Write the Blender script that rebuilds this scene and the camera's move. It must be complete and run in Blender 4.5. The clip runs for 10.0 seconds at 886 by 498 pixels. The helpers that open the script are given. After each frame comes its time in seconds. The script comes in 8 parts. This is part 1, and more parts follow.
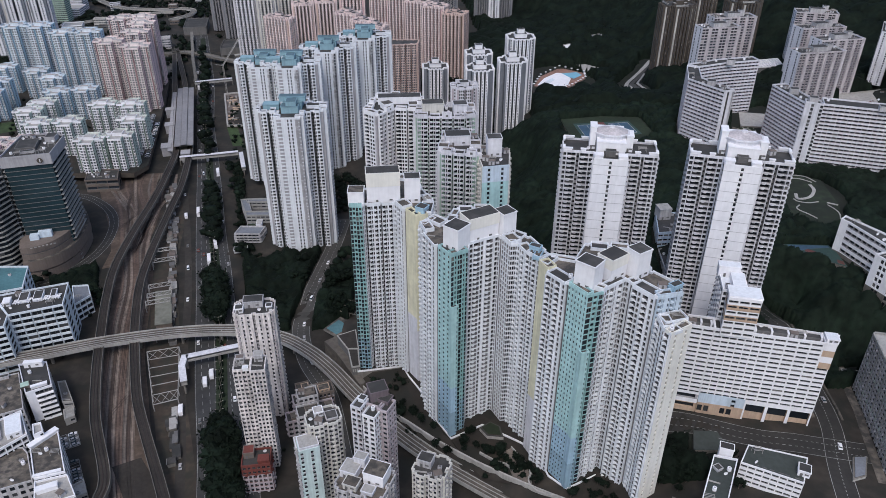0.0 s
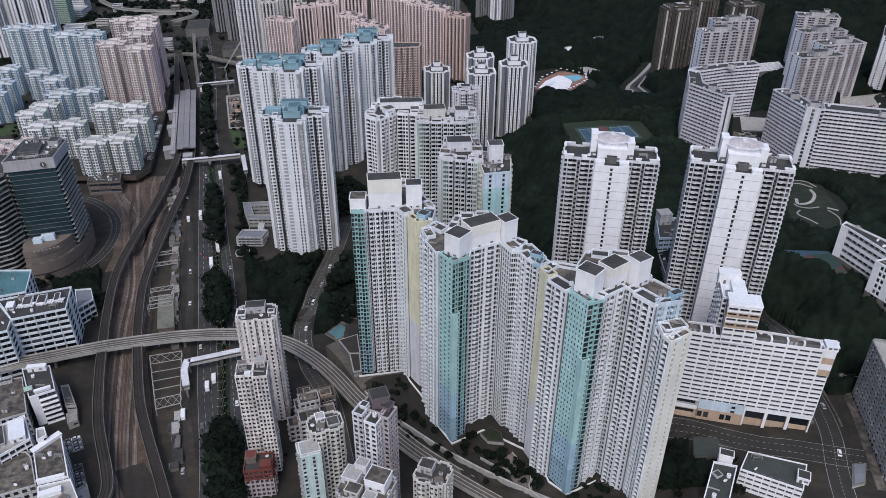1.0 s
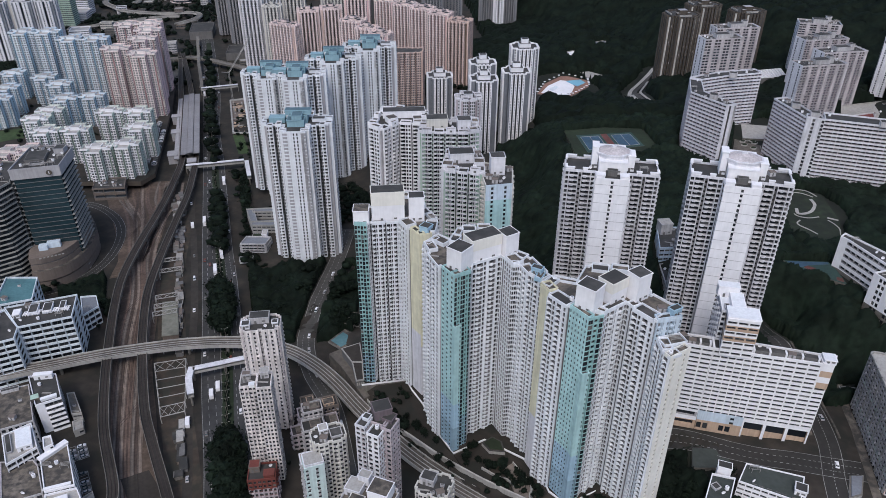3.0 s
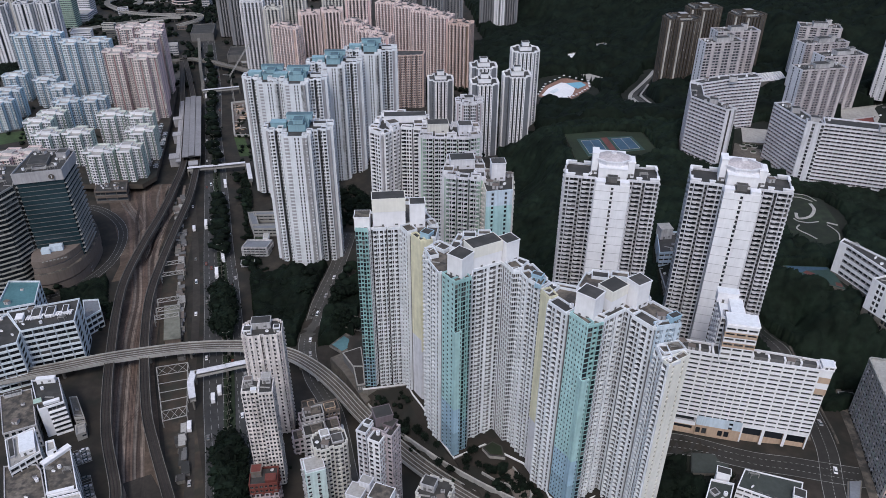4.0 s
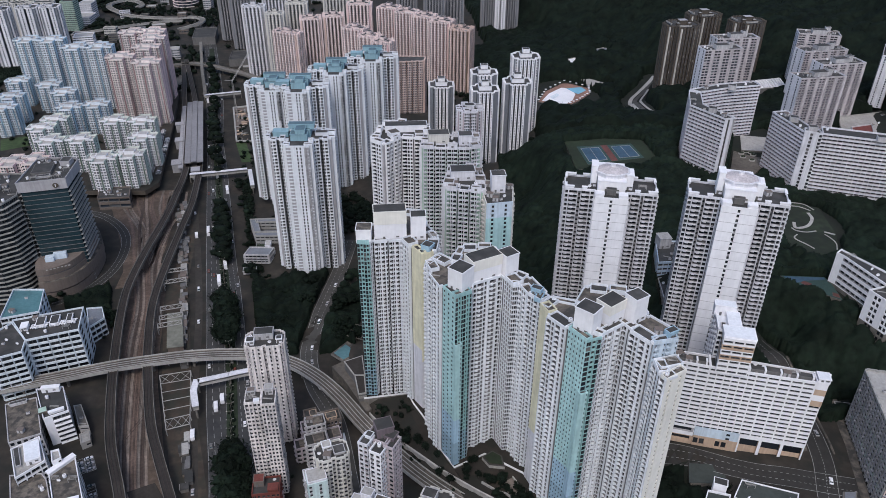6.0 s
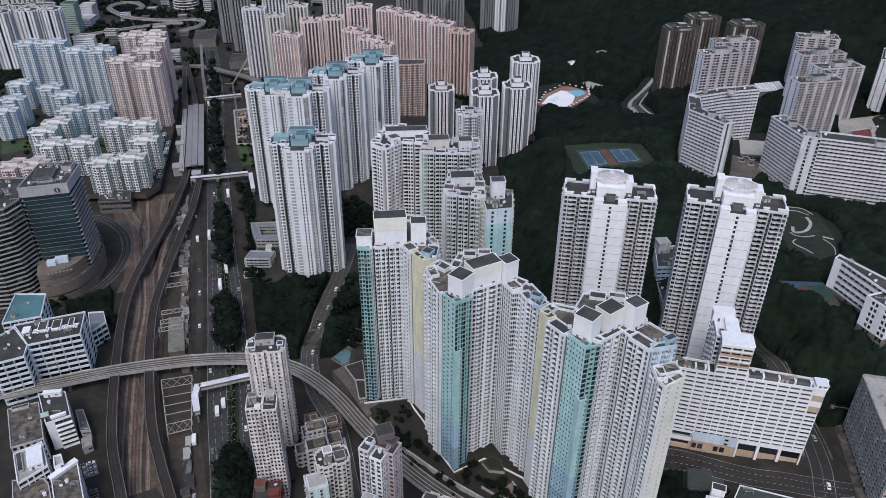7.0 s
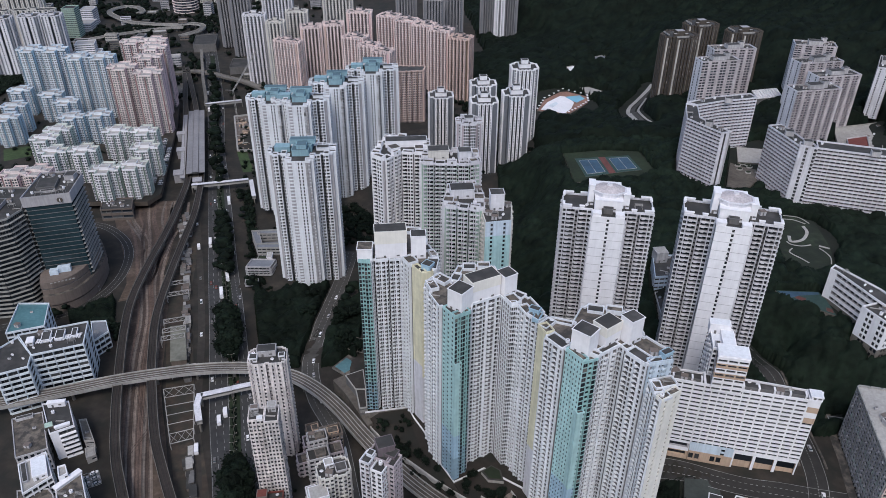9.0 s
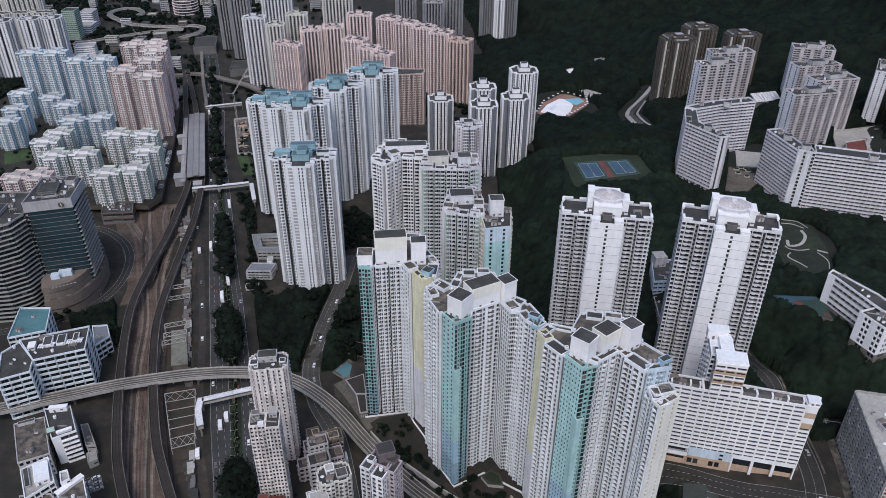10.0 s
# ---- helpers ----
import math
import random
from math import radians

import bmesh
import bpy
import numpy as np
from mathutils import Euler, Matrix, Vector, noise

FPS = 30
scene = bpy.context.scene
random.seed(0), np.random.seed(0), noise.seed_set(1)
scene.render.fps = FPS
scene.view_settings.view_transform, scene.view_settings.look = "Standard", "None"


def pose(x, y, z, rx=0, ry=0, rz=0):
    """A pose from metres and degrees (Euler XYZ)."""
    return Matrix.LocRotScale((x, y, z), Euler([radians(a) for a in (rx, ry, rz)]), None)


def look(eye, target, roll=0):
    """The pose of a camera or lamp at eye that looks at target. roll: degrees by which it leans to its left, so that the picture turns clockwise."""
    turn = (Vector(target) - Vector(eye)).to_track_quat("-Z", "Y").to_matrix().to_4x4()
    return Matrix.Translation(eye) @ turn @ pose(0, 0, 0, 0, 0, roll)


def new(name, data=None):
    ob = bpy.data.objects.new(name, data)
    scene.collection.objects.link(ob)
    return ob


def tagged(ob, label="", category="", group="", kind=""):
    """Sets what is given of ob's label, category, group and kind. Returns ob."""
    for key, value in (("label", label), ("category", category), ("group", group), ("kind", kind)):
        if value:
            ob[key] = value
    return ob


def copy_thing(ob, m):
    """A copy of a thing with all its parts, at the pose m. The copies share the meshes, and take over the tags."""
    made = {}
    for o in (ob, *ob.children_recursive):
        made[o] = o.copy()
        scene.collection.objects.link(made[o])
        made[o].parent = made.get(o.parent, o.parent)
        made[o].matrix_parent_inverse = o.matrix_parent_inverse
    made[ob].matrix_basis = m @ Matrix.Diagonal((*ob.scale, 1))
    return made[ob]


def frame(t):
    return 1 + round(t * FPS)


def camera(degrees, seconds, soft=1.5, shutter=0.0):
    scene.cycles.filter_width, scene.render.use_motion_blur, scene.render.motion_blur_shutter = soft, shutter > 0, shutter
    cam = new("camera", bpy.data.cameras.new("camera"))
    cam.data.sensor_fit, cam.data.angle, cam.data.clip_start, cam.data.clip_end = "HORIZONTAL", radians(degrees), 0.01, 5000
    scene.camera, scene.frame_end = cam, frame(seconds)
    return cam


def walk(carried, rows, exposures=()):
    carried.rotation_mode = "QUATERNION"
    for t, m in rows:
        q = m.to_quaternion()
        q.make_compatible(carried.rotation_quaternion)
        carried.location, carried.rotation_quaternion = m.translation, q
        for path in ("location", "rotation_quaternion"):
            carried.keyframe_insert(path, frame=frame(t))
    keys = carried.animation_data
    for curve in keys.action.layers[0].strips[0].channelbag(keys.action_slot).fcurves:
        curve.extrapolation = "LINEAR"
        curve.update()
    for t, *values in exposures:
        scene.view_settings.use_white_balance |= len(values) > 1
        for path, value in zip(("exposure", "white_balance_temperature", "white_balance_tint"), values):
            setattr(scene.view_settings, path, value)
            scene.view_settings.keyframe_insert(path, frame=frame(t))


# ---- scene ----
cam = camera(63.1, 10.0, 0.7)
PATH = [
    (0, (0.248, 0.319, 292.310), (0.441, 85.980, 240.713), 0.26),
    (0.5, (0.210, 0.513, 294.297), (0.313, 86.152, 242.663), 0.28),
    (1, (0.178, 0.678, 296.291), (0.195, 86.290, 244.612), 0.30),
    (1.5, (0.154, 0.817, 298.293), (0.088, 86.398, 246.564), 0.32),
    (2, (0.134, 0.930, 300.302), (-0.007, 86.479, 248.520), 0.34),
    (2.5, (0.120, 1.022, 302.319), (-0.091, 86.537, 250.482), 0.36),
    (4, (0.092, 1.183, 308.410), (-0.279, 86.605, 256.420), 0.39),
    (4.5, (0.085, 1.206, 310.454), (-0.322, 86.601, 258.420), 0.40),
    (5, (0.078, 1.217, 312.504), (-0.357, 86.588, 260.431), 0.41),
    (5.5, (0.069, 1.218, 314.560), (-0.384, 86.569, 262.453), 0.42),
    (7, (0.024, 1.187, 320.762), (-0.438, 86.490, 268.579), 0.42),
    (7.5, (-0.000, 1.171, 322.840), (-0.452, 86.463, 270.639), 0.42),
    (8, (-0.031, 1.156, 324.924), (-0.467, 86.438, 272.704), 0.41),
    (8.5, (-0.069, 1.145, 327.012), (-0.486, 86.415, 274.775), 0.41),
    (9, (-0.116, 1.139, 329.105), (-0.510, 86.397, 276.847), 0.40),
    (9.5, (-0.172, 1.140, 331.203), (-0.543, 86.383, 278.920), 0.39),
    (10, (-0.239, 1.151, 333.305), (-0.588, 86.374, 280.989), 0.38),
]
walk(cam, [(t, look(eye, target, roll)) for t, eye, target, roll in PATH], ((0, 0.15, 6340, 10), (10, 0.15, 6340, 10)))

# ---- light ----
world = bpy.data.worlds.new("overcast_sky")
scene.world = world
world.use_nodes = True
wn = world.node_tree
sky = wn.nodes.new("ShaderNodeTexSky")
sky.sky_type = "NISHITA"
sky.sun_disc = False
sky.sun_elevation, sky.sun_rotation = radians(55), radians(189.5)
sky.air_density, sky.dust_density, sky.ozone_density = 1.0, 3.0, 1.5
wn.links.new(sky.outputs["Color"], wn.nodes["Background"].inputs["Color"])
wn.nodes["Background"].inputs["Strength"].default_value = 0.15
sun = new("sun", bpy.data.lights.new("sun", "SUN"))
sun.data.energy, sun.data.angle, sun.data.color = 0.9, radians(14), (1.0, 0.98, 0.96)
sun.matrix_world = look((-45, -270, 400), (0, 0, 0))

# ---- materials ----
MATS = {}


def material(name, colour, rough=0.8, vary=0.25, grain=0.5, streak=0.0, metal=0.0, bump=0.15, island=0.0, dark=None, spots=0.0, spec=0.5):
    """A procedural surface: base colour with broad stains, fine grain, rain streaks, bump and a change from piece to piece."""
    m = bpy.data.materials.new(name)
    m.use_nodes = True
    nt = m.node_tree
    add, link = nt.nodes.new, nt.links.new
    bsdf = nt.nodes["Principled BSDF"]
    bsdf.inputs["Roughness"].default_value = rough
    bsdf.inputs["Metallic"].default_value = metal
    bsdf.inputs["Specular IOR Level"].default_value = spec
    geo = add("ShaderNodeNewGeometry")

    def field(scale, detail, stretch=(1, 1, 1)):
        mp = add("ShaderNodeMapping")
        mp.inputs["Scale"].default_value = stretch
        link(geo.outputs["Position"], mp.inputs["Vector"])
        nz = add("ShaderNodeTexNoise")
        nz.inputs["Scale"].default_value = scale
        nz.inputs["Detail"].default_value = detail
        link(mp.outputs["Vector"], nz.inputs["Vector"])
        return nz.outputs["Fac"]

    def remap(value, low, high, out_low, out_high):
        mr = add("ShaderNodeMapRange")
        link(value, mr.inputs["Value"])
        for key, val in zip(("From Min", "From Max", "To Min", "To Max"), (low, high, out_low, out_high)):
            mr.inputs[key].default_value = val
        return mr.outputs["Result"]

    def times(a, b):
        mt = add("ShaderNodeMath")
        mt.operation = "MULTIPLY"
        link(a, mt.inputs[0])
        link(b, mt.inputs[1])
        return mt.outputs["Value"]

    broad = remap(field(0.055, 5), 0.3, 0.7, 1 - vary, 1 + vary * 0.4)
    fine = remap(field(grain, 4), 0.3, 0.7, 1 - vary * 0.7, 1 + vary * 0.4)
    value = times(broad, fine)
    if streak:
        value = times(value, remap(field(0.9, 4, (1, 1, 0.06)), 0.35, 0.62, 1 - streak, 1.0))
    if island:
        value = times(value, remap(geo.outputs["Random Per Island"], 0, 1, 1 - island, 1 + island))
    mix = add("ShaderNodeMix")
    mix.data_type = "RGBA"
    mix.blend_type = "MULTIPLY"
    mix.inputs["Factor"].default_value = 1.0
    mix.inputs["A"].default_value = (*colour, 1)
    link(value, mix.inputs["B"])
    out = mix.outputs["Result"]
    if dark:
        second = add("ShaderNodeMix")
        second.data_type = "RGBA"
        link(remap(field(0.12 if not spots else spots, 6), 0.44, 0.6, 0, 1), second.inputs["Factor"])
        link(out, second.inputs["A"])
        second.inputs["B"].default_value = (*dark, 1)
        out = second.outputs["Result"]
    link(out, bsdf.inputs["Base Color"])
    if bump:
        bp = add("ShaderNodeBump")
        bp.inputs["Strength"].default_value = bump
        bp.inputs["Distance"].default_value = 0.3
        link(field(grain * 3, 4), bp.inputs["Height"])
        link(bp.outputs["Normal"], bsdf.inputs["Normal"])
    MATS[name] = m
    return m


def glass_material(name, per_object, gain=1.0):
    """Dark window glass; here and there a pale curtain or a drawn blind behind it. gain lifts all tones, to imitate
    haze on far panes.
    """
    m = bpy.data.materials.new(name)
    m.use_nodes = True
    nt = m.node_tree
    add, link = nt.nodes.new, nt.links.new
    bsdf = nt.nodes["Principled BSDF"]
    bsdf.inputs["Roughness"].default_value = 0.25
    bsdf.inputs["Specular IOR Level"].default_value = 0.15
    rnd = add("ShaderNodeObjectInfo").outputs["Random"] if per_object else add("ShaderNodeNewGeometry").outputs["Random Per Island"]
    ramp = add("ShaderNodeValToRGB")
    ramp.color_ramp.interpolation = "CONSTANT"
    stops = ((0.0, (0.012, 0.015, 0.019)), (0.35, (0.022, 0.026, 0.032)), (0.62, (0.032, 0.036, 0.04)), (0.84, (0.055, 0.058, 0.062)), (0.96, (0.15, 0.145, 0.14)))
    for k, (pos, col) in enumerate(stops):
        el = ramp.color_ramp.elements[k] if k < 2 else ramp.color_ramp.elements.new(pos)
        el.position, el.color = pos, (*(v * gain for v in col), 1)
    link(rnd, ramp.inputs["Fac"])
    link(ramp.outputs["Color"], bsdf.inputs["Base Color"])
    MATS[name] = m
    return m


PAINT = dict(vary=0.14, grain=0.35, streak=0.16, rough=0.75, bump=0.06)
material("white", (0.74, 0.735, 0.78), **PAINT)
material("bright", (0.86, 0.855, 0.885), **dict(PAINT, vary=0.08, streak=0.05))
material("old_white", (0.56, 0.545, 0.56), **dict(PAINT, vary=0.25, streak=0.3))
material("grey", (0.42, 0.41, 0.43), **PAINT)
material("dark_grey", (0.16, 0.156, 0.154), **PAINT)
material("aqua", (0.44, 0.67, 0.68), **PAINT)
material("teal", (0.27, 0.50, 0.50), **PAINT)
material("sea_green", (0.34, 0.55, 0.56), **PAINT)
material("sky_blue", (0.39, 0.57, 0.70), **PAINT)
material("pale_blue", (0.60, 0.70, 0.80), **PAINT)
material("yellow", (0.80, 0.76, 0.56), **PAINT)
material("cream", (0.66, 0.64, 0.60), **PAINT)
material("sage", (0.43, 0.57, 0.48), **PAINT)
material("pink", (0.74, 0.51, 0.52), **PAINT)
material("pale_pink", (0.79, 0.65, 0.63), **PAINT)
material("mauve", (0.50, 0.44, 0.47), **PAINT)
material("rose_grey", (0.60, 0.555, 0.57), **dict(PAINT, vary=0.22, streak=0.25))
material("stained_cream", (0.87, 0.81, 0.795), **dict(PAINT, vary=0.28, streak=0.35))
material("plum", (0.17, 0.135, 0.15), **PAINT)
material("salmon", (0.66, 0.50, 0.45), **PAINT)
material("tan", (0.56, 0.41, 0.30), **PAINT)
material("brown", (0.15, 0.105, 0.075), **PAINT)
material("roof_teal", (0.27, 0.43, 0.50), **PAINT)
material("teal_slate", (0.10, 0.17, 0.205), **PAINT)
material("red", (0.17, 0.045, 0.035), **PAINT)
material("roof", (0.07, 0.067, 0.065), rough=0.9, vary=0.45, grain=0.25, dark=(0.038, 0.038, 0.037))
material("earth", (0.066, 0.05, 0.038), rough=0.95, vary=0.4, grain=0.2, dark=(0.035, 0.034, 0.026))
material("garden_earth", (0.034, 0.027, 0.022), rough=0.95, vary=0.45, grain=0.15, dark=(0.024, 0.021, 0.017))
material("pale_roof", (0.2, 0.2, 0.165), rough=0.9, vary=0.35, grain=0.3)
material("deck_brown", (0.12, 0.105, 0.09), rough=0.9, vary=0.4, grain=0.4)
material("pale_asphalt", (0.07, 0.067, 0.063), rough=0.9, vary=0.3, grain=0.3)
material("taupe", (0.18, 0.147, 0.128), **PAINT)
material("roof_tan", (0.165, 0.142, 0.118), rough=0.9, vary=0.5, grain=0.5, dark=(0.055, 0.05, 0.046), spots=0.3)
material("track_brown", (0.165, 0.115, 0.092), rough=0.9, vary=0.4, grain=0.6)
material("office_grey", (0.34, 0.335, 0.32), **PAINT)
material("asphalt", (0.033, 0.031, 0.0285), rough=0.85, vary=0.3, grain=0.4)
material("worn_asphalt", (0.05, 0.0495, 0.05), rough=0.85, vary=0.3, grain=0.3)
material("old_asphalt", (0.045, 0.039, 0.033), rough=0.9, vary=0.35, grain=0.3)
material("concrete", (0.2, 0.186, 0.166), rough=0.85, vary=0.3, grain=0.4, streak=0.2)
material("light_concrete", (0.42, 0.405, 0.385), rough=0.85, vary=0.2, grain=0.4, streak=0.15)
material("paving", (0.038, 0.0312, 0.0248), rough=0.9, vary=0.5, grain=0.2, dark=(0.016, 0.016, 0.0125), spots=0.07)
material("ballast", (0.125, 0.092, 0.07), rough=0.95, vary=0.45, grain=0.5, dark=(0.07, 0.05, 0.04))
material("ballast_grey", (0.19, 0.16, 0.14), rough=0.95, vary=0.4, grain=0.5)
material("ballast_pale", (0.27, 0.215, 0.18), rough=0.95, vary=0.4, grain=0.4)
material("track_dark", (0.085, 0.062, 0.052), rough=0.95, vary=0.4, grain=0.5)
material("dark_deck", (0.04, 0.034, 0.029), rough=0.9, vary=0.35, grain=0.5)
material("rail", (0.05, 0.035, 0.03), rough=0.6, metal=0.3)
material("marking", (0.4, 0.4, 0.39), rough=0.7, vary=0.5)
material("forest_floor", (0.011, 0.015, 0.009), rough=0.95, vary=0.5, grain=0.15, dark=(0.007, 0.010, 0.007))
material("ice", (0.75, 0.81, 0.87), **PAINT)
material("blush", (0.85, 0.75, 0.73), **PAINT)
material("slate", (0.2, 0.215, 0.245), **PAINT)
# plain grey; on the linked blocks it imitates shade inside the recesses
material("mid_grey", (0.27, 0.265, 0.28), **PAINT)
material("umber", (0.09, 0.074, 0.06), **PAINT)
material("steel_blue", (0.29, 0.43, 0.53), **PAINT)
material("ivory", (0.84, 0.82, 0.76), **dict(PAINT, vary=0.08, streak=0.06))
material("chalk", (0.775, 0.80, 0.845), **dict(PAINT, vary=0.1, streak=0.1))
material("mint", (0.70, 0.745, 0.69), **PAINT)
material("office_mint", (0.43, 0.49, 0.45), **dict(PAINT, vary=0.25, streak=0.3))
material("pool_teal", (0.10, 0.21, 0.235), rough=0.15, vary=0.2)
material("pale_aqua", (0.60, 0.73, 0.73), **PAINT)
material("grass", (0.019, 0.031, 0.014), rough=0.95, vary=0.4, grain=0.3)
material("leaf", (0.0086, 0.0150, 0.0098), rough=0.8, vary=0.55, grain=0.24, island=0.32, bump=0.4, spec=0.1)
material("lawn_dark", (0.022, 0.033, 0.018), rough=0.95, vary=0.5, grain=0.2, dark=(0.012, 0.017, 0.011))
material("lawn", (0.05, 0.085, 0.03), rough=0.95, vary=0.4, grain=0.3)
material("bark", (0.09, 0.075, 0.06), rough=0.9)
material("court_green", (0.03, 0.068, 0.06), rough=0.8)
material("terracotta", (0.3, 0.17, 0.13), rough=0.9, vary=0.3, grain=0.3)
material("court_dark", (0.05, 0.06, 0.055), rough=0.85)
material("court_blue", (0.045, 0.095, 0.15), rough=0.8)
material("court_red", (0.14, 0.05, 0.042), rough=0.8)
material("water", (0.25, 0.55, 0.72), rough=0.1, vary=0.1)
material("tyre", (0.02, 0.02, 0.02), rough=0.8)
glass_material("glass", True)
glass_material("glass_field", False)
# far panes: same glass lightened, distance haze put into its colour
glass_material("hazed_glass", False, 2.6)
material("curtain_wall", (0.022, 0.045, 0.055), rough=0.12, vary=0.2, bump=0.0)


# ---- mesh tools ----
def quads_mesh(name, co, idx, names):
    """A mesh of loose quads: co (n, 4, 3), idx the material of each, names the materials."""
    co = np.asarray(co, dtype=np.float32).reshape(-1, 4, 3)
    n = len(co)
    me = bpy.data.meshes.new(name)
    me.vertices.add(n * 4)
    me.vertices.foreach_set("co", co.ravel())
    me.loops.add(n * 4)
    me.loops.foreach_set("vertex_index", np.arange(n * 4, dtype=np.int32))
    me.polygons.add(n)
    me.polygons.foreach_set("loop_start", np.arange(0, n * 4, 4, dtype=np.int32))
    me.polygons.foreach_set("loop_total", np.full(n, 4, dtype=np.int32))
    for nm in names:
        me.materials.append(MATS[nm])
    me.polygons.foreach_set("material_index", np.asarray(idx, dtype=np.int32))
    me.update(calc_edges=True)
    return me


class Shape:
    """Collects prisms, boxes and strips in local metres, then becomes one mesh."""

    def __init__(self):
        self.v, self.f, self.m, self.names = [], [], [], []

    def slot(self, mat):
        if mat not in self.names:
            self.names.append(mat)
        return self.names.index(mat)

    def face(self, pts, mat):
        k = len(self.v)
        self.v.extend(pts)
        self.f.append(tuple(range(k, k + len(pts))))
        self.m.append(self.slot(mat))

    def prism(self, poly, z0, z1, mat, top=None, bottom=False):
        k, n = len(self.v), len(poly)
        self.v.extend([(x, y, z0) for x, y in poly] + [(x, y, z1) for x, y in poly])
        for i in range(n):
            j = (i + 1) % n
            self.f.append((k + i, k + j, k + n + j, k + n + i))
            self.m.append(self.slot(mat))
        self.f.append(tuple(range(k + n, k + 2 * n)))
        self.m.append(self.slot(top or mat))
        if bottom:
            self.f.append(tuple(range(k + n - 1, k - 1, -1)))
            self.m.append(self.slot(mat))

    def box(self, x, y, w, d, z0, z1, mat, rot=0, top=None):
        self.prism(rect(x, y, w, d, rot), z0, z1, mat, top, True)

    def beam(self, a, b, r, mat):
        """A square bar from a to b."""
        a, b = Vector(a), Vector(b)
        ax = (b - a).normalized()
        s = ax.cross(Vector((0, 0, 1)))
        s = (s if s.length > 0.01 else Vector((1, 0, 0))).normalized() * r
        t = ax.cross(s).normalized() * r
        k = len(self.v)
        for p in (a, b):
            self.v.extend([tuple(p + s + t), tuple(p - s + t), tuple(p - s - t), tuple(p + s - t)])
        for i in range(4):
            j = (i + 1) % 4
            self.f.append((k + i, k + j, k + 4 + j, k + 4 + i))
            self.m.append(self.slot(mat))
        self.f += [(k + 3, k + 2, k + 1, k), (k + 4, k + 5, k + 6, k + 7)]
        self.m += [self.slot(mat)] * 2

    def mesh(self, name):
        me = bpy.data.meshes.new(name)
        me.from_pydata(self.v, [], self.f)
        for nm in self.names:
            me.materials.append(MATS[nm])
        me.polygons.foreach_set("material_index", self.m)
        me.update()
        return me


def part(name, data, parent=None, label="", kind="", m=None):
    """Links a Shape or a mesh as one object under a thing."""
    ob = new(name, data.mesh(name) if isinstance(data, Shape) else data)
    ob.parent = parent
    if m is not None:
        ob.matrix_basis = m
    return tagged(ob, label, kind=kind)


def rect(x, y, w, d, rot=0):
    c, s = math.cos(radians(rot)), math.sin(radians(rot))
    return [(x + c * u - s * v, y + s * u + c * v) for u, v in ((-w / 2, -d / 2), (w / 2, -d / 2), (w / 2, d / 2), (-w / 2, d / 2))]


def cross(x, y, rot, arms, h):
    """A cross-shaped plan; arms: length to the east, north, west and south tip; h: half an arm's width. Sides 0, 3, 6, 9 are the tips."""
    e, n, w, s = arms
    pts = ((e, -h), (e, h), (h, h), (h, n), (-h, n), (-h, h), (-w, h), (-w, -h), (-h, -h), (-h, -s), (h, -s), (h, -h))
    c, q = math.cos(radians(rot)), math.sin(radians(rot))
    return [(x + c * u - q * v, y + q * u + c * v) for u, v in pts]


def inset(poly, d):
    """The plan moved inwards by d."""
    out, n = [], len(poly)
    for i in range(n):
        p, a, b = Vector(poly[i]), Vector(poly[i - 1]), Vector(poly[(i + 1) % n])
        e, f = (p - a).normalized(), (b - p).normalized()
        n1, n2 = Vector((-e.y, e.x)), Vector((-f.y, f.x))
        k = max(0.3, 1 + n1.dot(n2))
        out.append(tuple(p + (n1 + n2) * d / k))
    return out


def smooth(pts, n=6):
    """A Catmull-Rom line through points."""
    p = [Vector(q) for q in pts]
    p = [p[0] * 2 - p[1]] + p + [p[-1] * 2 - p[-2]]
    out = []
    for i in range(1, len(p) - 2):
        for k in range(n):
            t = k / n
            out.append(0.5 * ((2 * p[i]) + (p[i + 1] - p[i - 1]) * t + (2 * p[i - 1] - 5 * p[i] + 4 * p[i + 1] - p[i + 2]) * t * t
                              + (3 * p[i] - p[i - 1] - 3 * p[i + 1] + p[i + 2]) * t ** 3))
    return out + [p[-2]]


def offset_line(line, d):
    """A line moved by d to its right, in plan."""
    out = []
    for i, p in enumerate(line):
        a, b = line[max(0, i - 1)], line[min(len(line) - 1, i + 1)]
        t = Vector((b[0] - a[0], b[1] - a[1])).normalized()
        q = p.copy()
        q[0] += t.y * d
        q[1] -= t.x * d
        out.append(q)
    return out


def strip(shape, line, d0, d1, lift, mat, thick=0.0, drape=None):
    """A band along a line between the offsets d0 and d1 (to its right), lift above it, with thickness downwards."""
    a, b = offset_line(line, d0), offset_line(line, d1)

    def at(p, dz):
        z = (drape(p[0], p[1]) if drape else (p[2] if len(p) > 2 else 0.0)) + lift + dz
        return (p[0], p[1], z)
    for i in range(len(line) - 1):
        shape.face([at(b[i], 0), at(b[i + 1], 0), at(a[i + 1], 0), at(a[i], 0)], mat)
        if thick:
            shape.face([at(a[i], 0), at(a[i + 1], 0), at(a[i + 1], -thick), at(a[i], -thick)], mat)
            shape.face([at(b[i + 1], 0), at(b[i], 0), at(b[i], -thick), at(b[i + 1], -thick)], mat)
            shape.face([at(a[i], -thick), at(a[i + 1], -thick), at(b[i + 1], -thick), at(b[i], -thick)], mat)


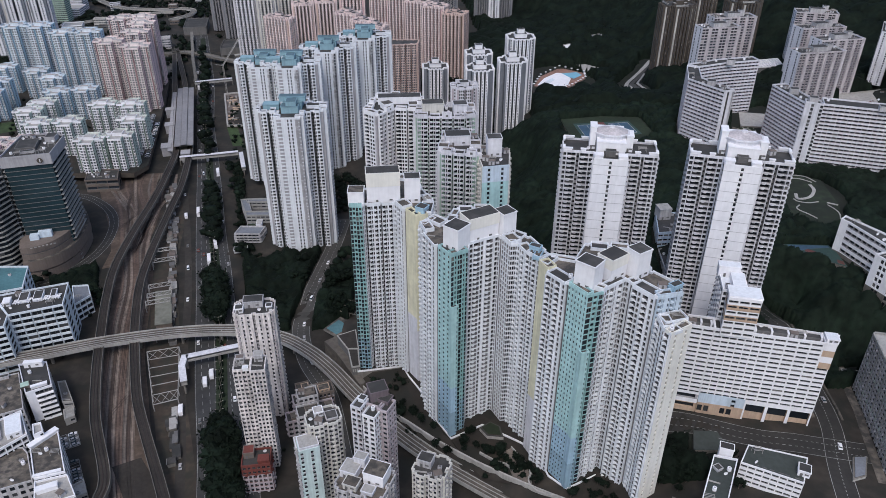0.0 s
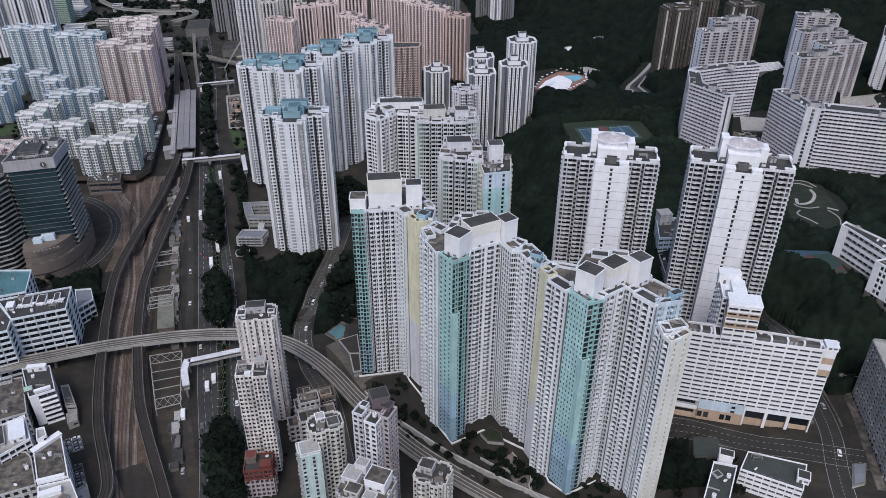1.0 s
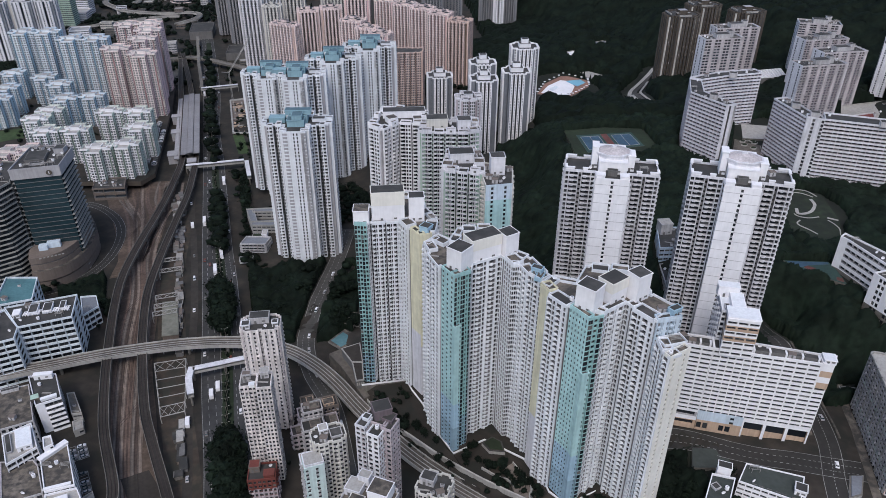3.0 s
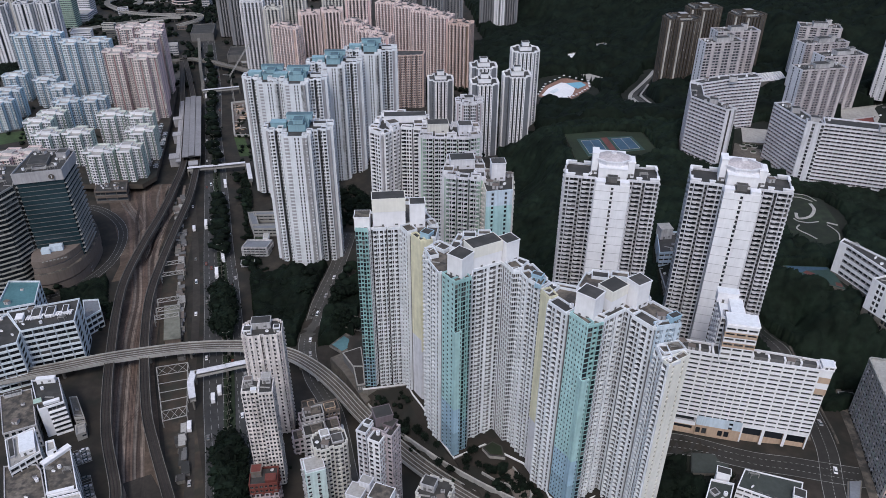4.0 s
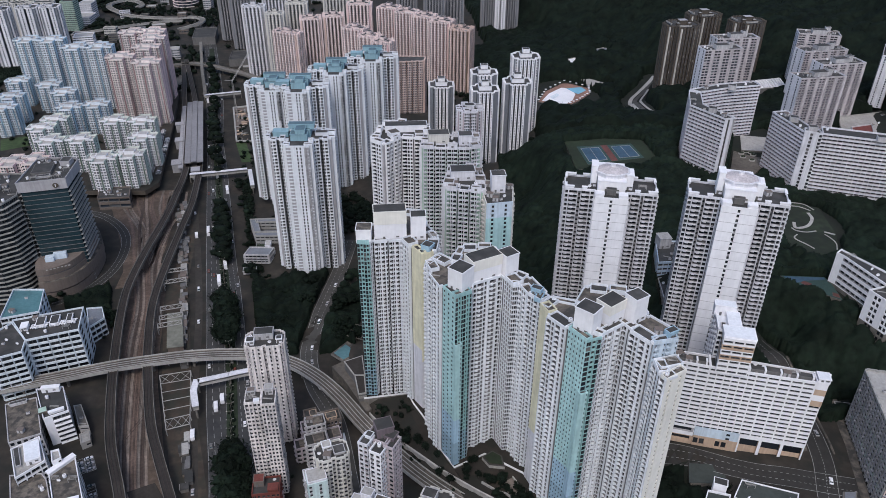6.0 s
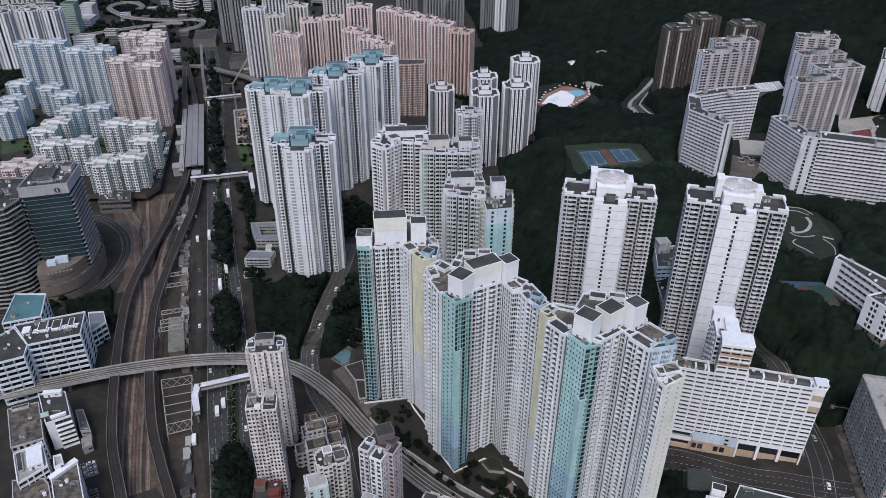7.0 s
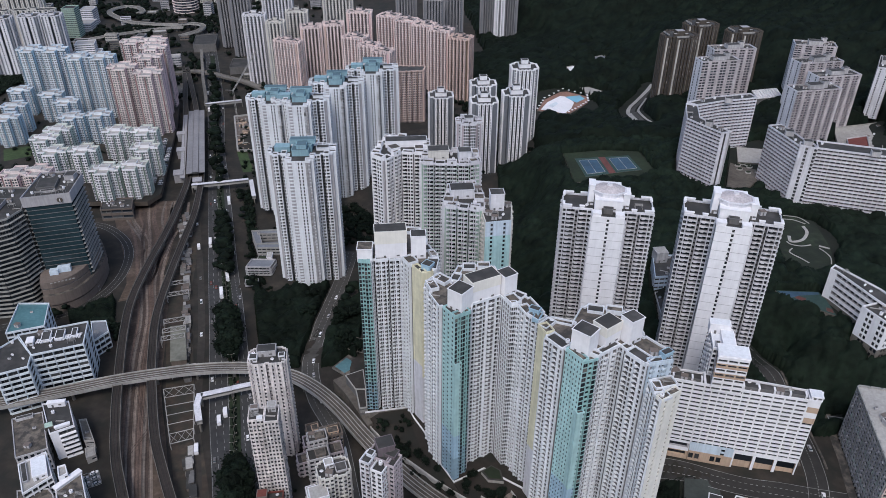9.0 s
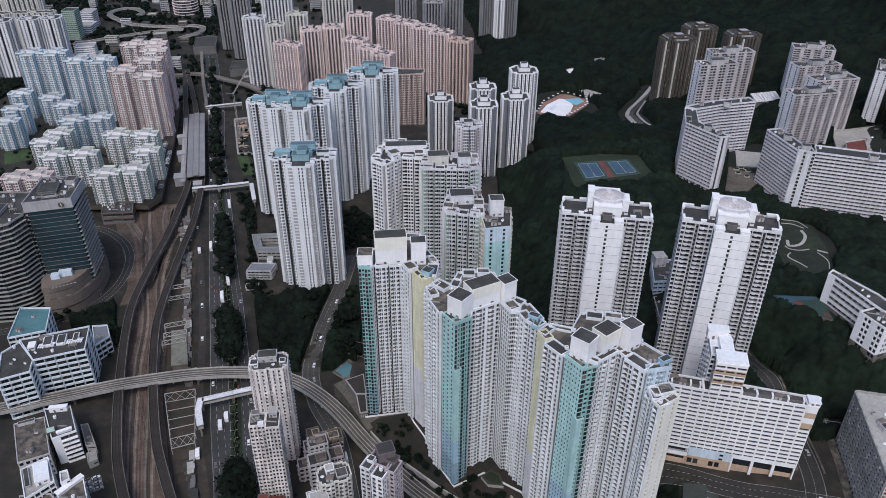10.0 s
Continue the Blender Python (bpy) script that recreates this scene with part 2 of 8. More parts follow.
# ---- terrain ----
HEIGHTS = ((-45, 335, 12), (-20, 302, 12.2), (10, 264, 12.2), (42, 248, 12.4), (75, 228, 13), (5, 290, 12.4), (60, 258, 12.4), (97, 236, 18), (150, 268, 29), (190, 262, 31), (130, 225, 27),
           (190, 225, 30), (207, 350, 38), (90, 360, 32), (150, 335, 35), (30, 430, 22), (120, 450, 45), (170, 420, 54), (225, 368, 65),
           (262, 463, 65), (245, 425, 65), (275, 600, 68), (143, 575, 64), (215, 545, 63), (300, 520, 64), (280, 720, 58), (360, 700, 66), (60, 680, 15),
           (50, 560, 25), (142, 862, 14), (254, 905, 26), (190, 1030, 20), (330, 980, 70), (420, 900, 100), (150, 1250, 60))
HEIGHTS += ((222, 303, 31), (218, 312, 32), (215, 290, 30.6), (208, 255, 30.6), (200, 235, 30.2), (187, 900, 14.5), (170, 882, 15), (203, 890, 15), (209, 990, 31), (167, 955, 26), (118, 565, 64.3), (150, 592, 64.3), (128, 552, 64), (112, 586, 64), (243, 346, 60), (246, 366, 64), (252, 326, 57), (262, 340, 60), (225, 372, 63), (231, 350, 60), (216, 386, 63), (238, 338, 60), (300, 1300, 150), (600, 1300, 260), (20, 1300, 20), (95, 1150, 12), (150, 1700, 220), (520, 600, 110), (620, 900, 200),
            (-90, 480, 6), (-60, 420, 5), (0, 720, 9), (0, 900, 5), (-150, 600, 5), (-200, 900, 2), (-300, 1300, 0), (-40, 1050, 4),
            (240, 260, 36), (260, 300, 45), (900, 1500, 300), (400, 1700, 300), (-90, 560, 8), (230, 400, 65), (200, 480, 60))
HP = np.array(HEIGHTS, dtype=float)


EDGE = np.array(((95, 120), (88, 190), (40, 224), (2, 252), (-24, 278), (-48, 306), (-62, 334), (-76, 370), (-112, 420), (-136, 480), (-178, 640), (-255, 900), (-345, 1200), (-800, 3000)), dtype=float)


def ground_z(x, y):
    """The ground's height: flat by the railway and the trunk road, a wooded hill to the east."""
    p0, p1 = EDGE[:-1], EDGE[1:]
    d, q = p1 - p0, np.array((x, y)) - p0
    t = np.clip((q * d).sum(1) / (d * d).sum(1), 0, 1)
    off = q - d * t[:, None]
    dist = np.sqrt((off * off).sum(1))
    i = int(dist.argmin())
    if d[i, 0] * q[i, 1] - d[i, 1] * q[i, 0] > 0:
        return 0.0
    k = min(1.0, dist[i] / 16.0)
    k = k * k * (3 - 2 * k)
    d2 = (HP[:, 0] - x) ** 2 + (HP[:, 1] - y) ** 2 + 60.0
    wt = d2 ** -1.9
    return k * float((wt * HP[:, 2]).sum() / wt.sum())


def wooded(x, y):
    """True where the slopes are covered with trees."""
    if y > 1060:
        return x > 60 - (y - 1060) * 0.12
    if y > 760:
        return x > (30 if y > 830 else 105)
    if y > 540:
        return x > (95 if y > 640 else 48)
    if y > 395:
        return x > 42 and not (y < 420 and x < 60)
    if y > 292:
        return x > 62
    return 103 < x < 127 and y > 240 - (x - 103) * 0.3 and y < 262 or x > 238


def build_ground():
    xs = np.concatenate([np.arange(-2600, -700, 190), np.arange(-700, -130, 38), np.arange(-130, 340, 7.5), np.arange(340, 700, 30), np.arange(700, 3000, 200)])
    ys = np.concatenate([np.arange(-1200, 160, 136), np.arange(160, 640, 7.5), np.arange(640, 1400, 20), np.arange(1400, 4200, 200)])
    v = [(x, y, ground_z(x, y)) for y in ys for x in xs]
    nx = len(xs)
    f, mi = [], []
    for j in range(len(ys) - 1):
        for i in range(nx - 1):
            f.append((j * nx + i, j * nx + i + 1, (j + 1) * nx + i + 1, (j + 1) * nx + i))
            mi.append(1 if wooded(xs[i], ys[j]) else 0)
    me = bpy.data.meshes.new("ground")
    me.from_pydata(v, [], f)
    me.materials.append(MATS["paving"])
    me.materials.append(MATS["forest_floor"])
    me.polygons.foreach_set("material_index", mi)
    me.polygons.foreach_set("use_smooth", [True] * len(f))
    me.update()
    return tagged(new("ground", me), "grey paved city ground rising to a dark wooded hill", "ground", kind="structure")


build_ground()

# ---- buildings ----
FOOT = []
PLANS = []


def q_front(u0, u1, v0, v1, d=0.0):
    return [(u0, d, v0), (u1, d, v0), (u1, d, v1), (u0, d, v1)]


def q_box(u0, u1, v0, v1, d0, d1):
    return [q_front(u0, u1, v0, v1, d1),
            [(u0, d0, v0), (u0, d1, v0), (u0, d1, v1), (u0, d0, v1)],
            [(u1, d1, v0), (u1, d0, v0), (u1, d0, v1), (u1, d1, v1)],
            [(u0, d1, v1), (u1, d1, v1), (u1, d0, v1), (u0, d0, v1)],
            [(u0, d0, v0), (u1, d0, v0), (u1, d1, v0), (u0, d1, v0)]]


def q_bow(u0, u1, v0, v1, d, c):
    """A parapet that bows out, with slanted cheeks c wide."""
    a, b = u0 + c, u1 - c
    return [q_front(a, b, v0, v1, d),
            [(u0, 0, v0), (a, d, v0), (a, d, v1), (u0, 0, v1)],
            [(b, d, v0), (u1, 0, v0), (u1, 0, v1), (b, d, v1)],
            [(u0, 0, v1), (a, d, v1), (b, d, v1), (u1, 0, v1)],
            [(u0, 0, v0), (u1, 0, v0), (b, d, v0), (a, d, v0)]]


WEIGHT = {",": 0.4, "k": 1.5, "s": 0.65, "r": 0.5, "p": 1.4, "w": 0.9}


def bay(kind, w, h, shallow=False):
    """The wall quads (0: wall, 1: second colour; on the white towers its grey imitates shade in reveals and slots) and
    the panes of one bay of one storey.
    """
    if kind in ".,":
        return [(0, q_front(0, w, 0, h))], []
    if kind == "n":
        return [(0, q_front(0, w, 0, h))], [(0.25 * w, 0.75 * w, 0.3 * h, 0.85 * h, 0.03)]
    if kind == "G":
        return [(1, q_front(0, w, 0, h))] + [(0, p) for p in q_box(0, w, 0.0, 0.09 * h, 0, 0.3)], []
    if kind == "o":
        a, e, d = 0.07 * w, 0.93 * w, 1.3
        return [(0, q_front(0, a, 0, h)), (0, q_front(e, w, 0, h)), (0, q_front(a, e, 0.86 * h, h)), (1, [(a, 0, 0), (a, -d, 0), (a, -d, 0.86 * h), (a, 0, 0.86 * h)]), (1, [(e, -d, 0), (e, 0, 0), (e, 0, 0.86 * h), (e, -d, 0.86 * h)]),
                (1, q_front(a, e, 0, 0.42 * h, -d)), (1, [(a, -d, 0.86 * h), (e, -d, 0.86 * h), (e, 0, 0.86 * h), (a, 0, 0.86 * h)])], [(a, e, 0.42 * h, 0.86 * h, -d)]
    spec = {"w": (0.2, 0.8, 0.3, 0.86, 0.3), "W": (0.07, 0.93, 0.4, 0.8, 0.4), "v": (0.05, 0.95, 0.26, 0.9, 0.6), "s": (0.11, 0.89, 0.22, 0.91, 0.6), "b": (0.06, 0.94, 0.04, 0.95, 1.5),
            "k": (0.05, 0.95, 0.13, 0.95, 1.5), "h": (0.14, 0.86, 0.2, 0.92, 0.6), "f": (0.0, 1.0, 0.2, 0.96, 0.5), "g": (0.02, 0.98, 0.42, 0.92, 1.3), "c": (0.04, 0.96, 0.1, 0.92, 0.12), "t": (0.3, 0.7, 0.2, 0.9, 0.3),
            "K": (0.14, 0.86, 0.26, 0.9, 0.45), "p": (0.04, 0.96, 0.3, 0.98, 1.3), "r": (0.0, 1.0, 0.0, 1.0, 3.4)}[kind]
    if shallow and kind in "swWhKt":
        return [(0, q_front(0, w, 0, h))], [(spec[0] * w, spec[1] * w, spec[2] * h, spec[3] * h, 0.03)]
    u0, u1, v0, v1, dep = spec[0] * w, spec[1] * w, spec[2] * h, spec[3] * h, spec[4]
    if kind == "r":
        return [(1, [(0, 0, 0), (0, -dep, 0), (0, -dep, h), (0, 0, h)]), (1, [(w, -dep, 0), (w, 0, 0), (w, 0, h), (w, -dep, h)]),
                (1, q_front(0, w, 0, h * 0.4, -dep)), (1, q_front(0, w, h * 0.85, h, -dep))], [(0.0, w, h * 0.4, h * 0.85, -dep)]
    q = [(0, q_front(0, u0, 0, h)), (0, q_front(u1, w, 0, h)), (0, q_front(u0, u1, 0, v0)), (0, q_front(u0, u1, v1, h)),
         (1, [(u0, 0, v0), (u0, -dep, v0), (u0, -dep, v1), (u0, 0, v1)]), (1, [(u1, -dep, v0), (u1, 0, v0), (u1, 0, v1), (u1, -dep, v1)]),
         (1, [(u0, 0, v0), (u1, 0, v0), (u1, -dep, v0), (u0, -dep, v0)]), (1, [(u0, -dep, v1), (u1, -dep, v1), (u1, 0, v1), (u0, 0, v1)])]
    if kind == "b":
        q += [(0, p) for p in q_box(0.04 * w, 0.96 * w, -0.04 * h, 0.3 * h, 0, 0.8)]
    if kind == "k":
        q += [(0, p) for p in q_bow(0.04 * w, 0.62 * w, -0.04 * h, 0.3 * h, 1.15, 0.17 * w)]
        q += [(0, p) for p in q_box(0.6 * w, 0.97 * w, -0.02 * h, 0.13 * h, 0, 0.45)]
    if kind == "p":
        q += [(0, p) for p in q_bow(0.0, w, -0.02 * h, 0.3 * h, 0.5, 0.3 * w)]
    if kind == "f":
        q += [(0, p) for p in q_box(0.0, w, 0.02 * h, 0.16 * h, 0, 1.6)]
    if kind == "K":
        q += [(0, p) for p in q_box(0.55 * w, 1.0 * w, 0.0, 0.3 * h, 0, 0.7)]
    return q, [(u0, u1, v0, v1, -dep)]


def facade(p0, p1, z0, floors, sh, pattern, width, mats, walls, panes, shallow=False):
    """Bays along one side from p0 to p1. mats: rows of (from storey, wall, second colour). walls collects (quads, material names); panes the openings."""
    length = math.dist(p0, p1)
    if (p1[0] - p0[0]) / length < -0.25 and pattern != ".":
        pattern, width = "n", max(width * 2.0, 5.0)
    ux, uy = (p1[0] - p0[0]) / length, (p1[1] - p0[1]) / length
    weigh = lambda s: sum(WEIGHT.get(c, 1.0) for c in s)
    turns = round(length / (width * weigh(pattern)))
    if turns < 1:
        kinds = min((pattern[a:e] for a in range(len(pattern)) for e in range(a + 1, len(pattern) + 1)), key=lambda s: abs(width * weigh(s) - length))
    else:
        kinds = pattern * turns
    unit = length / weigh(kinds)
    n = len(kinds)
    starts = np.concatenate([[0], np.cumsum([unit * WEIGHT.get(c, 1.0) for c in kinds])])
    for kind in sorted(set(kinds)):
        w = unit * WEIGHT.get(kind, 1.0)
        quads, holes = bay(kind, w, sh, shallow)
        at_u = np.array([starts[i] for i in range(n) if kinds[i] == kind])
        at_v = np.arange(floors) * sh
        uu, vv = np.meshgrid(at_u, at_v)
        uu, vv = uu.ravel(), vv.ravel()
        storey = np.repeat(np.arange(floors), len(at_u))
        for second in (0, 1):
            q = np.array([p for s, p in quads if s == second], dtype=float)
            if not len(q):
                continue
            arr = np.repeat(q[None], len(uu), axis=0)
            arr[..., 0] += uu[:, None, None]
            arr[..., 2] += vv[:, None, None]
            xyz = np.stack([p0[0] + arr[..., 0] * ux + arr[..., 1] * uy, p0[1] + arr[..., 0] * uy - arr[..., 1] * ux, z0 + arr[..., 2]], axis=-1)
            for k, row in enumerate(mats):
                top = mats[k + 1][0] if k + 1 < len(mats) else 10 ** 6
                sel = (storey >= row[0]) & (storey < top)
                if sel.any():
                    walls.append((xyz[sel].reshape(-1, 4, 3), row[1 + second]))
        if (kind in "kb" or kind == "v" and sh < 2.8) and n > 1:
            fin = np.array([p for u in [*at_u, *(at_u + w)] for p in q_box(u - 0.15, u + 0.15, 0, sh, 0, 0.5)[:3]], dtype=float)
            for k, row in enumerate(mats):
                top = min(floors, mats[k + 1][0]) if k + 1 < len(mats) else floors
                if row[0] < top:
                    f2 = fin.copy()
                    f2[..., 2] = np.where(f2[..., 2] > 0, top * sh, row[0] * sh)
                    walls.append((np.stack([p0[0] + f2[..., 0] * ux + f2[..., 1] * uy, p0[1] + f2[..., 0] * uy - f2[..., 1] * ux, z0 + f2[..., 2]], axis=-1), row[1]))
        for u0, u1, v0, v1, d in holes:
            for k in range(len(uu)):
                a = uu[k] + (u0 + u1) / 2
                panes.append((p0[0] + a * ux + d * uy, p0[1] + a * uy - d * ux, z0 + vv[k] + (v0 + v1) / 2, u1 - u0, v1 - v0, ux, uy))


def pane_mesh():
    """A window of unit size: a thin frame round a sunk pane."""
    s = Shape()
    o, i = 0.5, 0.42
    out = [(-o, 0, -o), (o, 0, -o), (o, 0, o), (-o, 0, o)]
    inn = [(-i, 0.03, -i), (i, 0.03, -i), (i, 0.03, i), (-i, 0.03, i)]
    for k in range(4):
        j = (k + 1) % 4
        s.face([out[k], out[j], inn[j], inn[k]], "dark_grey")
    s.face([(-i, 0.03, -i), (-0.02, 0.03, -i), (-0.02, 0.03, i), (-i, 0.03, i)], "glass")
    s.face([(0.02, 0.03, -i), (i, 0.03, -i), (i, 0.03, i), (0.02, 0.03, i)], "glass")
    s.face([(-0.02, 0.0, -i), (0.02, 0.0, -i), (0.02, 0.0, i), (-0.02, 0.0, i)], "dark_grey")
    return s.mesh("window")


PANE = pane_mesh()


def clutter_meshes():
    """Things that stand on roofs, each with its foot at the origin."""
    tank, hut, plant, dish, pipe, frame_ = Shape(), Shape(), Shape(), Shape(), Shape(), Shape()
    ring = [(0.95 * math.cos(a), 0.95 * math.sin(a)) for a in (k * math.pi / 5 for k in range(10))]
    tank.box(0, 0, 1.7, 1.7, 0, 0.4, "concrete")
    tank.prism(ring, 0.4, 2.0, "bright")
    tank.prism([(0.4 * x, 0.4 * y) for x, y in ring], 2.0, 2.15, "grey")
    hut.box(0, 0, 3.2, 2.6, 0, 2.3, "old_white")
    hut.box(0, 0, 3.6, 3.0, 2.3, 2.45, "taupe")
    hut.face([(-0.4, -1.32, 0.1), (0.4, -1.32, 0.1), (0.4, -1.32, 2.0), (-0.4, -1.32, 2.0)], "dark_grey")
    plant.box(0, 0, 1.8, 1.1, 0.2, 1.4, "old_white", 0, "grey")
    plant.box(0, 0, 1.2, 0.8, 1.4, 1.55, "dark_grey")
    for k in range(10):
        a, e = k * math.pi / 5, (k + 1) * math.pi / 5
        dish.face([(0, 0.1, 1.3), (1.0 * math.cos(a), -0.25, 1.6 + math.sin(a)), (1.0 * math.cos(e), -0.25, 1.6 + math.sin(e))], "bright")
    dish.beam((0, 0.1, 0), (0, 0.1, 1.4), 0.06, "grey")
    for y in (-0.3, 0, 0.3):
        pipe.beam((-2.6, y, 0.35), (2.6, y, 0.35), 0.09, "light_concrete")
    for x in (-2.2, 0, 2.2):
        pipe.box(x, 0, 0.2, 0.9, 0, 0.26, "concrete")
    for x in (-2, 2):
        for y in (-1.2, 1.2):
            frame_.beam((x, y, 0), (x, y, 2.2), 0.08, "light_concrete")
    for e in (-1.2, -0.4, 0.4, 1.2):
        frame_.beam((-2.2, e, 2.25), (2.2, e, 2.25), 0.08, "light_concrete")
    return [(n, s.mesh(n)) for n, s in (("water_tank", tank), ("roof_hut", hut), ("plant_unit", plant), ("satellite_dish", dish), ("pipe_run", pipe), ("drying_frame", frame_))]


CLUTTER = clutter_meshes()


def within(q, x, y):
    odd = False
    for i in range(len(q)):
        (x0, y0), (x1, y1) = q[i - 1], q[i]
        if (y0 > y) != (y1 > y) and x < (x1 - x0) * (y - y0) / (y1 - y0) + x0:
            odd = not odd
    return odd


def roof_clutter(thing, poly, top, boxes, count, rng):
    """Tanks, huts, plant and pipes on a flat roof, clear of its edges and of the roof houses."""
    xs, ys = [p[0] for p in poly], [p[1] for p in poly]
    put, tries = [], 0
    while len(put) < count and tries < count * 14:
        tries += 1
        x, y = rng.uniform(min(xs), max(xs)), rng.uniform(min(ys), max(ys))
        if not all(within(poly, x + dx, y + dy) for dx, dy in ((2.2, 0), (-2.2, 0), (0, 2.2), (0, -2.2))):
            continue
        if any(math.dist((x, y), q) < 3.0 for q in put) or any(math.dist((x, y), q[:2]) < 0.5 * math.hypot(q[2], q[3]) + 1.2 for q in boxes):
            continue
        put.append((x, y))
        nm, me = rng.choice(CLUTTER)
        part(nm, me, thing, m=pose(x, y, top, 0, 0, rng.uniform(-25, 25)))


def building(name, label, volumes, group="", category="apartment building", windows=30, boxes=(), roof="roof", parapet=1.1, coolers=0, crown=(), clutter=None, joints=None):
    """A building of one or more volumes. volume: plan, z0, z1, storeys, pattern, bay width, wall colours, and {side: (pattern, colours)}.
    boxes on the roof: (x, y, width, depth, turn, z0, z1, colour)."""
    plan = volumes[0][0]
    cx, cy = sum(p[0] for p in plan) / len(plan), sum(p[1] for p in plan) / len(plan)
    base = min(v[1] for v in volumes)
    thing = new(name)
    thing.matrix_basis = pose(cx, cy, base)
    tagged(thing, label, category, group)
    FOOT.append((cx, cy, max(math.dist(p, (cx, cy)) for p in plan) + 2))
    PLANS.extend(v[0] for v in volumes)
    walls, panes = [], []
    for poly, z0, z1, floors, pattern, width, mats, sides in volumes:
        roof_shape, par = Shape(), Shape()
        p = [(x - cx, y - cy) for x, y in poly]
        sh = (z1 - z0) / floors
        for i in range(len(p)):
            pat, mt = sides.get(i, (pattern, mats))
            facade(p[i], p[(i + 1) % len(p)], z0 - base, floors, sh, pat, width, mt or mats, walls, panes, cy > 600)
        top = z1 - base
        roof_shape.face([(x, y, top) for x, y in inset(p, 0.05)], roof)
        a, b = inset(p, -0.08), inset(p, 0.42)
        for i in range(len(p)):
            j = (i + 1) % len(p)
            wall = ((sides.get(i, (0, mats))[1]) or mats)[-1][1]
            zt = top + parapet
            par.face([(*a[i], top - 0.3), (*a[j], top - 0.3), (*a[j], zt), (*a[i], zt)], wall)
            par.face([(*b[j], top), (*b[i], top), (*b[i], zt), (*b[j], zt)], wall)
            par.face([(*a[i], zt), (*a[j], zt), (*b[j], zt), (*b[i], zt)], wall)
        part("roof", roof_shape, thing, "flat grey weathered roof")
        part("parapet", par, thing)
        # low walled terraces of uneven height behind the tops of the shafts
        step = 0
        for i in range(len(p) if crown else 0):
            a0, a1 = Vector(p[i]), Vector(p[(i + 1) % len(p)])
            long = (a1 - a0).length
            if not 2.6 < long < 12:
                continue
            h = crown[step % len(crown)]
            step += 1
            if h < 0.3:
                continue
            t = (a1 - a0) / long
            back = Vector((-t.y, t.x)) * (3.4 + 1.3 * (step % 3))
            ring = [tuple(q) for q in (a0 + t * 0.1, a1 - t * 0.1, a1 - t * 0.1 + back, a0 + t * 0.1 + back)]
            s = Shape()
            wall = ((sides.get(i, (0, mats))[1]) or mats)[-1][1]
            inner = inset(ring, 0.35)
            for k in range(4):
                j = (k + 1) % 4
                s.face([(*ring[k], top), (*ring[j], top), (*ring[j], top + h + 0.9), (*ring[k], top + h + 0.9)], wall)
                s.face([(*inner[j], top + h), (*inner[k], top + h), (*inner[k], top + h + 0.9), (*inner[j], top + h + 0.9)], wall)
                s.face([(*ring[k], top + h + 0.9), (*ring[j], top + h + 0.9), (*inner[j], top + h + 0.9), (*inner[k], top + h + 0.9)], wall)
            s.face([(*q, top + h) for q in inner], "roof_tan" if step % 2 else "roof")
            if h > 1.9:
                mid = a0.lerp(a1, 0.5) - back.normalized() * 0.02
                s.face([(*(mid - t * 0.7), top + 0.5), (*(mid + t * 0.7), top + 0.5), (*(mid + t * 0.7), top + h - 0.2), (*(mid - t * 0.7), top + h - 0.2)], "dark_grey")
            part("roof_terrace", s, thing)
    if joints is not None:
        # movement joints across the blank front wall, every sixth storey
        q0, q1 = Vector(plan[joints]) - Vector((cx, cy)), Vector(plan[(joints + 1) % len(plan)]) - Vector((cx, cy))
        out = Vector((q1.y - q0.y, q0.x - q1.x)).normalized() * 0.04
        for k in range(1, 20):
            z = (volumes[0][2] - volumes[0][1]) * k / 19.5
            s = Shape()
            s.face([(*(q0 + out), z), (*(q1 + out), z), (*(q1 + out), z + 0.2), (*(q0 + out), z + 0.2)], "grey")
            part("wall_joint", s, thing)
    names = sorted({m for _, m in walls})
    co = np.concatenate([c for c, _ in walls])
    idx = np.concatenate([np.full(len(c), names.index(m)) for c, m in walls])
    part("wall", quads_mesh("wall", co, idx, names), thing)
    # the windows that look south, topmost first, are single parts; the others are joined
    panes.sort(key=lambda q: (q[5] <= 0.2, -round(q[2], 1), q[0]))
    for x, y, z, w, h, ux, uy in panes[:windows]:
        ob = new("window", PANE)
        ob.parent = thing
        ob.matrix_basis = Matrix(((ux * w, -uy, 0, x), (uy * w, ux, 0, y), (0, 0, h, z), (0, 0, 0, 1))) @ pose(0, -0.03, 0)
    if panes[windows:]:
        r = np.array(panes[windows:])
        du, dv = r[:, 5:7] * (r[:, 3:4] / 2), r[:, 4] / 2
        quad = np.empty((len(r), 4, 3))
        for k, (a, b) in enumerate(((-1, -1), (1, -1), (1, 1), (-1, 1))):
            quad[:, k, :2] = r[:, :2] + a * du
            quad[:, k, 2] = r[:, 2] + b * dv
        # buildings beyond y 560 get the glass lightened for haze
        part("window_field", quads_mesh("window_field", quad, np.zeros(len(r)), ["hazed_glass" if cy > 560 else "glass_field"]), thing, kind="stuff")
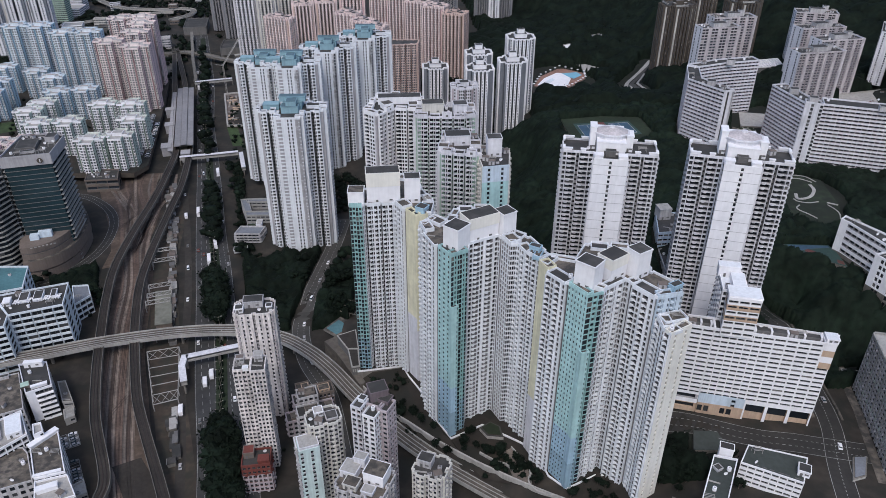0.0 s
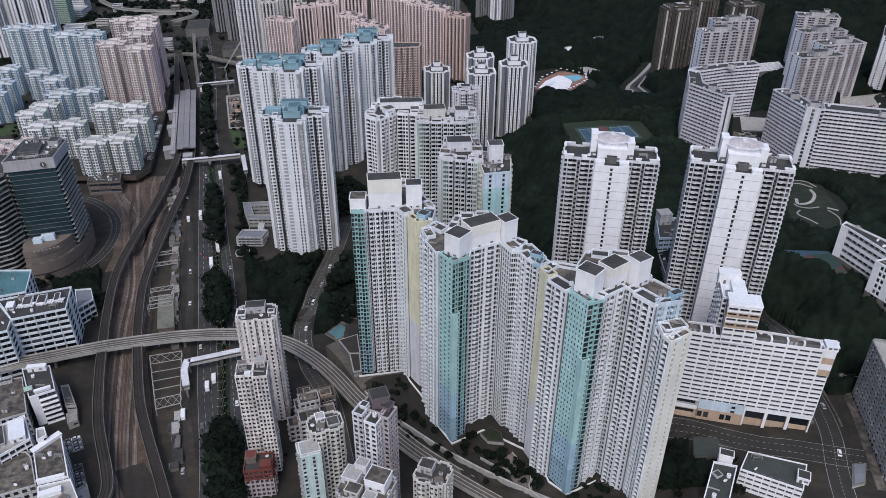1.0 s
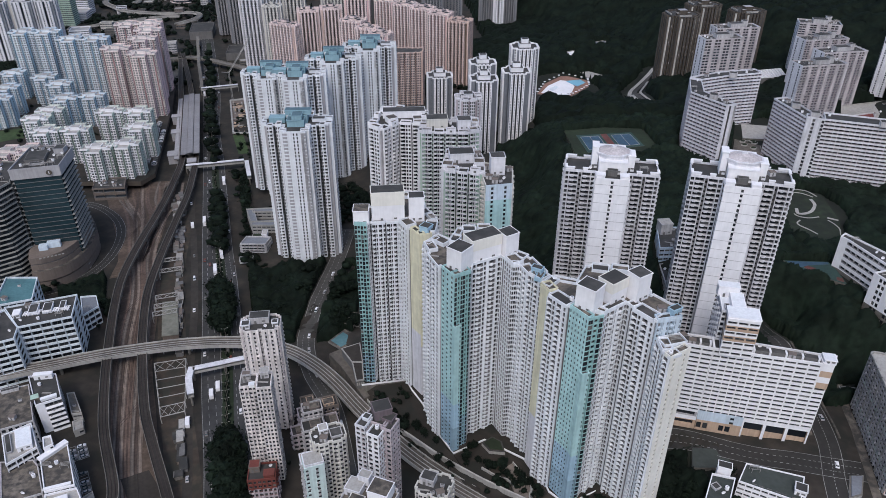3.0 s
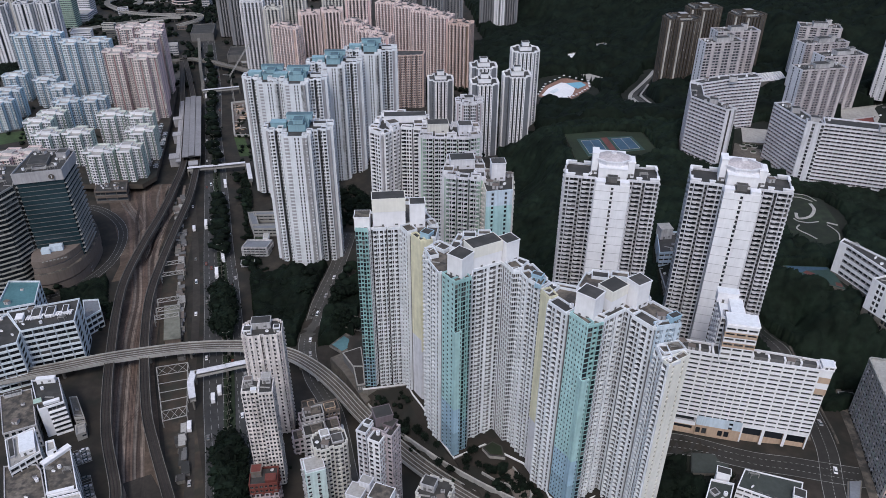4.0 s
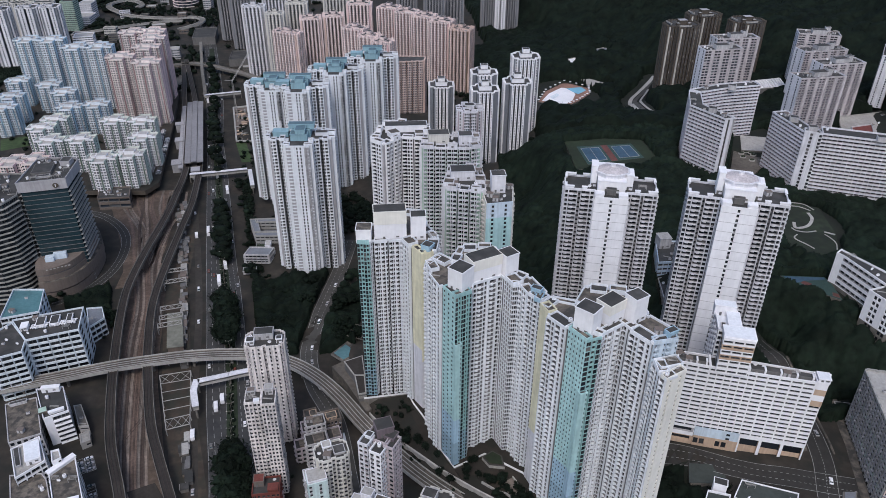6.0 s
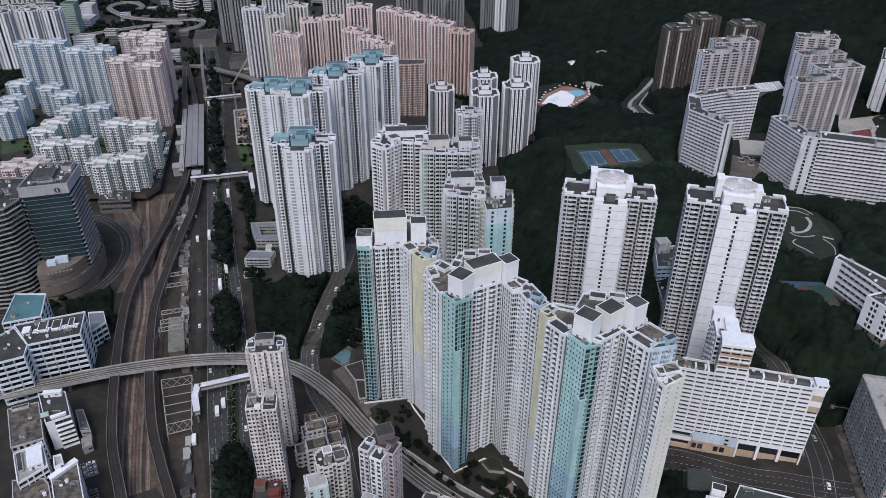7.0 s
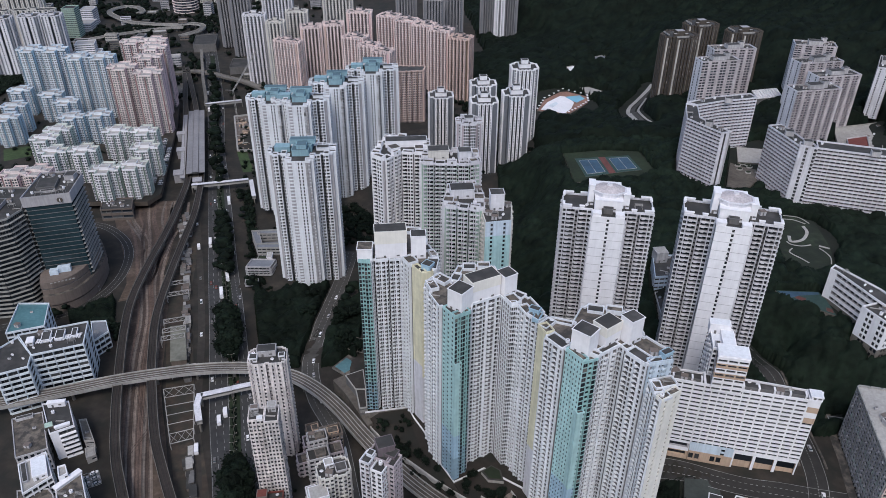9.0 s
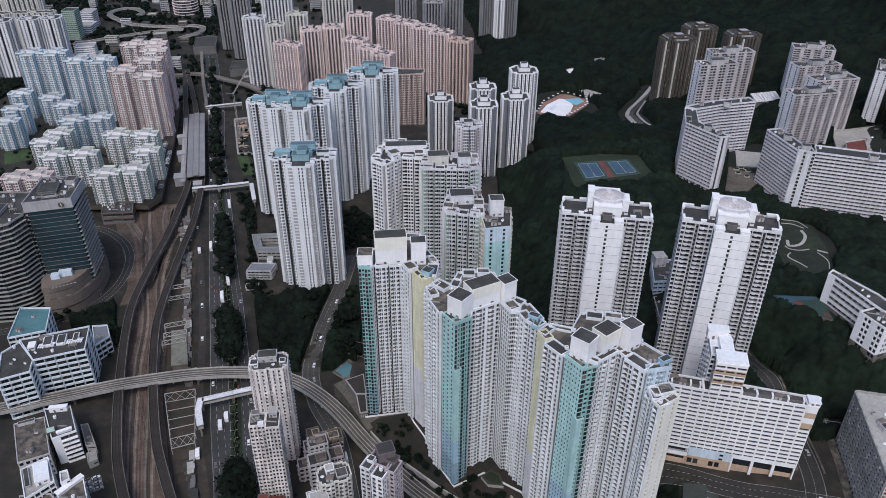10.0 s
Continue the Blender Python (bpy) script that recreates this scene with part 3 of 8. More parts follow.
    if coolers:
        pick = random.Random(len(panes) + int(abs(cx)))
        front = [q for q in panes if q[5] > -0.25]
        rows = pick.sample(front, min(coolers, len(front)))
        quads = []
        for x, y, z, w, h, ux, uy in rows:
            b = np.array(q_box(-0.45, 0.45, -0.35, 0.3, 0.1, 1.2 if w > 2.4 else 0.75), dtype=float)
            b[..., 0] += pick.uniform(-0.3, 0.3) * w
            b[..., 2] -= h * 0.5 + 0.2
            quads.append(np.stack([x + b[..., 0] * ux + b[..., 1] * uy, y + b[..., 0] * uy - b[..., 1] * ux, z + b[..., 2]], axis=-1))
        part("air_conditioner", quads_mesh("air_conditioner", np.concatenate(quads), [pick.randrange(3) for _ in range(5 * len(rows))], ["old_white", "grey", "mid_grey"]), thing, kind="stuff")
    if cy < 470 or clutter:
        spot = random.Random(int(cx * 7 + cy * 3))
        for poly, z0, z1, *_ in volumes:
            p = [(x - cx, y - cy) for x, y in poly]
            area = abs(sum(p[i - 1][0] * p[i][1] - p[i][0] * p[i - 1][1] for i in range(len(p)))) / 2
            if z1 >= 0.75 * max(v[2] for v in volumes):
                roof_clutter(thing, p, z1 - base, [(q[0] - cx, q[1] - cy, q[2], q[3]) for q in boxes], clutter if clutter is not None else min(7, int(area / 28)), spot)
    for bx, by, w, d, rot, z0, z1, mat, *cap in boxes:
        s = Shape()
        px, py = bx - cx, by - cy
        mid = z1 - base - (z1 - z0) * 0.45
        s.prism(rect(px, py, w, d, rot), z0 - base, mid if len(cap) > 1 else z1 - base - 0.5, mat)
        if len(cap) > 1:
            s.prism(rect(px, py, w + 0.3, d + 0.3, rot), mid, z1 - base - 0.5, cap[1], None, True)
        rim = rect(px, py, w + 0.5, d + 0.5, rot)
        s.prism(rim, z1 - base - 0.5, z1 - base, cap[1] if len(cap) > 1 else mat, None, True)
        s.face([(x, y, z1 - base + 0.03) for x, y in rect(px, py, w - 0.3, d - 0.3, rot)], cap[0] if cap else "roof")
        # a door and a vent on the south side
        c, q = math.cos(radians(rot)), math.sin(radians(rot))
        house = part("roof_house", s, thing)
        if z1 - z0 > 2.6 and cy < 480:
            for nm, u, hw, hh in (("door", -w * 0.2, 0.55, 2.0), ("vent", w * 0.22, 0.8, 0.8)):
                leaf = Shape()
                ox, oy = px + c * u + q * (d / 2 + 0.2), py + q * u - c * (d / 2 + 0.2)
                zb = z0 - base + (0.1 if hh > 1 else 1.4)
                leaf.box(ox, oy, hw * 2, 0.1, zb, zb + hh, "dark_grey", rot)
                part(nm, leaf, house)
    return thing


def stepped(plan, sides, out, back, wp, wr, d, mats=None, least=9.0):
    """Breaks the long sides of a plan into shafts that stand d forward (wp wide, bays 'out') and gaps between them (wr wide, bays 'back')."""
    pts, marks = [], {}
    n = len(plan)
    for i in range(n):
        a, b = Vector(plan[i]), Vector(plan[(i + 1) % n])
        length = (b - a).length
        if i in sides or length < least:
            if i in sides:
                marks[len(pts)] = sides[i]
            else:
                marks[len(pts)] = (back if length < 4 else out, mats)
            pts.append(tuple(a))
            continue
        t = (b - a) / length
        nrm = Vector((t.y, -t.x)) * d
        k = max(1, round((length - wr) / (wp + wr)))
        gap = wr
        w = (length - gap * (k + 1)) / k
        u = 0.0
        for q in range(k):
            marks[len(pts)] = (back, mats)
            pts.append(tuple(a + t * u))
            u += gap
            marks[len(pts)] = (".", mats)
            pts.append(tuple(a + t * u))
            marks[len(pts)] = (out, mats)
            pts.append(tuple(a + t * u + nrm))
            u += w
            marks[len(pts)] = (".", mats)
            pts.append(tuple(a + t * u + nrm))
            marks[len(pts)] = (back, mats)
            pts.append(tuple(a + t * u))
            if q < k - 1:
                pts.pop()
                marks.pop(len(pts))
    return pts, marks


def volume(plan, z0, z1, floors, out, back, wp, wr, d, width, mats, sides=None, least=9.0):
    """A volume with stepped sides."""
    pts, marks = stepped(plan, sides or {}, out, back, wp, wr, d, mats, least)
    return (pts, z0, z1, floors, out, width, mats, marks)


def C(*rows):
    """Wall colours from storey to storey: 'white' or (0, 'white', 'grey'), ..."""
    return [(0, r, r) if isinstance(r, str) else r for r in rows]


# mid grey reveals and slots: recess shade put into the colour
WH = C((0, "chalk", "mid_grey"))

# the three linked tower blocks in the middle
HERO = "linked white tower blocks"
AQ = C((0, "steel_blue", "steel_blue"), (6, "sky_blue", "sky_blue"), (12, "aqua", "aqua"))
TE = C((0, "steel_blue", "teal"), (8, "sea_green", "teal"))
YE = C((0, "white", "white"), (16, "yellow", "yellow"))
YP = C((0, "white", "white"), (13, "yellow", "yellow"))
CROWN = (1.2, 0.5, 0.9, 0, 1.5, 0.7, 0.3, 1.0)
L_PLAN = [(-47, 326), (-40.5, 325.5), (-39, 328), (-23, 330.5), (-18, 322), (-12.8, 314.6), (-6.5, 317), (-5, 330), (-12, 345), (-14, 360), (-33, 362), (-35, 346), (-49, 341)]
building("tower_block", "white forty-storey tower block with aqua balcony strip and yellow side", [
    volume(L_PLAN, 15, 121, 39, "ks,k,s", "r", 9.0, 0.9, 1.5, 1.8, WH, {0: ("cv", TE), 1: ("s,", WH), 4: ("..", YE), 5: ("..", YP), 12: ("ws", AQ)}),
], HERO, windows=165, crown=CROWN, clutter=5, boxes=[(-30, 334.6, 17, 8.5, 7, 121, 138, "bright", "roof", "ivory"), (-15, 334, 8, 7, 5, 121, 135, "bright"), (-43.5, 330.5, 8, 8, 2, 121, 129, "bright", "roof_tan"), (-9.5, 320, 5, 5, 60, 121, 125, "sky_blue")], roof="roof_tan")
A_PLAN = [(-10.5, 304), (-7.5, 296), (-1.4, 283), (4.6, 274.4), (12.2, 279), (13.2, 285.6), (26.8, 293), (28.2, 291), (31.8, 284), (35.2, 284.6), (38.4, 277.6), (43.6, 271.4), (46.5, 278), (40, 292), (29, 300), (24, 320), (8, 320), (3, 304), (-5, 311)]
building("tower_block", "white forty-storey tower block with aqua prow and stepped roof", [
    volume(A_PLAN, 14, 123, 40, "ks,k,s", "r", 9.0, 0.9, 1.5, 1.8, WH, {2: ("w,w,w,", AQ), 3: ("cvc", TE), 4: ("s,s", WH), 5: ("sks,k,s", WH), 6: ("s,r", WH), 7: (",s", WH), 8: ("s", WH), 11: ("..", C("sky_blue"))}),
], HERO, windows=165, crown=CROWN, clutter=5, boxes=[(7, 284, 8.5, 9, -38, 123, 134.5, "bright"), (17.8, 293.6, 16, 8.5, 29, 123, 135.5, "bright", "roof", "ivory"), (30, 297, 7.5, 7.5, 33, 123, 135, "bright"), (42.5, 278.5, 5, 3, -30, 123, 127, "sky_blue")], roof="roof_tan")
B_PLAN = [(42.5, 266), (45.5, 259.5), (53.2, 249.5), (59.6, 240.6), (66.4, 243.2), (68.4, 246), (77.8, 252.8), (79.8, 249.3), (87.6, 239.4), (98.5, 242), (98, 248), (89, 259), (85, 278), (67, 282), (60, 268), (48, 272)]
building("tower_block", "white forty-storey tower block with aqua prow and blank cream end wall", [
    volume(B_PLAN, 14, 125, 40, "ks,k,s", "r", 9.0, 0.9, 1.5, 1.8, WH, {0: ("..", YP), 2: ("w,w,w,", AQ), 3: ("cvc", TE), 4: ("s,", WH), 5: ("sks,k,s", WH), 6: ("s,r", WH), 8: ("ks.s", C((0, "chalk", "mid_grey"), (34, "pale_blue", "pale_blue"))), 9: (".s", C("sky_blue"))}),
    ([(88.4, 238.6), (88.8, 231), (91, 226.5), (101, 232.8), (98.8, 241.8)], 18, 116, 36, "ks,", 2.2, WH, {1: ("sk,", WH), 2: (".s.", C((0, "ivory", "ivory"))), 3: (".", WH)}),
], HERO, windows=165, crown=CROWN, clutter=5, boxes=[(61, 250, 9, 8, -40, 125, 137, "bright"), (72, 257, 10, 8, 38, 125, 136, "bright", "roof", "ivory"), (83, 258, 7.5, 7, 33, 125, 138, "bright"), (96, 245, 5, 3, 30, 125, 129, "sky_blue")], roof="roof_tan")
for x, y, rot, z0, z1, nm in ((5.9, 274.5, 31, 14, 96, "A"), (60.9, 240.6, 21, 14, 97, "B")):
    building("corner_shaft", "aqua corner shaft of a tower block with windows", [(rect(x, y, 3.8, 2.6, rot), z0, z1, 30, "..s", 1.4, AQ, {})], HERO, windows=20, parapet=0.5)

# two cross-shaped towers with white crowns on the slope behind
for x, y, rot, z0, z1 in ((91, 363, -9, 32, 138), (153.5, 343, -15, 35, 143.5)):
    pl = cross(x, y, rot, (25, 20, 25, 17.5), 8.8)
    c, s = math.cos(radians(rot)), math.sin(radians(rot))
    at = lambda u, v: (x + c * u - s * v, y + s * u + c * v)
    # grey and dark grey second colours paint shade into recesses and flank slots
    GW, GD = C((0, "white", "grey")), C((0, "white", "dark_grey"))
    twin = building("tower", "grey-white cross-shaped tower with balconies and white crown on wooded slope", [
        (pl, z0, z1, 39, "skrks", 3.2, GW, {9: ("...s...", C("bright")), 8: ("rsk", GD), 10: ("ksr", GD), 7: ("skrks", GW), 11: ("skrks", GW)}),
    ], "twin cross towers", windows=150, joints=9, coolers=260, clutter=3, boxes=[
        (*at(0, -3.5), 15, 11, rot, z1, z1 + 7, "bright", "bright"), (*at(-9.6, 1.5), 3.2, 8, rot, z1, z1 + 12.5, "bright", "bright"), (*at(9.8, 0.5), 3.6, 9, rot, z1, z1 + 9, "bright", "bright"),
        (*at(0, 9), 14, 8, rot, z1, z1 + 8, "bright", "bright"), (*at(-6.2, -14.6), 4.4, 4, rot, z1, z1 + 2.6, "bright", "bright"), (*at(6.2, -14.6), 4.4, 4, rot, z1, z1 + 2.6, "bright", "bright"),
        (*at(0, -10.5), 5, 3, rot, z1, z1 + 3.4, "dark_grey")]
        + [(*at(e * u, v), w, 0.9, rot, z1 + 1, z1 + 2.5, "bright", "bright") for e in (-1, 1) for u, v, w in ((22.3, -8.4, 4.6), (14.2, -8.4, 2.6), (21.8, 8.3, 5.4), (13, 8.3, 4))]
        + [(*at(e * 24.4, v), 0.9, 4, rot, z1 + 1, z1 + 2.3, "bright", "bright") for e in (-1, 1) for v in (-6, 6)])
    # eight-sided white lantern roof over the lift core
    ax, ay, az = twin.matrix_basis.translation
    for nm, zl, zh, r0, r1 in (("crown_drum", z1 + 7.0, z1 + 9.0, 9.6, 9.6), ("crown_eave", z1 + 9.0, z1 + 9.6, 10.4, 10.2), ("crown_roof", z1 + 9.6, z1 + 11.6, 9.2, 1.6), ("crown_cap", z1 + 11.6, z1 + 12.6, 1.5, 1.4)):
        sh = Shape()
        lo, hi = ([(at(r * math.cos(q), r * 0.8 * math.sin(q) + 1)[0] - ax, at(r * math.cos(q), r * 0.8 * math.sin(q) + 1)[1] - ay) for q in (math.pi / 8 + k * math.pi / 4 for k in range(8))] for r in (r0, r1))
        for k in range(8):
            j = (k + 1) % 8
            sh.face([(*lo[k], zl - az), (*lo[j], zl - az), (*hi[j], zh - az), (*hi[k], zh - az)], "rose_grey" if nm == "crown_roof" else "white")
        sh.face([(*q, zh - az) for q in hi], "white")
        part(nm, sh, twin)

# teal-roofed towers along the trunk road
# grey second colour paints some shade into balcony reveals and slots
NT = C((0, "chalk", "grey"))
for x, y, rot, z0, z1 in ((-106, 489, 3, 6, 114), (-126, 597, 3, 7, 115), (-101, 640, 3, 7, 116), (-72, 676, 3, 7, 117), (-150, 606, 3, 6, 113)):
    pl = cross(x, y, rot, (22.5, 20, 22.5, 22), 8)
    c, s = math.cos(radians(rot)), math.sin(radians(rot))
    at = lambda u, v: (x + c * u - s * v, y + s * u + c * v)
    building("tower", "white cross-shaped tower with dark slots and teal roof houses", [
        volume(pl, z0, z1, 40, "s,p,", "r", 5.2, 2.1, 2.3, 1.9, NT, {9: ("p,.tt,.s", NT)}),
    ], "teal-roofed towers", windows=45, boxes=[(*at(0, -7), 12, 8, rot, z1, z1 + 5.0, "roof_teal", "teal_slate"), (*at(-14, 0), 11, 7, rot, z1, z1 + 4.0, "roof_teal", "roof_teal"), (*at(1, 2), 13, 11, rot, z1, z1 + 6.0, "roof_teal", "teal_slate"), (*at(1, 1), 18, 6, rot, z1 + 5.4, z1 + 9.0, "roof_teal", "teal_slate"), (*at(1, -2.5), 7, 16, rot, z1 + 5.2, z1 + 8.2, "roof_teal", "teal_slate"), (*at(15, 1), 9, 5, rot, z1, z1 + 2.4, "chalk")], crown=(0.5, 1.4, 0, 0.8))

# stepped cream towers behind the linked blocks
CR = C((0, "bright", "grey"))
building("tower", "cream stepped tower with flat grey roof", [volume([(-53, 470), (-44, 463), (-33, 476), (-14, 474), (-14, 500), (-45, 505)], 10, 118, 38, "ksw", "r", 6.0, 1.2, 1.3, 2.0, CR)],
         "cream towers", windows=80, crown=(1.8, 0.5, 2.6, 1.0), boxes=[(-30, 491, 30, 9, 5, 118, 123, "bright", "roof"), (-38, 479, 7, 7, 30, 118, 122, "bright", "roof_tan"), (-20, 481, 6, 6, 5, 118, 121, "bright", "roof_tan")])
building("tower", "cream tower with stepped roof", [volume([(-17, 445), (16, 444), (22, 446), (20, 466), (-15, 466)], 14, 124, 38, "ksk", "r", 6.4, 1.2, 1.3, 1.9, C((0, "white", "sage")))],
         "cream towers", windows=80, crown=(1.8, 0.5, 2.6, 1.0), boxes=[(-6, 456, 14, 9, 5, 124, 131, "cream"), (12, 454, 9, 8, 5, 124, 131, "white")])
building("tower", "cream tower with aqua end wall", [
    volume([(-1, 369), (20.5, 365), (21, 384), (19, 396), (2, 396)], 22, 132, 39, "ksk", "r", 6.4, 1.2, 1.3, 1.9, C((0, "white", "sage"))),
    ([(20.6, 365), (22, 353), (36.6, 356), (38.5, 378), (21.1, 384)], 22, 130, 39, "kw", 3.1, C((0, "cream", "sage")), {1: (".s.", C((0, "aqua", "aqua"), (36, "pale_blue", "pale_blue")))})],
         "cream towers", windows=80, crown=(1.8, 0.5, 2.6, 1.0), boxes=[(9, 384, 14, 9, 5, 132, 138, "white"), (29, 372, 8, 7, 5, 130, 141, "white")])

# white slab block with a tan plinth on the right, and its stair tower
SL = C((0, "bright", "grey"))
building("slab_block", "long white slab block with banded windows and tan plinth", [
    ([(131, 275.5), (152, 270.5), (183.5, 263.5), (187.5, 270), (155, 279), (133, 284)], 41, 82, 15, "WWW", 4.4, SL, {2: ("..", C("white"))}),
    ([(110, 281), (130.8, 275.5), (132.8, 284), (112, 289)], 41, 82, 15, "WW", 4.4, SL, {}),
    ([(152.6, 270.6), (183.5, 263.7), (187.5, 270), (155, 279)], 29, 41, 1, "o", 10.3, C((0, "bright", "tan")), {1: (".s.", C("tan"))}),
    ([(131, 275.5), (152.4, 270.4), (154.8, 279), (133, 284)], 29, 35, 1, "ss.", 4.0, C((0, "tan", "tan")), {}),
    ([(131, 275.5), (152.4, 270.4), (154.8, 279), (133, 284)], 35, 41, 2, "....s.", 3.5, C((0, "pale_blue", "pale_blue")), {}),
    ([(110, 281), (130.8, 275.7), (132.8, 284), (112, 289)], 29, 41, 2, "gg", 10.5, C((0, "tan", "tan"), (1, "bright", "grey")), {}),
    ([(133, 274), (147.5, 271), (150, 281), (136, 284)], 80, 101, 7, "W", 4.8, C((0, "bright", "grey"), (3, "tan", "brown"), (4, "bright", "grey"), (5, "tan", "tan"), (6, "bright", "grey")), {}),
    ([(178.6, 264.4), (183.6, 263.2), (187.8, 270.2), (180, 272)], 68, 82.2, 4, ".", 4.8, C((0, "tan", "tan"), (1, "bright", "bright"), (2, "tan", "tan"), (3, "bright", "bright")), {}),
], windows=165, boxes=[(182.6, 267.3, 5.4, 5.4, -12, 82, 84.8, "bright", "chalk"), (141.7, 277.5, 14.4, 9.4, -12, 101, 102.6, "bright", "chalk")])
slab_roof = new("roof_frame")
tagged(slab_roof, "dark louvred roof screen with white posts on the slab block", "roof screen")
for (xa, ya), (xb, yb) in (((112, 282.5), (130, 277.8)), ((149.5, 273.2), (178, 266.8))):
    sc = Shape()
    sc.prism([(xa, ya), (xb, yb), (xb + 0.6, yb + 2.6), (xa + 0.6, ya + 2.6)], 82.02, 83.8, "dark_grey", "roof", True)
    part("louvre", sc, slab_roof)
    for k in range(5):
        x, y = xa + (xb - xa) * k / 4, ya + (yb - ya) * k / 4
        sc = Shape()
        sc.box(x, y + 1.2, 0.9, 3.0, 82.02, 84.2, "bright", -13)
        part("post", sc, slab_roof)
# grey slab at the right edge
building("slab_block", "weathered grey slab block with small windows and awnings", [
    volume([(220.3, 293), (207.4, 233), (225, 229.2), (238, 289.2)], 30, 66.5, 14, "sh", "s", 5.6, 0.9, 0.5, 2.8, C((0, "office_grey", "grey"), (3, "office_mint", "grey"), (4, "office_grey", "grey"), (8, "office_mint", "grey"), (9, "office_grey", "grey")), {1: ("wsw", C((0, "salmon", "grey")))})], windows=150, coolers=380, roof="light_concrete", boxes=[(222, 265, 4, 4, 12, 66.5, 69.5, "old_white"), (226, 243, 5, 4, 12, 66.5, 70, "old_white")])

# pastel estate over the depot
material("sky_wash", (0.49, 0.67, 0.79), **PAINT)
material("rose_wash", (0.80, 0.60, 0.605), **PAINT)
material("mint_wash", (0.56, 0.655, 0.585), **PAINT)


def pastel(x, y, z1, colour, second, rot=5, r=13.5, h=5.8, floors=11, n=8, z0=9):
    second = {"sky_blue": "sky_wash", "pink": "rose_wash", "sage": "mint_wash"}[second]
    tip = {"pale_blue": "ice", "pale_pink": "blush", "mint": "bright"}[colour]
    building("apartment_block", f"{colour.replace('_', ' ')} cross-shaped estate block with grid of windows", [
        (cross(x, y, rot, (r, r, r, r), h), z0, z1, floors, "ww", 2.9, C((0, colour, second)), {
            0: ("w.", C((0, second, second))), 8: ("s.s", C((0, second, second))), 10: ("s.s", C((0, second, second))), 9: ("wsrsw", C((0, tip, second))), 7: ("srww", C((0, tip, second))), 11: ("wwrs", C((0, tip, second)))})],
        "pastel estate blocks", windows=n, boxes=[(x, y, 9, 6, rot, z1, z1 + 3.2, tip, "light_concrete"), (x - 0.6 * r, y + 1, 4, 5, rot, z1, z1 + 2.2, tip, "light_concrete"), (x + 0.5 * r, y - 1, 5, 4, rot, z1, z1 + 1.8, tip, "light_concrete")], roof="light_concrete", parapet=1.5)


for x, y in ((-319, 612), (-297, 622), (-300, 664), (-316, 706), (-345, 706), (-358, 656), (-386, 652), (-410, 684), (-407, 707)):
    pastel(x, y, 39, "mint", "sage", floors=11)
for x, y in ((-401, 608), (-384, 613)):
    pastel(x, y, 36, "pale_pink", "pink", floors=10)
for x, y in ((-465, 815), (-436, 790), (-409, 744), (-383, 752), (-508, 828), (-488, 776), (-478, 740)):
    pastel(x, y, 39, "pale_blue", "sky_blue", floors=11)
for x, y in ((-499, 858), (-472, 859), (-430, 830), (-404, 832)):
    pastel(x, y, 79, "pale_blue", "sky_blue", floors=26, r=15.5, h=6.6, n=10)
for x, y, z in ((-388, 892, 80), (-362, 890, 82), (-366, 797, 78), (-348, 830, 80), (-330, 778, 78), (-352, 860, 82)):
    pastel(x, y, z, "pale_pink", "pink", floors=26, r=15.5, h=6.6, n=10)

# far towers
FAR = [  # x, y, turn, width, depth, z0, z1, colour, second
    (16, 905, -20, 25, 22, 6, 84, "salmon", "brown"), (-8, 930, -20, 25, 24, 4, 87, "pale_pink", "pink"), (-31, 952, -20, 25, 24, 4, 88, "pale_pink", "pink"),
    (-55, 975, -20, 25, 24, 4, 88, "pale_pink", "pink"), (-80, 998, -20, 25, 24, 4, 88, "pale_pink", "pink"), (-116, 912, -20, 26, 22, 4, 82, "pale_pink", "pink"),
    (-96, 884, -20, 22, 20, 4, 80, "pale_pink", "pink"), (-78, 862, -20, 22, 20, 4, 79, "pale_pink", "pink"), (-150, 958, 10, 24, 22, 3, 86, "pale_pink", "salmon"),
    (-178, 948, 10, 24, 22, 3, 85, "pale_pink", "salmon"), (-199, 902, -25, 34, 16, 3, 79, "pale_pink", "salmon"), (-120, 1000, 0, 30, 22, 3, 92, "pale_pink", "pink"),
    (-226, 960, 5, 20, 18, 3, 88, "cream", "grey"), (-256, 972, 5, 26, 18, 3, 94, "white", "grey"), (-205, 1000, 5, 26, 18, 3, 92, "cream", "grey"),
    (-310, 1104, 12, 28, 24, 3, 124, "grey", "dark_grey"), (-342, 1150, 12, 26, 22, 3, 122, "grey", "dark_grey"), (-20, 1040, 0, 26, 20, 4, 100, "grey", "dark_grey"), (8, 1075, 0, 24, 20, 6, 104, "grey", "dark_grey"),
    (62, 1165, 0, 20, 20, 12, 112, "grey", "dark_grey"), (80, 1160, 0, 12, 20, 12, 112, "bright", "white"), (97, 1168, 0, 20, 20, 12, 112, "grey", "dark_grey"),
    (-60, 1070, 0, 26, 20, 6, 104, "grey", "dark_grey"), (-160, 1080, 5, 40, 22, 3, 104, "cream", "grey"), (-250, 1090, 5, 40, 22, 3, 100, "white", "grey"),
]
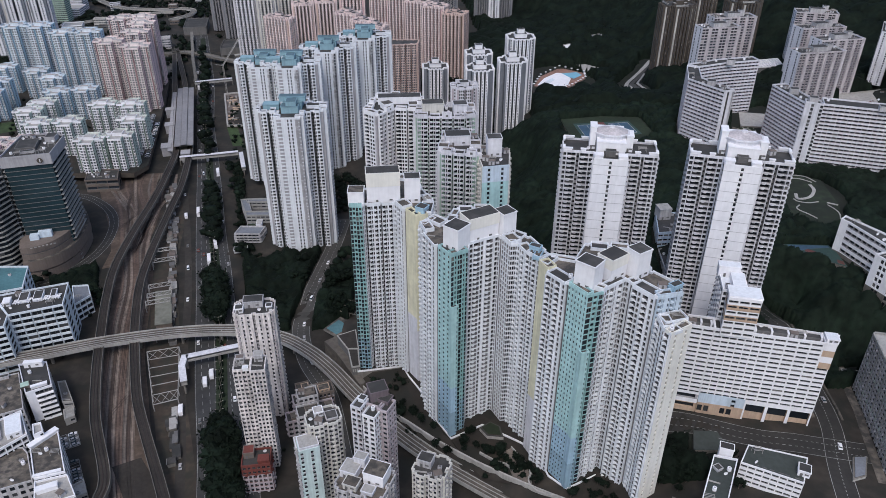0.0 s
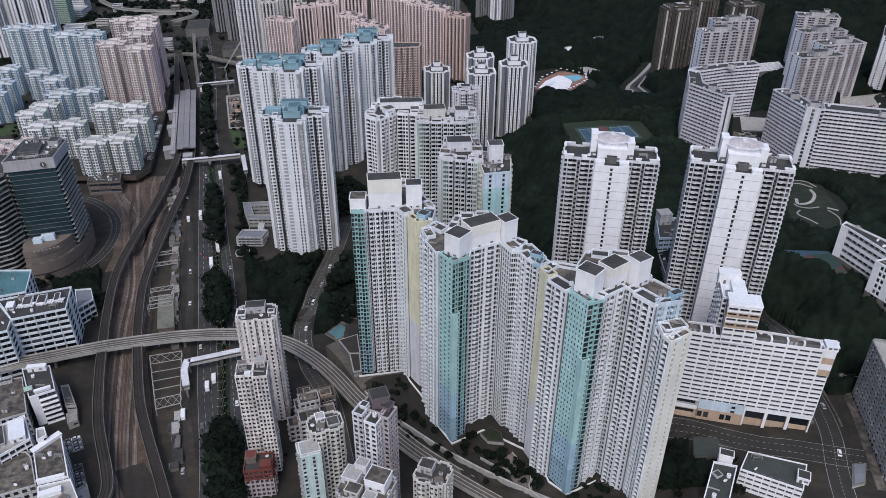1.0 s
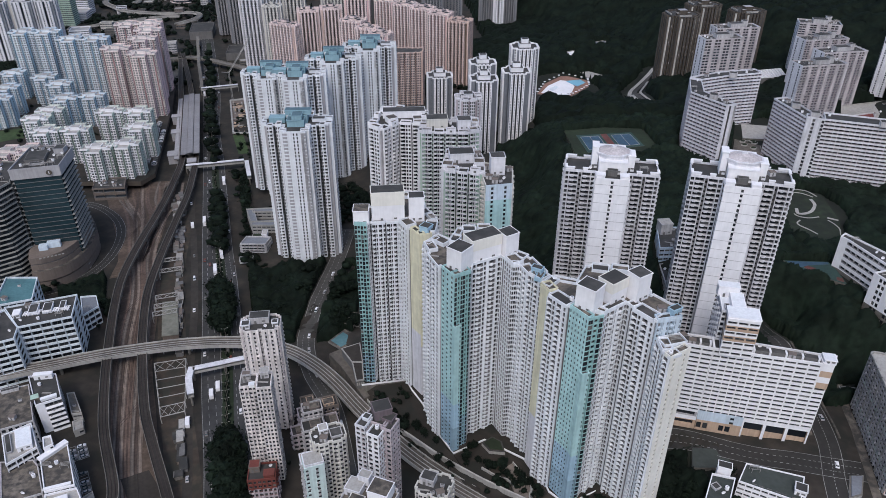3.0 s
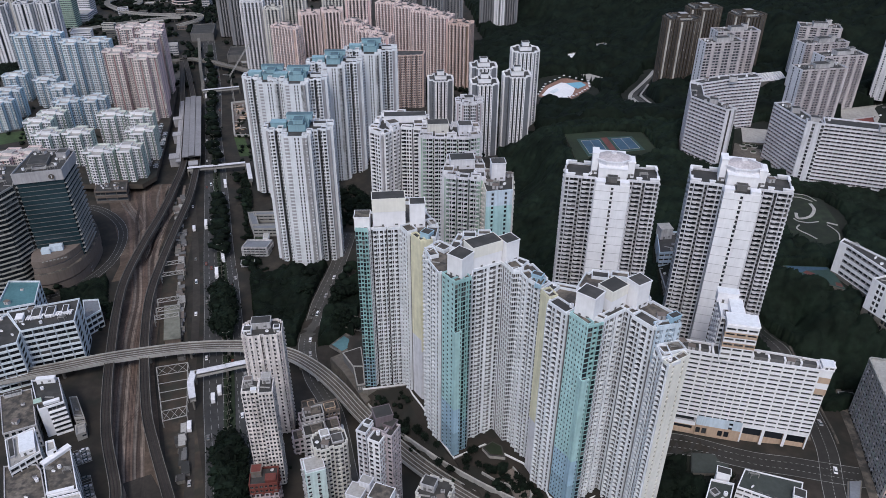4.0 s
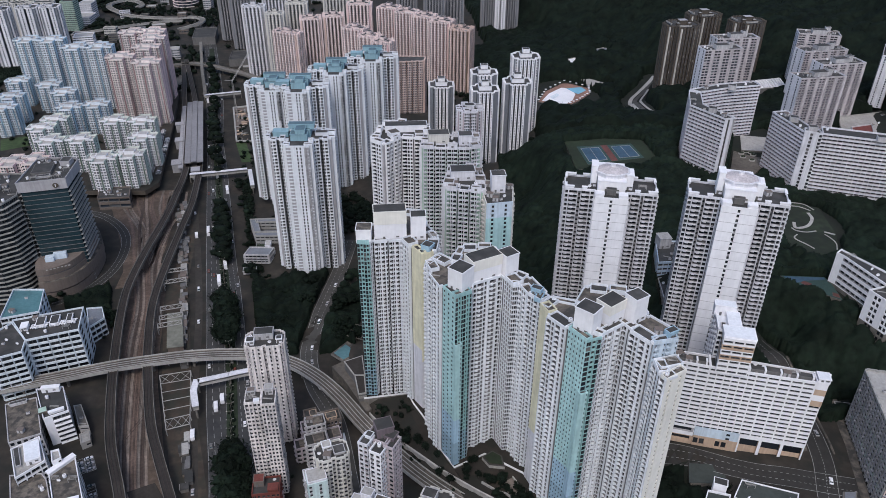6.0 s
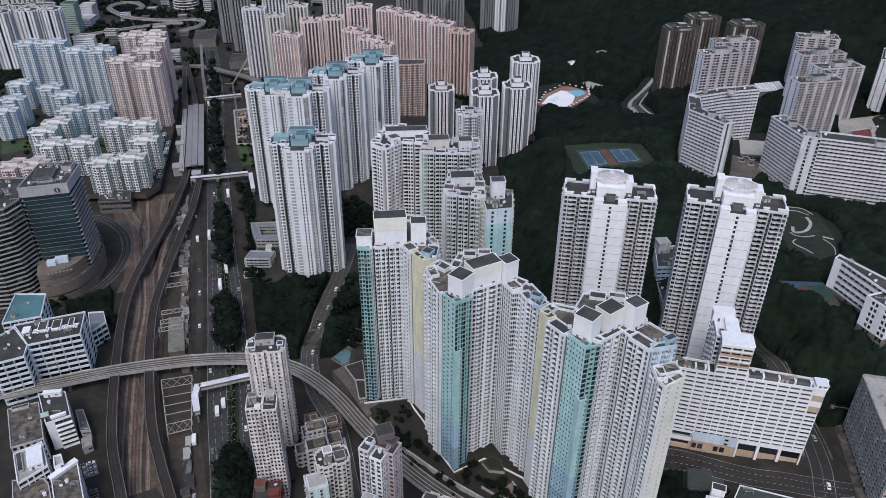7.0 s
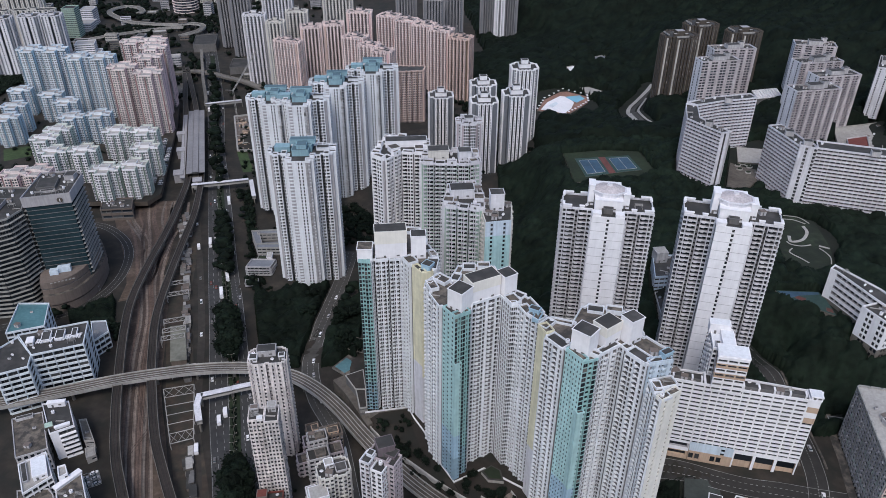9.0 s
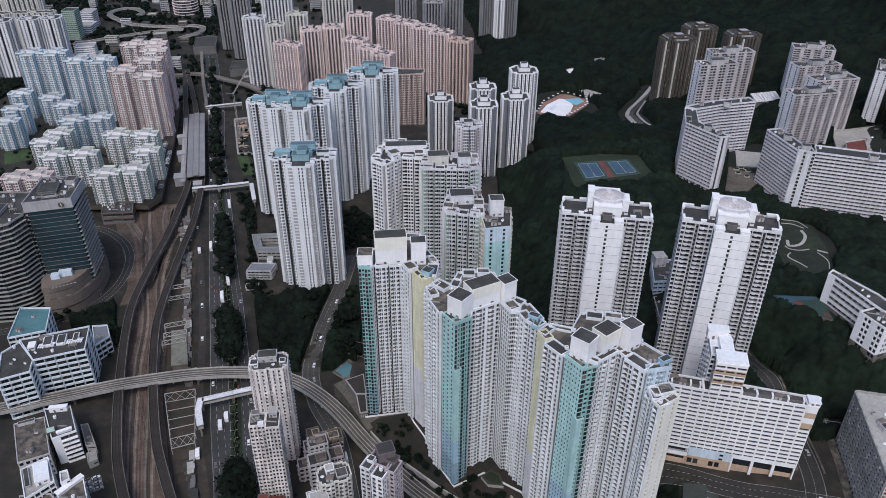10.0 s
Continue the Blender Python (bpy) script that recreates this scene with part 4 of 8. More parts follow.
for x, y, rot, w, d, z0, z1, a, b in FAR:
    building("far_tower", f"{a.replace('_', ' ')} residential tower in a dense row", [
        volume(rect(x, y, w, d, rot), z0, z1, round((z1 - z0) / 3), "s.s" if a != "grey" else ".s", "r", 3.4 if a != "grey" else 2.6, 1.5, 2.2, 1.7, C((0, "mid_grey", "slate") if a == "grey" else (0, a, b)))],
        "far residential towers", windows=8, boxes=[(x, y, w * 0.5, d * 0.5, rot, z1, z1 + 3, a), (x, y, w * 0.25, d * 0.3, rot, z1 + 3, z1 + 6, a), (x - w * 0.3, y - d * 0.25, w * 0.22, d * 0.25, rot, z1, z1 + 2.4, a), (x + w * 0.3, y - d * 0.2, w * 0.2, d * 0.3, rot, z1, z1 + 2, a)], roof="light_concrete", crown=(0.8, 0, 1.6) if a != "grey" and y < 960 else ())
building("far_tower", "salmon brick-coloured residential slab", [volume([(-66, 800), (-28, 806), (-26, 822), (-64, 822)], 6, 73, 24, "sws", "r", 5.0, 1.0, 1.3, 2.1, C((0, "salmon", "salmon")))], windows=30)
for x, y, r, z0, z1 in ((66, 672, 12, 15, 95), (80, 744, 13, 15, 98), (35, 664, 12, 13, 90), (36, 712, 12, 12, 91), (-7, 735, 12, 9, 70)):
    building("tower", "white slim tower with striped facade and roof tower", [
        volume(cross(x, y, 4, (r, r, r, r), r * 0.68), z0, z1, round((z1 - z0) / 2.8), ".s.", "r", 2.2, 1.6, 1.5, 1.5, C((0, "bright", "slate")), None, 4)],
        "striped white towers", windows=40, boxes=[(x, y, 12, 10, 4, z1, z1 + 4, "bright"), (x, y, 7, 6, 4, z1 + 4, z1 + 8, "bright")])
building("tower", "pale mauve-white tower with square windows", [volume(cross(19, 606, 4, (10.5, 10.5, 10.5, 10.5), 6.5), 16, 92, 27, "sws", "r", 4.4, 1.2, 1.2, 1.8, C((0, "white", "mauve")), None, 4)], windows=40, crown=(0.8, 1.6, 0.4), boxes=[(19, 606, 8, 7, 4, 92, 96, "white"), (15, 603, 4, 4, 4, 92, 95, "white")])

# hillside estate to the east
GAL = C((0, "white", "mauve"))
for plan, z0, z1 in (([(195.5, 560), (214, 530), (222.5, 532), (207, 563), (213, 590), (204.5, 595)], 62, 113), ([(214, 591.5), (238, 602), (271.5, 611), (269, 622), (235, 613), (206, 598)], 64, 113),
                     ([(258, 549), (266, 508), (276, 512), (270, 552)], 62, 112), ([(277, 502), (318, 488), (350, 478), (354, 492), (282, 516)], 64, 113),
                     ([(266, 507), (276.5, 501), (277.5, 510), (268, 513)], 62, 113)):
    wide = len(plan) != 4 or math.dist(plan[0], plan[1]) > 20
    building("slab_block", "grey-white gallery-access slab block with banded floors", [
        (plan, z0, z1, 17, "g" if wide else ".s", 3.6, GAL, {1: (".r", C((0, "white", "dark_grey")))} if plan[0][0] in (195.5, 258) else {})], "hillside slab blocks", windows=20, clutter=6, roof="roof", coolers=60,
        boxes=[((plan[0][0] + plan[2][0]) / 2, (plan[0][1] + plan[2][1]) / 2, 6, 5, -15, z1, z1 + 4, "old_white")])
for x, y, rot, w, d, z0, z1, a in ((268, 712.5, 11, 40, 16, 55, 117, "old_white"), (296, 754, 8, 46, 17, 56, 117, "old_white"), (326, 626, 11, 44, 17, 66, 118, "old_white"),
                                   (361, 663, 11, 44, 17, 67, 119, "old_white"), (380, 752, -14, 40, 18, 72, 122, "old_white"), (362, 703, 11, 46, 17, 70, 119.5, "old_white"), (423, 692, 60, 44, 12, 72, 121, "white"), (425, 640, 60, 44, 12, 72, 121, "white")):
    building("slab_block", "mauve-grey estate tower with banded balconies", [
        (rect(x, y, w, d, rot), z0, z1, 22, "vv.", 3.0, C((0, "rose_grey", "mauve")), {3: (".s.", C("white")), 1: (".s.", C("white"))})], "hillside estate towers", windows=20, clutter=8, boxes=[(x, y, 14, 8, rot, z1, z1 + 4, "old_white"), (x + 9, y + 2, 5, 5, rot, z1, z1 + 6, "old_white")])
for x, y in ((247, 779), (284, 826), (322, 797)):
    building("tower", "brown residential tower with pale ribs on wooded hill", [
        volume(cross(x, y, 10, (17, 17, 17, 17), 8), 46, 123, 28, "t,", "r", 2.4, 1.4, 2.2, 1.7, C((0, "umber", "cream")), None, 6)], "brown hillside towers", windows=30, crown=(1.2, 0, 2), boxes=[(x, y, 9, 8, 10, 123, 128, "umber", "grey"), (x - 5, y - 4, 4, 4, 10, 123, 125.4, "umber", "light_concrete"), (x + 6, y - 3, 4, 4, 10, 123, 125.4, "umber", "light_concrete"), (x, y - 14, 13, 1, 10, 124, 125.6, "light_concrete"), (x - 14, y, 1, 13, 10, 124, 125.4, "light_concrete")])

# schools
building("school", "pale low block with roof house between the cross towers", [([(139, 376), (156, 380), (158, 404), (141, 402)], 34, 50, 5, "W", 3.6, C((0, "old_white", "grey")), {}), ([(140, 404), (158, 406), (162, 432), (145, 432)], 38, 61, 7, "W", 3.6, C((0, "pale_blue", "grey")), {})], windows=16, category="school", boxes=[(148.5, 427, 8, 8, 8, 61, 69, "old_white", "light_concrete")])
building("school", "white low school with dark courtyard roof beside the trunk road", [([(-158.6, 516.5), (-139.6, 516.9), (-141, 524), (-161.2, 523.2)], 3, 12, 3, "W", 3.6, C((0, "office_grey", "grey")), {}), ([(-161.2, 523.2), (-155.6, 523.4), (-163.6, 545.3), (-169.9, 544.7)], 3, 12, 3, "W", 3.6, C((0, "office_grey", "grey")), {}), ([(-163.3, 539.6), (-144.2, 541), (-145.7, 547.1), (-165.5, 545.1)], 3, 12.2, 3, "W", 3.6, C((0, "office_grey", "grey")), {}), ([(-155.6, 523.4), (-141, 524), (-144.2, 541), (-162, 539.6)], 3, 4.6, 1, ".", 3.6, C("dark_grey"), {}), ([(-162, 490), (-142, 490), (-140, 502), (-160, 502)], 3, 10, 3, "b", 3.6, C((0, "old_white", "grey")), {})], windows=20, category="school", roof="slate", boxes=[(-152, 508, 9, 7, 5, 3, 8, "old_white", "grass"), (-146, 507, 4, 8, 5, 8, 12, "white", "light_concrete"), (-155, 478, 10, 6, 8, 2, 5, "old_white", "grass")])
building("stair_block", "white service block with stepped roof behind the slab", [(rect(141, 291, 11, 18, -12), 33, 99, 22, "Ks", 3.0, C((0, "bright", "grey")), {})], windows=10, roof="chalk", boxes=[(141, 298, 10, 5, -12, 99, 105, "bright", "chalk"), (142.5, 288, 6, 13, -12, 99, 102.4, "bright", "chalk"), (137, 286, 2, 4, -12, 99, 100.6, "old_white")])
building("school", "white five-storey school with open galleries", [([(238.5, 378), (241, 374), (250.5, 344), (256, 330), (265, 334), (258, 356), (243, 382)], 42, 65, 1, ".", 4.0, C("concrete"), {}), ([(238.5, 378), (241, 374), (250.5, 344), (256, 330), (265, 334), (258, 356), (243, 382)], 65, 86, 5, "g", 4.0, C((0, "bright", "grey")), {0: (".", C("bright")), 6: (".", C("bright"))})], windows=30, category="school")
building("school", "white school wing with small windows", [([(240.5, 341), (247, 325), (261, 330), (255, 346)], 50, 84, 9, ".ss", 3.6, C((0, "concrete", "concrete"), (4, "bright", "bright")), {})], windows=20, category="school")
school = building("school", "white primary school with planted dark roof", [
    ([(137, 231.9), (160.9, 220), (168.8, 234.7), (144.4, 242.7)], 25, 39.5, 5, "W", 3.4, C((0, "bright", "grey")), {})], windows=60, category="school", roof="court_dark", parapet=0.5, clutter=2, boxes=[(163, 226, 5, 5, -25, 39.5, 43, "bright")])
for k, (u, w) in enumerate(((0.12, 1.8), (0.24, 2.2), (0.36, 2.0), (0.55, 4.6), (0.8, 4.0))):
    sg = Shape()
    x, y = 137 + 23.9 * u, 231.9 - 11.9 * u
    sg.box(x - 0.12 - 148.8, y - 0.24 - 232.3, w, 0.12, 13.6, 15.0, "dark_grey", -26.5)
    part("sign_bar", sg, school)
building("school", "white school wing with framed dark roof court", [
    ([(106, 198), (115, 193.5), (134.6, 230.9), (124.7, 233.6)], 24, 42, 5, "W", 3.4, C((0, "bright", "grey")), {})], windows=30, category="school", roof="court_dark", boxes=[(131, 236, 6, 4, -20, 30, 46, "bright"), (124, 226, 3, 3, 26, 42, 43.5, "old_white")])
building("substation", "low dark flat-roofed service building behind the tower terrace", [([(101, 216), (108, 211), (114, 219), (106, 224)], 18, 25, 2, ".", 3, C("dark_grey"), {})], windows=2, category="service building")

# towers and walk-ups beside the trunk road
building("tower", "pinkish-white old residential tower with rusty air conditioners", [
    volume(rect(-97, 306, 19, 12, 8), 2, 72, 26, ".w.K.", "s", 6.4, 1.4, 1.0, 1.35, C((0, "stained_cream", "mauve")), None, 8)], windows=80, coolers=320, boxes=[(-98, 309, 10, 6, 8, 72, 76, "old_white"), (-104, 303, 4, 4, 8, 72, 75, "bright"), (-89, 305, 3, 3, 8, 72, 75, "bright")])
building("tower", "narrow white stepped tower with rooftop sheds", coolers=260, volumes=[
    (rect(-96, 270, 8, 9, 8), 2, 64, 23, "Kw", 2.5, C((0, "stained_cream", "mauve")), {}), (rect(-87.5, 268, 7, 11, 8), 2, 66, 24, "ww", 2.4, C((0, "stained_cream", "grey")), {})], windows=80, boxes=[(-88, 272, 4, 4, 8, 66, 70, "old_white", "light_concrete"), (-97.5, 273, 4, 3, 8, 64, 67, "old_white", "taupe"), (-93.5, 266.5, 2.4, 2, 8, 64, 66, "bright", "chalk")])
building("tower", "pale aqua and white tower with flat roof", [
    volume(rect(-52.5, 238, 14, 10, 20), 2, 61, 22, "Kw", "s", 4.2, 1.6, 0.9, 2.4, C((0, "cream", "grey")), None, 8), (rect(-58.5, 228.5, 9, 8, 20), 2, 54, 20, "w.", 2.3, C((0, "pale_aqua", "pale_aqua")), {}), (rect(-63, 233, 5, 7, 20), 2, 50, 18, "w", 2.3, C((0, "old_white", "grey")), {})], windows=80, coolers=260, boxes=[(-55, 240, 4, 4, 20, 61, 64, "bright", "light_concrete"), (-49, 238.5, 5, 5, 20, 61, 62.5, "old_white"), (-58.5, 228.5, 8.4, 7.4, 20, 54, 56.5, "white", "light_concrete"), (-63, 233, 4.4, 6.4, 20, 50, 51.5, "white", "light_concrete")])
building("tower", "mauve and white residential tower with three shafts", [
    (rect(-35, 233, 5, 7, -25), 3, 74, 25, "ws", 2.5, C((0, "white", "mauve")), {}), (rect(-29.3, 229.6, 6, 7, -25), 3, 72, 25, "ww", 2.5, C((0, "bright", "mauve")), {}),
    (rect(-23.4, 232.6, 5, 8, -25), 3, 73, 25, "sw", 2.5, C((0, "mauve", "mauve")), {}), (rect(-29, 236.6, 11.5, 8, -25), 3, 73, 25, "s", 2.5, C((0, "mauve", "mauve")), {})], windows=80, coolers=220, boxes=[(-27.6, 239, 8, 7, 20, 73, 78.5, "plum", "roof"), (-24, 236, 5, 5, -25, 73, 75, "plum", "roof"), (-33.8, 235, 3, 3, -25, 74, 76, "chalk")])
building("tower", "white residential tower with terraced penthouse", [volume(rect(-31, 206, 20, 16, -20), 2, 57, 20, "Kw", "s", 4.4, 1.6, 1.0, 2.4, C((0, "old_white", "grey")))], windows=40, coolers=200, roof="roof_tan", clutter=6, boxes=[(-26, 207, 9, 8, -20, 57, 63, "bright", "roof_tan"), (-37, 210, 7, 7, -20, 57, 61, "white", "light_concrete"), (-36, 203, 6, 5, -20, 57, 60, "cream", "roof_tan"), (-29, 200, 5, 4, -20, 57, 59, "white", "light_concrete"), (-33, 213, 5, 4, -20, 57, 64, "white", "light_concrete")])
building("tower", "cream residential tower beside the curved viaduct", [volume(rect(-3.5, 214, 13, 12, -20), 3, 56, 19, "Kw", "s", 4.0, 1.6, 1.0, 2.4, C((0, "cream", "grey")))], windows=40, coolers=160, boxes=[(-6, 216, 6, 5, -20, 56, 60, "old_white")])
building("shophouse", "old red-walled walk-up with rooftop huts", [(rect(-91, 253, 14, 11, 8), 1, 19, 6, "Kw", 2.8, C((0, "mauve", "red"), (4, "red", "red")), {})], windows=30, clutter=4, boxes=[(-95, 255, 5, 5, 8, 19, 23, "taupe", "red"), (-87, 251, 5, 4, 8, 19, 21.5, "red", "red")], category="shop house")
for x, y, w, d, z1, a in ((-66, 302, 13, 9, 20, "taupe"), (-72, 293, 11, 8, 25, "old_white"), (-62, 292, 8, 9, 17, "mauve"), (-70, 283, 12, 9, 22, "old_white"), (-60.5, 282, 6, 8, 15, "concrete"), (-78, 300, 8, 9, 14, "mauve"), (-78.5, 311.5, 8, 9, 12, "taupe"), (-81, 289, 6, 8, 11, "mauve")):
    building("shophouse", "old weathered walk-up with huts and sheds on its roof", [(rect(x, y, w - 0.3, d - 0.3, 20), 1, z1, round(z1 / 3.2), "Kw", 2.6, C((0, a, "mauve")), {})], "old walk-ups", windows=12, boxes=[(x + 1.5, y - 0.8, w * 0.45, d * 0.5, 20, z1, z1 + 2.6, "taupe" if a != "taupe" else "tan", "roof_tan")], category="shop house", coolers=20, clutter=5)

# offices and works on the west side
GREY_LEDGE = C((0, "office_grey", "curtain_wall"))
office = building("office_block", "dark glass office block with pale floor ledges and roof frame", [
    ([(-305, 460), (-275.7, 469), (-281, 500), (-288, 504), (-310, 500)], 0, 80, 22, "f", 3.6, GREY_LEDGE, {0: ("G", C((0, "dark_grey", "curtain_wall")))}),
    ([(-306, 458.6), (-274.6, 468), (-279.8, 501), (-287.6, 505.6), (-311, 501)], 80, 87, 1, ".", 3.6, C("grey"), {}),
    ([(-345, 432), (-322, 436), (-311, 445), (-307.5, 459), (-312, 470), (-318, 494), (-345, 494)], 0, 78, 21, "f", 3.6, GREY_LEDGE, {})],
    windows=60, clutter=16, boxes=[(-297, 482, 13, 16, 15, 87, 89.4, "dark_grey"), (-285, 494, 7, 8, 5, 87, 91, "grey"), (-330, 462, 12, 18, 5, 78, 81, "grey"), (-292, 471, 9, 3, 17, 87, 88.6, "old_white")], category="office building")
disc = Shape()
n = Vector((9, -29.3, 0)).normalized()
t = Vector((29.3, 9, 0)).normalized()
o = Vector((-281.5, 465.5, 83.6)) + n * 0.75 - Vector(office.matrix_basis.translation)
disc.face([tuple(o + (t * math.cos(a) + Vector((0, 0, 1)) * math.sin(a)) * 2.0) for a in (k * math.pi / 12 for k in range(24))], "umber")
disc.face([tuple(o + n * 0.05 + t * u + Vector((0, 0, v))) for u, v in ((-0.25, -1.2), (0.25, -1.2), (0.25, 1.2), (-0.25, 1.2))], "bright")
part("sign_disc", disc, office, "round dark sign with a pale bar")
drum = new("podium_drum")
tagged(drum, "curved taupe drum podium with terrace round the office block", "podium")
ring = smooth([Vector(p) for p in ((-312, 548), (-295, 527), (-284, 511), (-277.5, 497.6), (-274.3, 478), (-275, 463), (-280, 450), (-290, 441), (-300, 438))], 5)
for z0, z1, off, top in ((0, 6.5, 0.6, "taupe"), (6.5, 7.6, 1.6, "dark_grey"), (7.6, 16, 0.0, "roof_tan"), (16.02, 20, 2.6, "taupe"), (20, 21, 3.4, "dark_grey"), (21, 26, 2.8, "taupe")):
    sh = Shape()
    pts = [tuple(q[:2]) for q in offset_line(ring, off)]
    sh.prism(pts + [(-306, 452), (-312, 500), (-322, 548)], z0, z1, "dark_grey" if top == "dark_grey" else "taupe", top, True)
    part("tier", sh, drum)
for x, y, w, d, h in ((-296, 455, 6, 5, 3.5), (-290, 459, 9, 4, 4.5)):
    sh = Shape()
    sh.box(x, y, w, d, 26.02, 26 + h, "pale_blue", 17)
    part("terrace_kiosk", sh, drum, "pale blue terrace kiosk")
for k in range(7):
    sh = Shape()
    sh.box(-292 + 2.2 * k, 441 + 1.2 * k, 1.4, 0.5, 26.02, 26.6, "light_concrete", 28)
    part("planter", sh, drum)

factory = building("factory", "white concrete-framed factory with open window bays", [
    ([(-279.0, 370.9), (-260.1, 350.8), (-232.2, 362.1), (-239.4, 386.2)], 0, 33, 8, "b", 6.2, C((0, "ice", "slate")), {}),
    ([(-278.8, 369.9), (-284.8, 358.6), (-273.4, 332.9), (-257.8, 341.1), (-261.1, 352.1)], 0, 32, 8, "b", 6.2, C((0, "ice", "slate")), {})], windows=90, category="factory", clutter=4, boxes=[(-258.7, 368.5, 5, 9, 16, 33, 35.4, "bright", "roof"), (-250.7, 370.5, 5, 9, 16, 33, 35.4, "bright", "roof"), (-242.7, 373.5, 3, 8, 16, 33, 35, "bright", "roof"), (-266.7, 363.5, 4, 6, 16, 33, 36, "bright", "bright")])
for k in range(5):
    sh = Shape()
    x, y = -260.7 - factory.matrix_basis.translation.x + 5.4 * k, 363.5 - factory.matrix_basis.translation.y + 1.6 * k
    for e in (-1.6, 0, 1.6):
        sh.beam((x - 2, y + e, 34.6), (x + 2, y + e + 1, 34.6), 0.22, "bright")
        sh.beam((x + e, y - 2, 34.2), (x + e - 0.8, y + 2.4, 34.2), 0.22, "bright")
        sh.beam((x + e, y, 33), (x + e, y, 34.6), 0.2, "bright")
    part("pipe_rack", sh, factory, kind="stuff")
building("factory", "pale annexe with grey-green roof beside the factory", [([(-242.5, 389.8), (-236.3, 400.8), (-243.2, 413.4), (-253.6, 411.9)], 0, 13, 3, "v", 4.6, C((0, "ice", "grey")), {})], windows=12, roof="slate", category="factory", clutter=1)
building("factory", "white block with blue-green roof court", [([(-290.7, 376.1), (-268.9, 384.5), (-277.9, 410.3), (-299.2, 409.9)], 0, 30, 8, "v", 4.6, C((0, "ice", "grey")), {})], windows=20, roof="pool_teal", category="factory", clutter=2)
WORKS = "low industrial blocks"
building("office_block", "white five-storey works block with banded south front and dark flat roof", [
    ([(-242.3, 320.6), (-226.4, 296.5), (-215.1, 303.3), (-227.4, 323.3)], 0, 20.4, 6, "v", 4.2, C((0, "white", "grey")), {0: ("w", C((0, "white", "grey"))), 1: (".ff", C((0, "bright", "dark_grey")))})],
    WORKS, windows=24, category="office building", roof="roof", coolers=18, clutter=3, boxes=[(-233, 320.2, 10, 2.6, 10, 20.4, 24, "bright", "bright"), (-229.5, 302.5, 4.5, 4.5, 30, 20.4, 22.4, "roof_tan", "sage"), (-222, 303, 8, 1.6, 30, 20.4, 22.2, "bright", "bright")])
building("warehouse", "broad low warehouse with stained brown-grey roof", [
    ([(-258, 312.6), (-240.5, 282.7), (-225.6, 290.0), (-242.6, 319)], 0, 16, 4, "w", 4.0, C((0, "old_white", "grey")), {})],
    WORKS, windows=10, category="warehouse", roof="roof_tan", clutter=2, parapet=0.6, boxes=[(-250.5, 313.5, 9, 2.2, 25, 16, 18, "old_white")])
building("office_block", "white flat-roofed works office with pale stained roof", [
    ([(-232.5, 273.2), (-220.1, 253.6), (-210.2, 265.8), (-221.6, 282.7)], 0, 21, 6, "vs", 4.0, C((0, "bright", "grey")), {})],
    WORKS, windows=20, category="office building", roof="light_concrete", clutter=3, boxes=[(-219, 270.3, 7, 14, 30, 21, 24.4, "bright", "chalk"), (-226, 267.5, 2.4, 14, 32, 21, 22.6, "grey", "roof")])
building("office_block", "small white stair tower between the works", [
    ([(-208.3, 269.5), (-204.2, 261.9), (-200.8, 265.0), (-204.8, 271.1)], 0, 24, 7, ".s", 3.0, C("bright"), {})], WORKS, windows=4, category="office building", roof="light_concrete")
building("office_block", "white works block with stained brown roof beside the car park", [
    ([(-205.7, 258.9), (-193.4, 237.9), (-180.6, 242.4), (-196.4, 269.4)], 0, 20, 6, "vs", 3.6, C((0, "bright", "grey")), {})],
    WORKS, windows=24, category="office building", roof="roof_tan", coolers=16, clutter=4, boxes=[(-201.2, 263.9, 15, 3, 57, 20, 22, "bright", "bright"), (-188.5, 241, 12, 1.2, 20, 20, 21.8, "bright", "bright")])
building("warehouse", "brown-roofed works shed behind the white block", [
    ([(-228, 260.3), (-213.5, 233.5), (-196.8, 240.9), (-207.7, 258.3), (-212, 262)], 0, 16, 4, "w", 4.0, C((0, "old_white", "grey")), {})], WORKS, windows=8, category="warehouse", roof="roof_tan", clutter=3, parapet=0.6)
building("office_block", "white works block with open dark bays", [
    ([(-193, 237), (-186, 222), (-170, 229), (-179.5, 241.6)], 0, 19, 5, "bv", 3.6, C((0, "bright", "grey")), {})],
    WORKS, windows=16, category="office building", roof="light_concrete", clutter=4, boxes=[(-185, 233, 9, 3, 25, 19, 21.5, "bright", "bright")])
building("car_deck", "low grey annexe with parking deck beside the works block", [
    ([(-224.4, 322.1), (-213.8, 305), (-208.2, 305.7), (-220.2, 323.1)], 0, 6, 2, "W", 4.0, C((0, "light_concrete", "grey")), {})], WORKS, windows=6, category="annexe", roof="concrete", clutter=2)
building("car_deck", "small pale flat-roofed annexe at the works gate", [
    ([(-212.1, 300.9), (-208.1, 293.5), (-203.8, 296.6), (-207.7, 304.1)], 0, 4, 1, ".W", 4.0, C((0, "light_concrete", "grey")), {})], WORKS, windows=2, category="annexe", roof="light_concrete", clutter=1)
building("car_deck", "small pale flat-roofed gatehouse beside the car park", [
    ([(-183.6, 247.6), (-180.0, 240.4), (-174.4, 243.2), (-179.7, 251.9)], 0, 4, 1, ".W", 4.0, C((0, "light_concrete", "grey")), {})], WORKS, windows=2, category="annexe", roof="light_concrete", clutter=1)

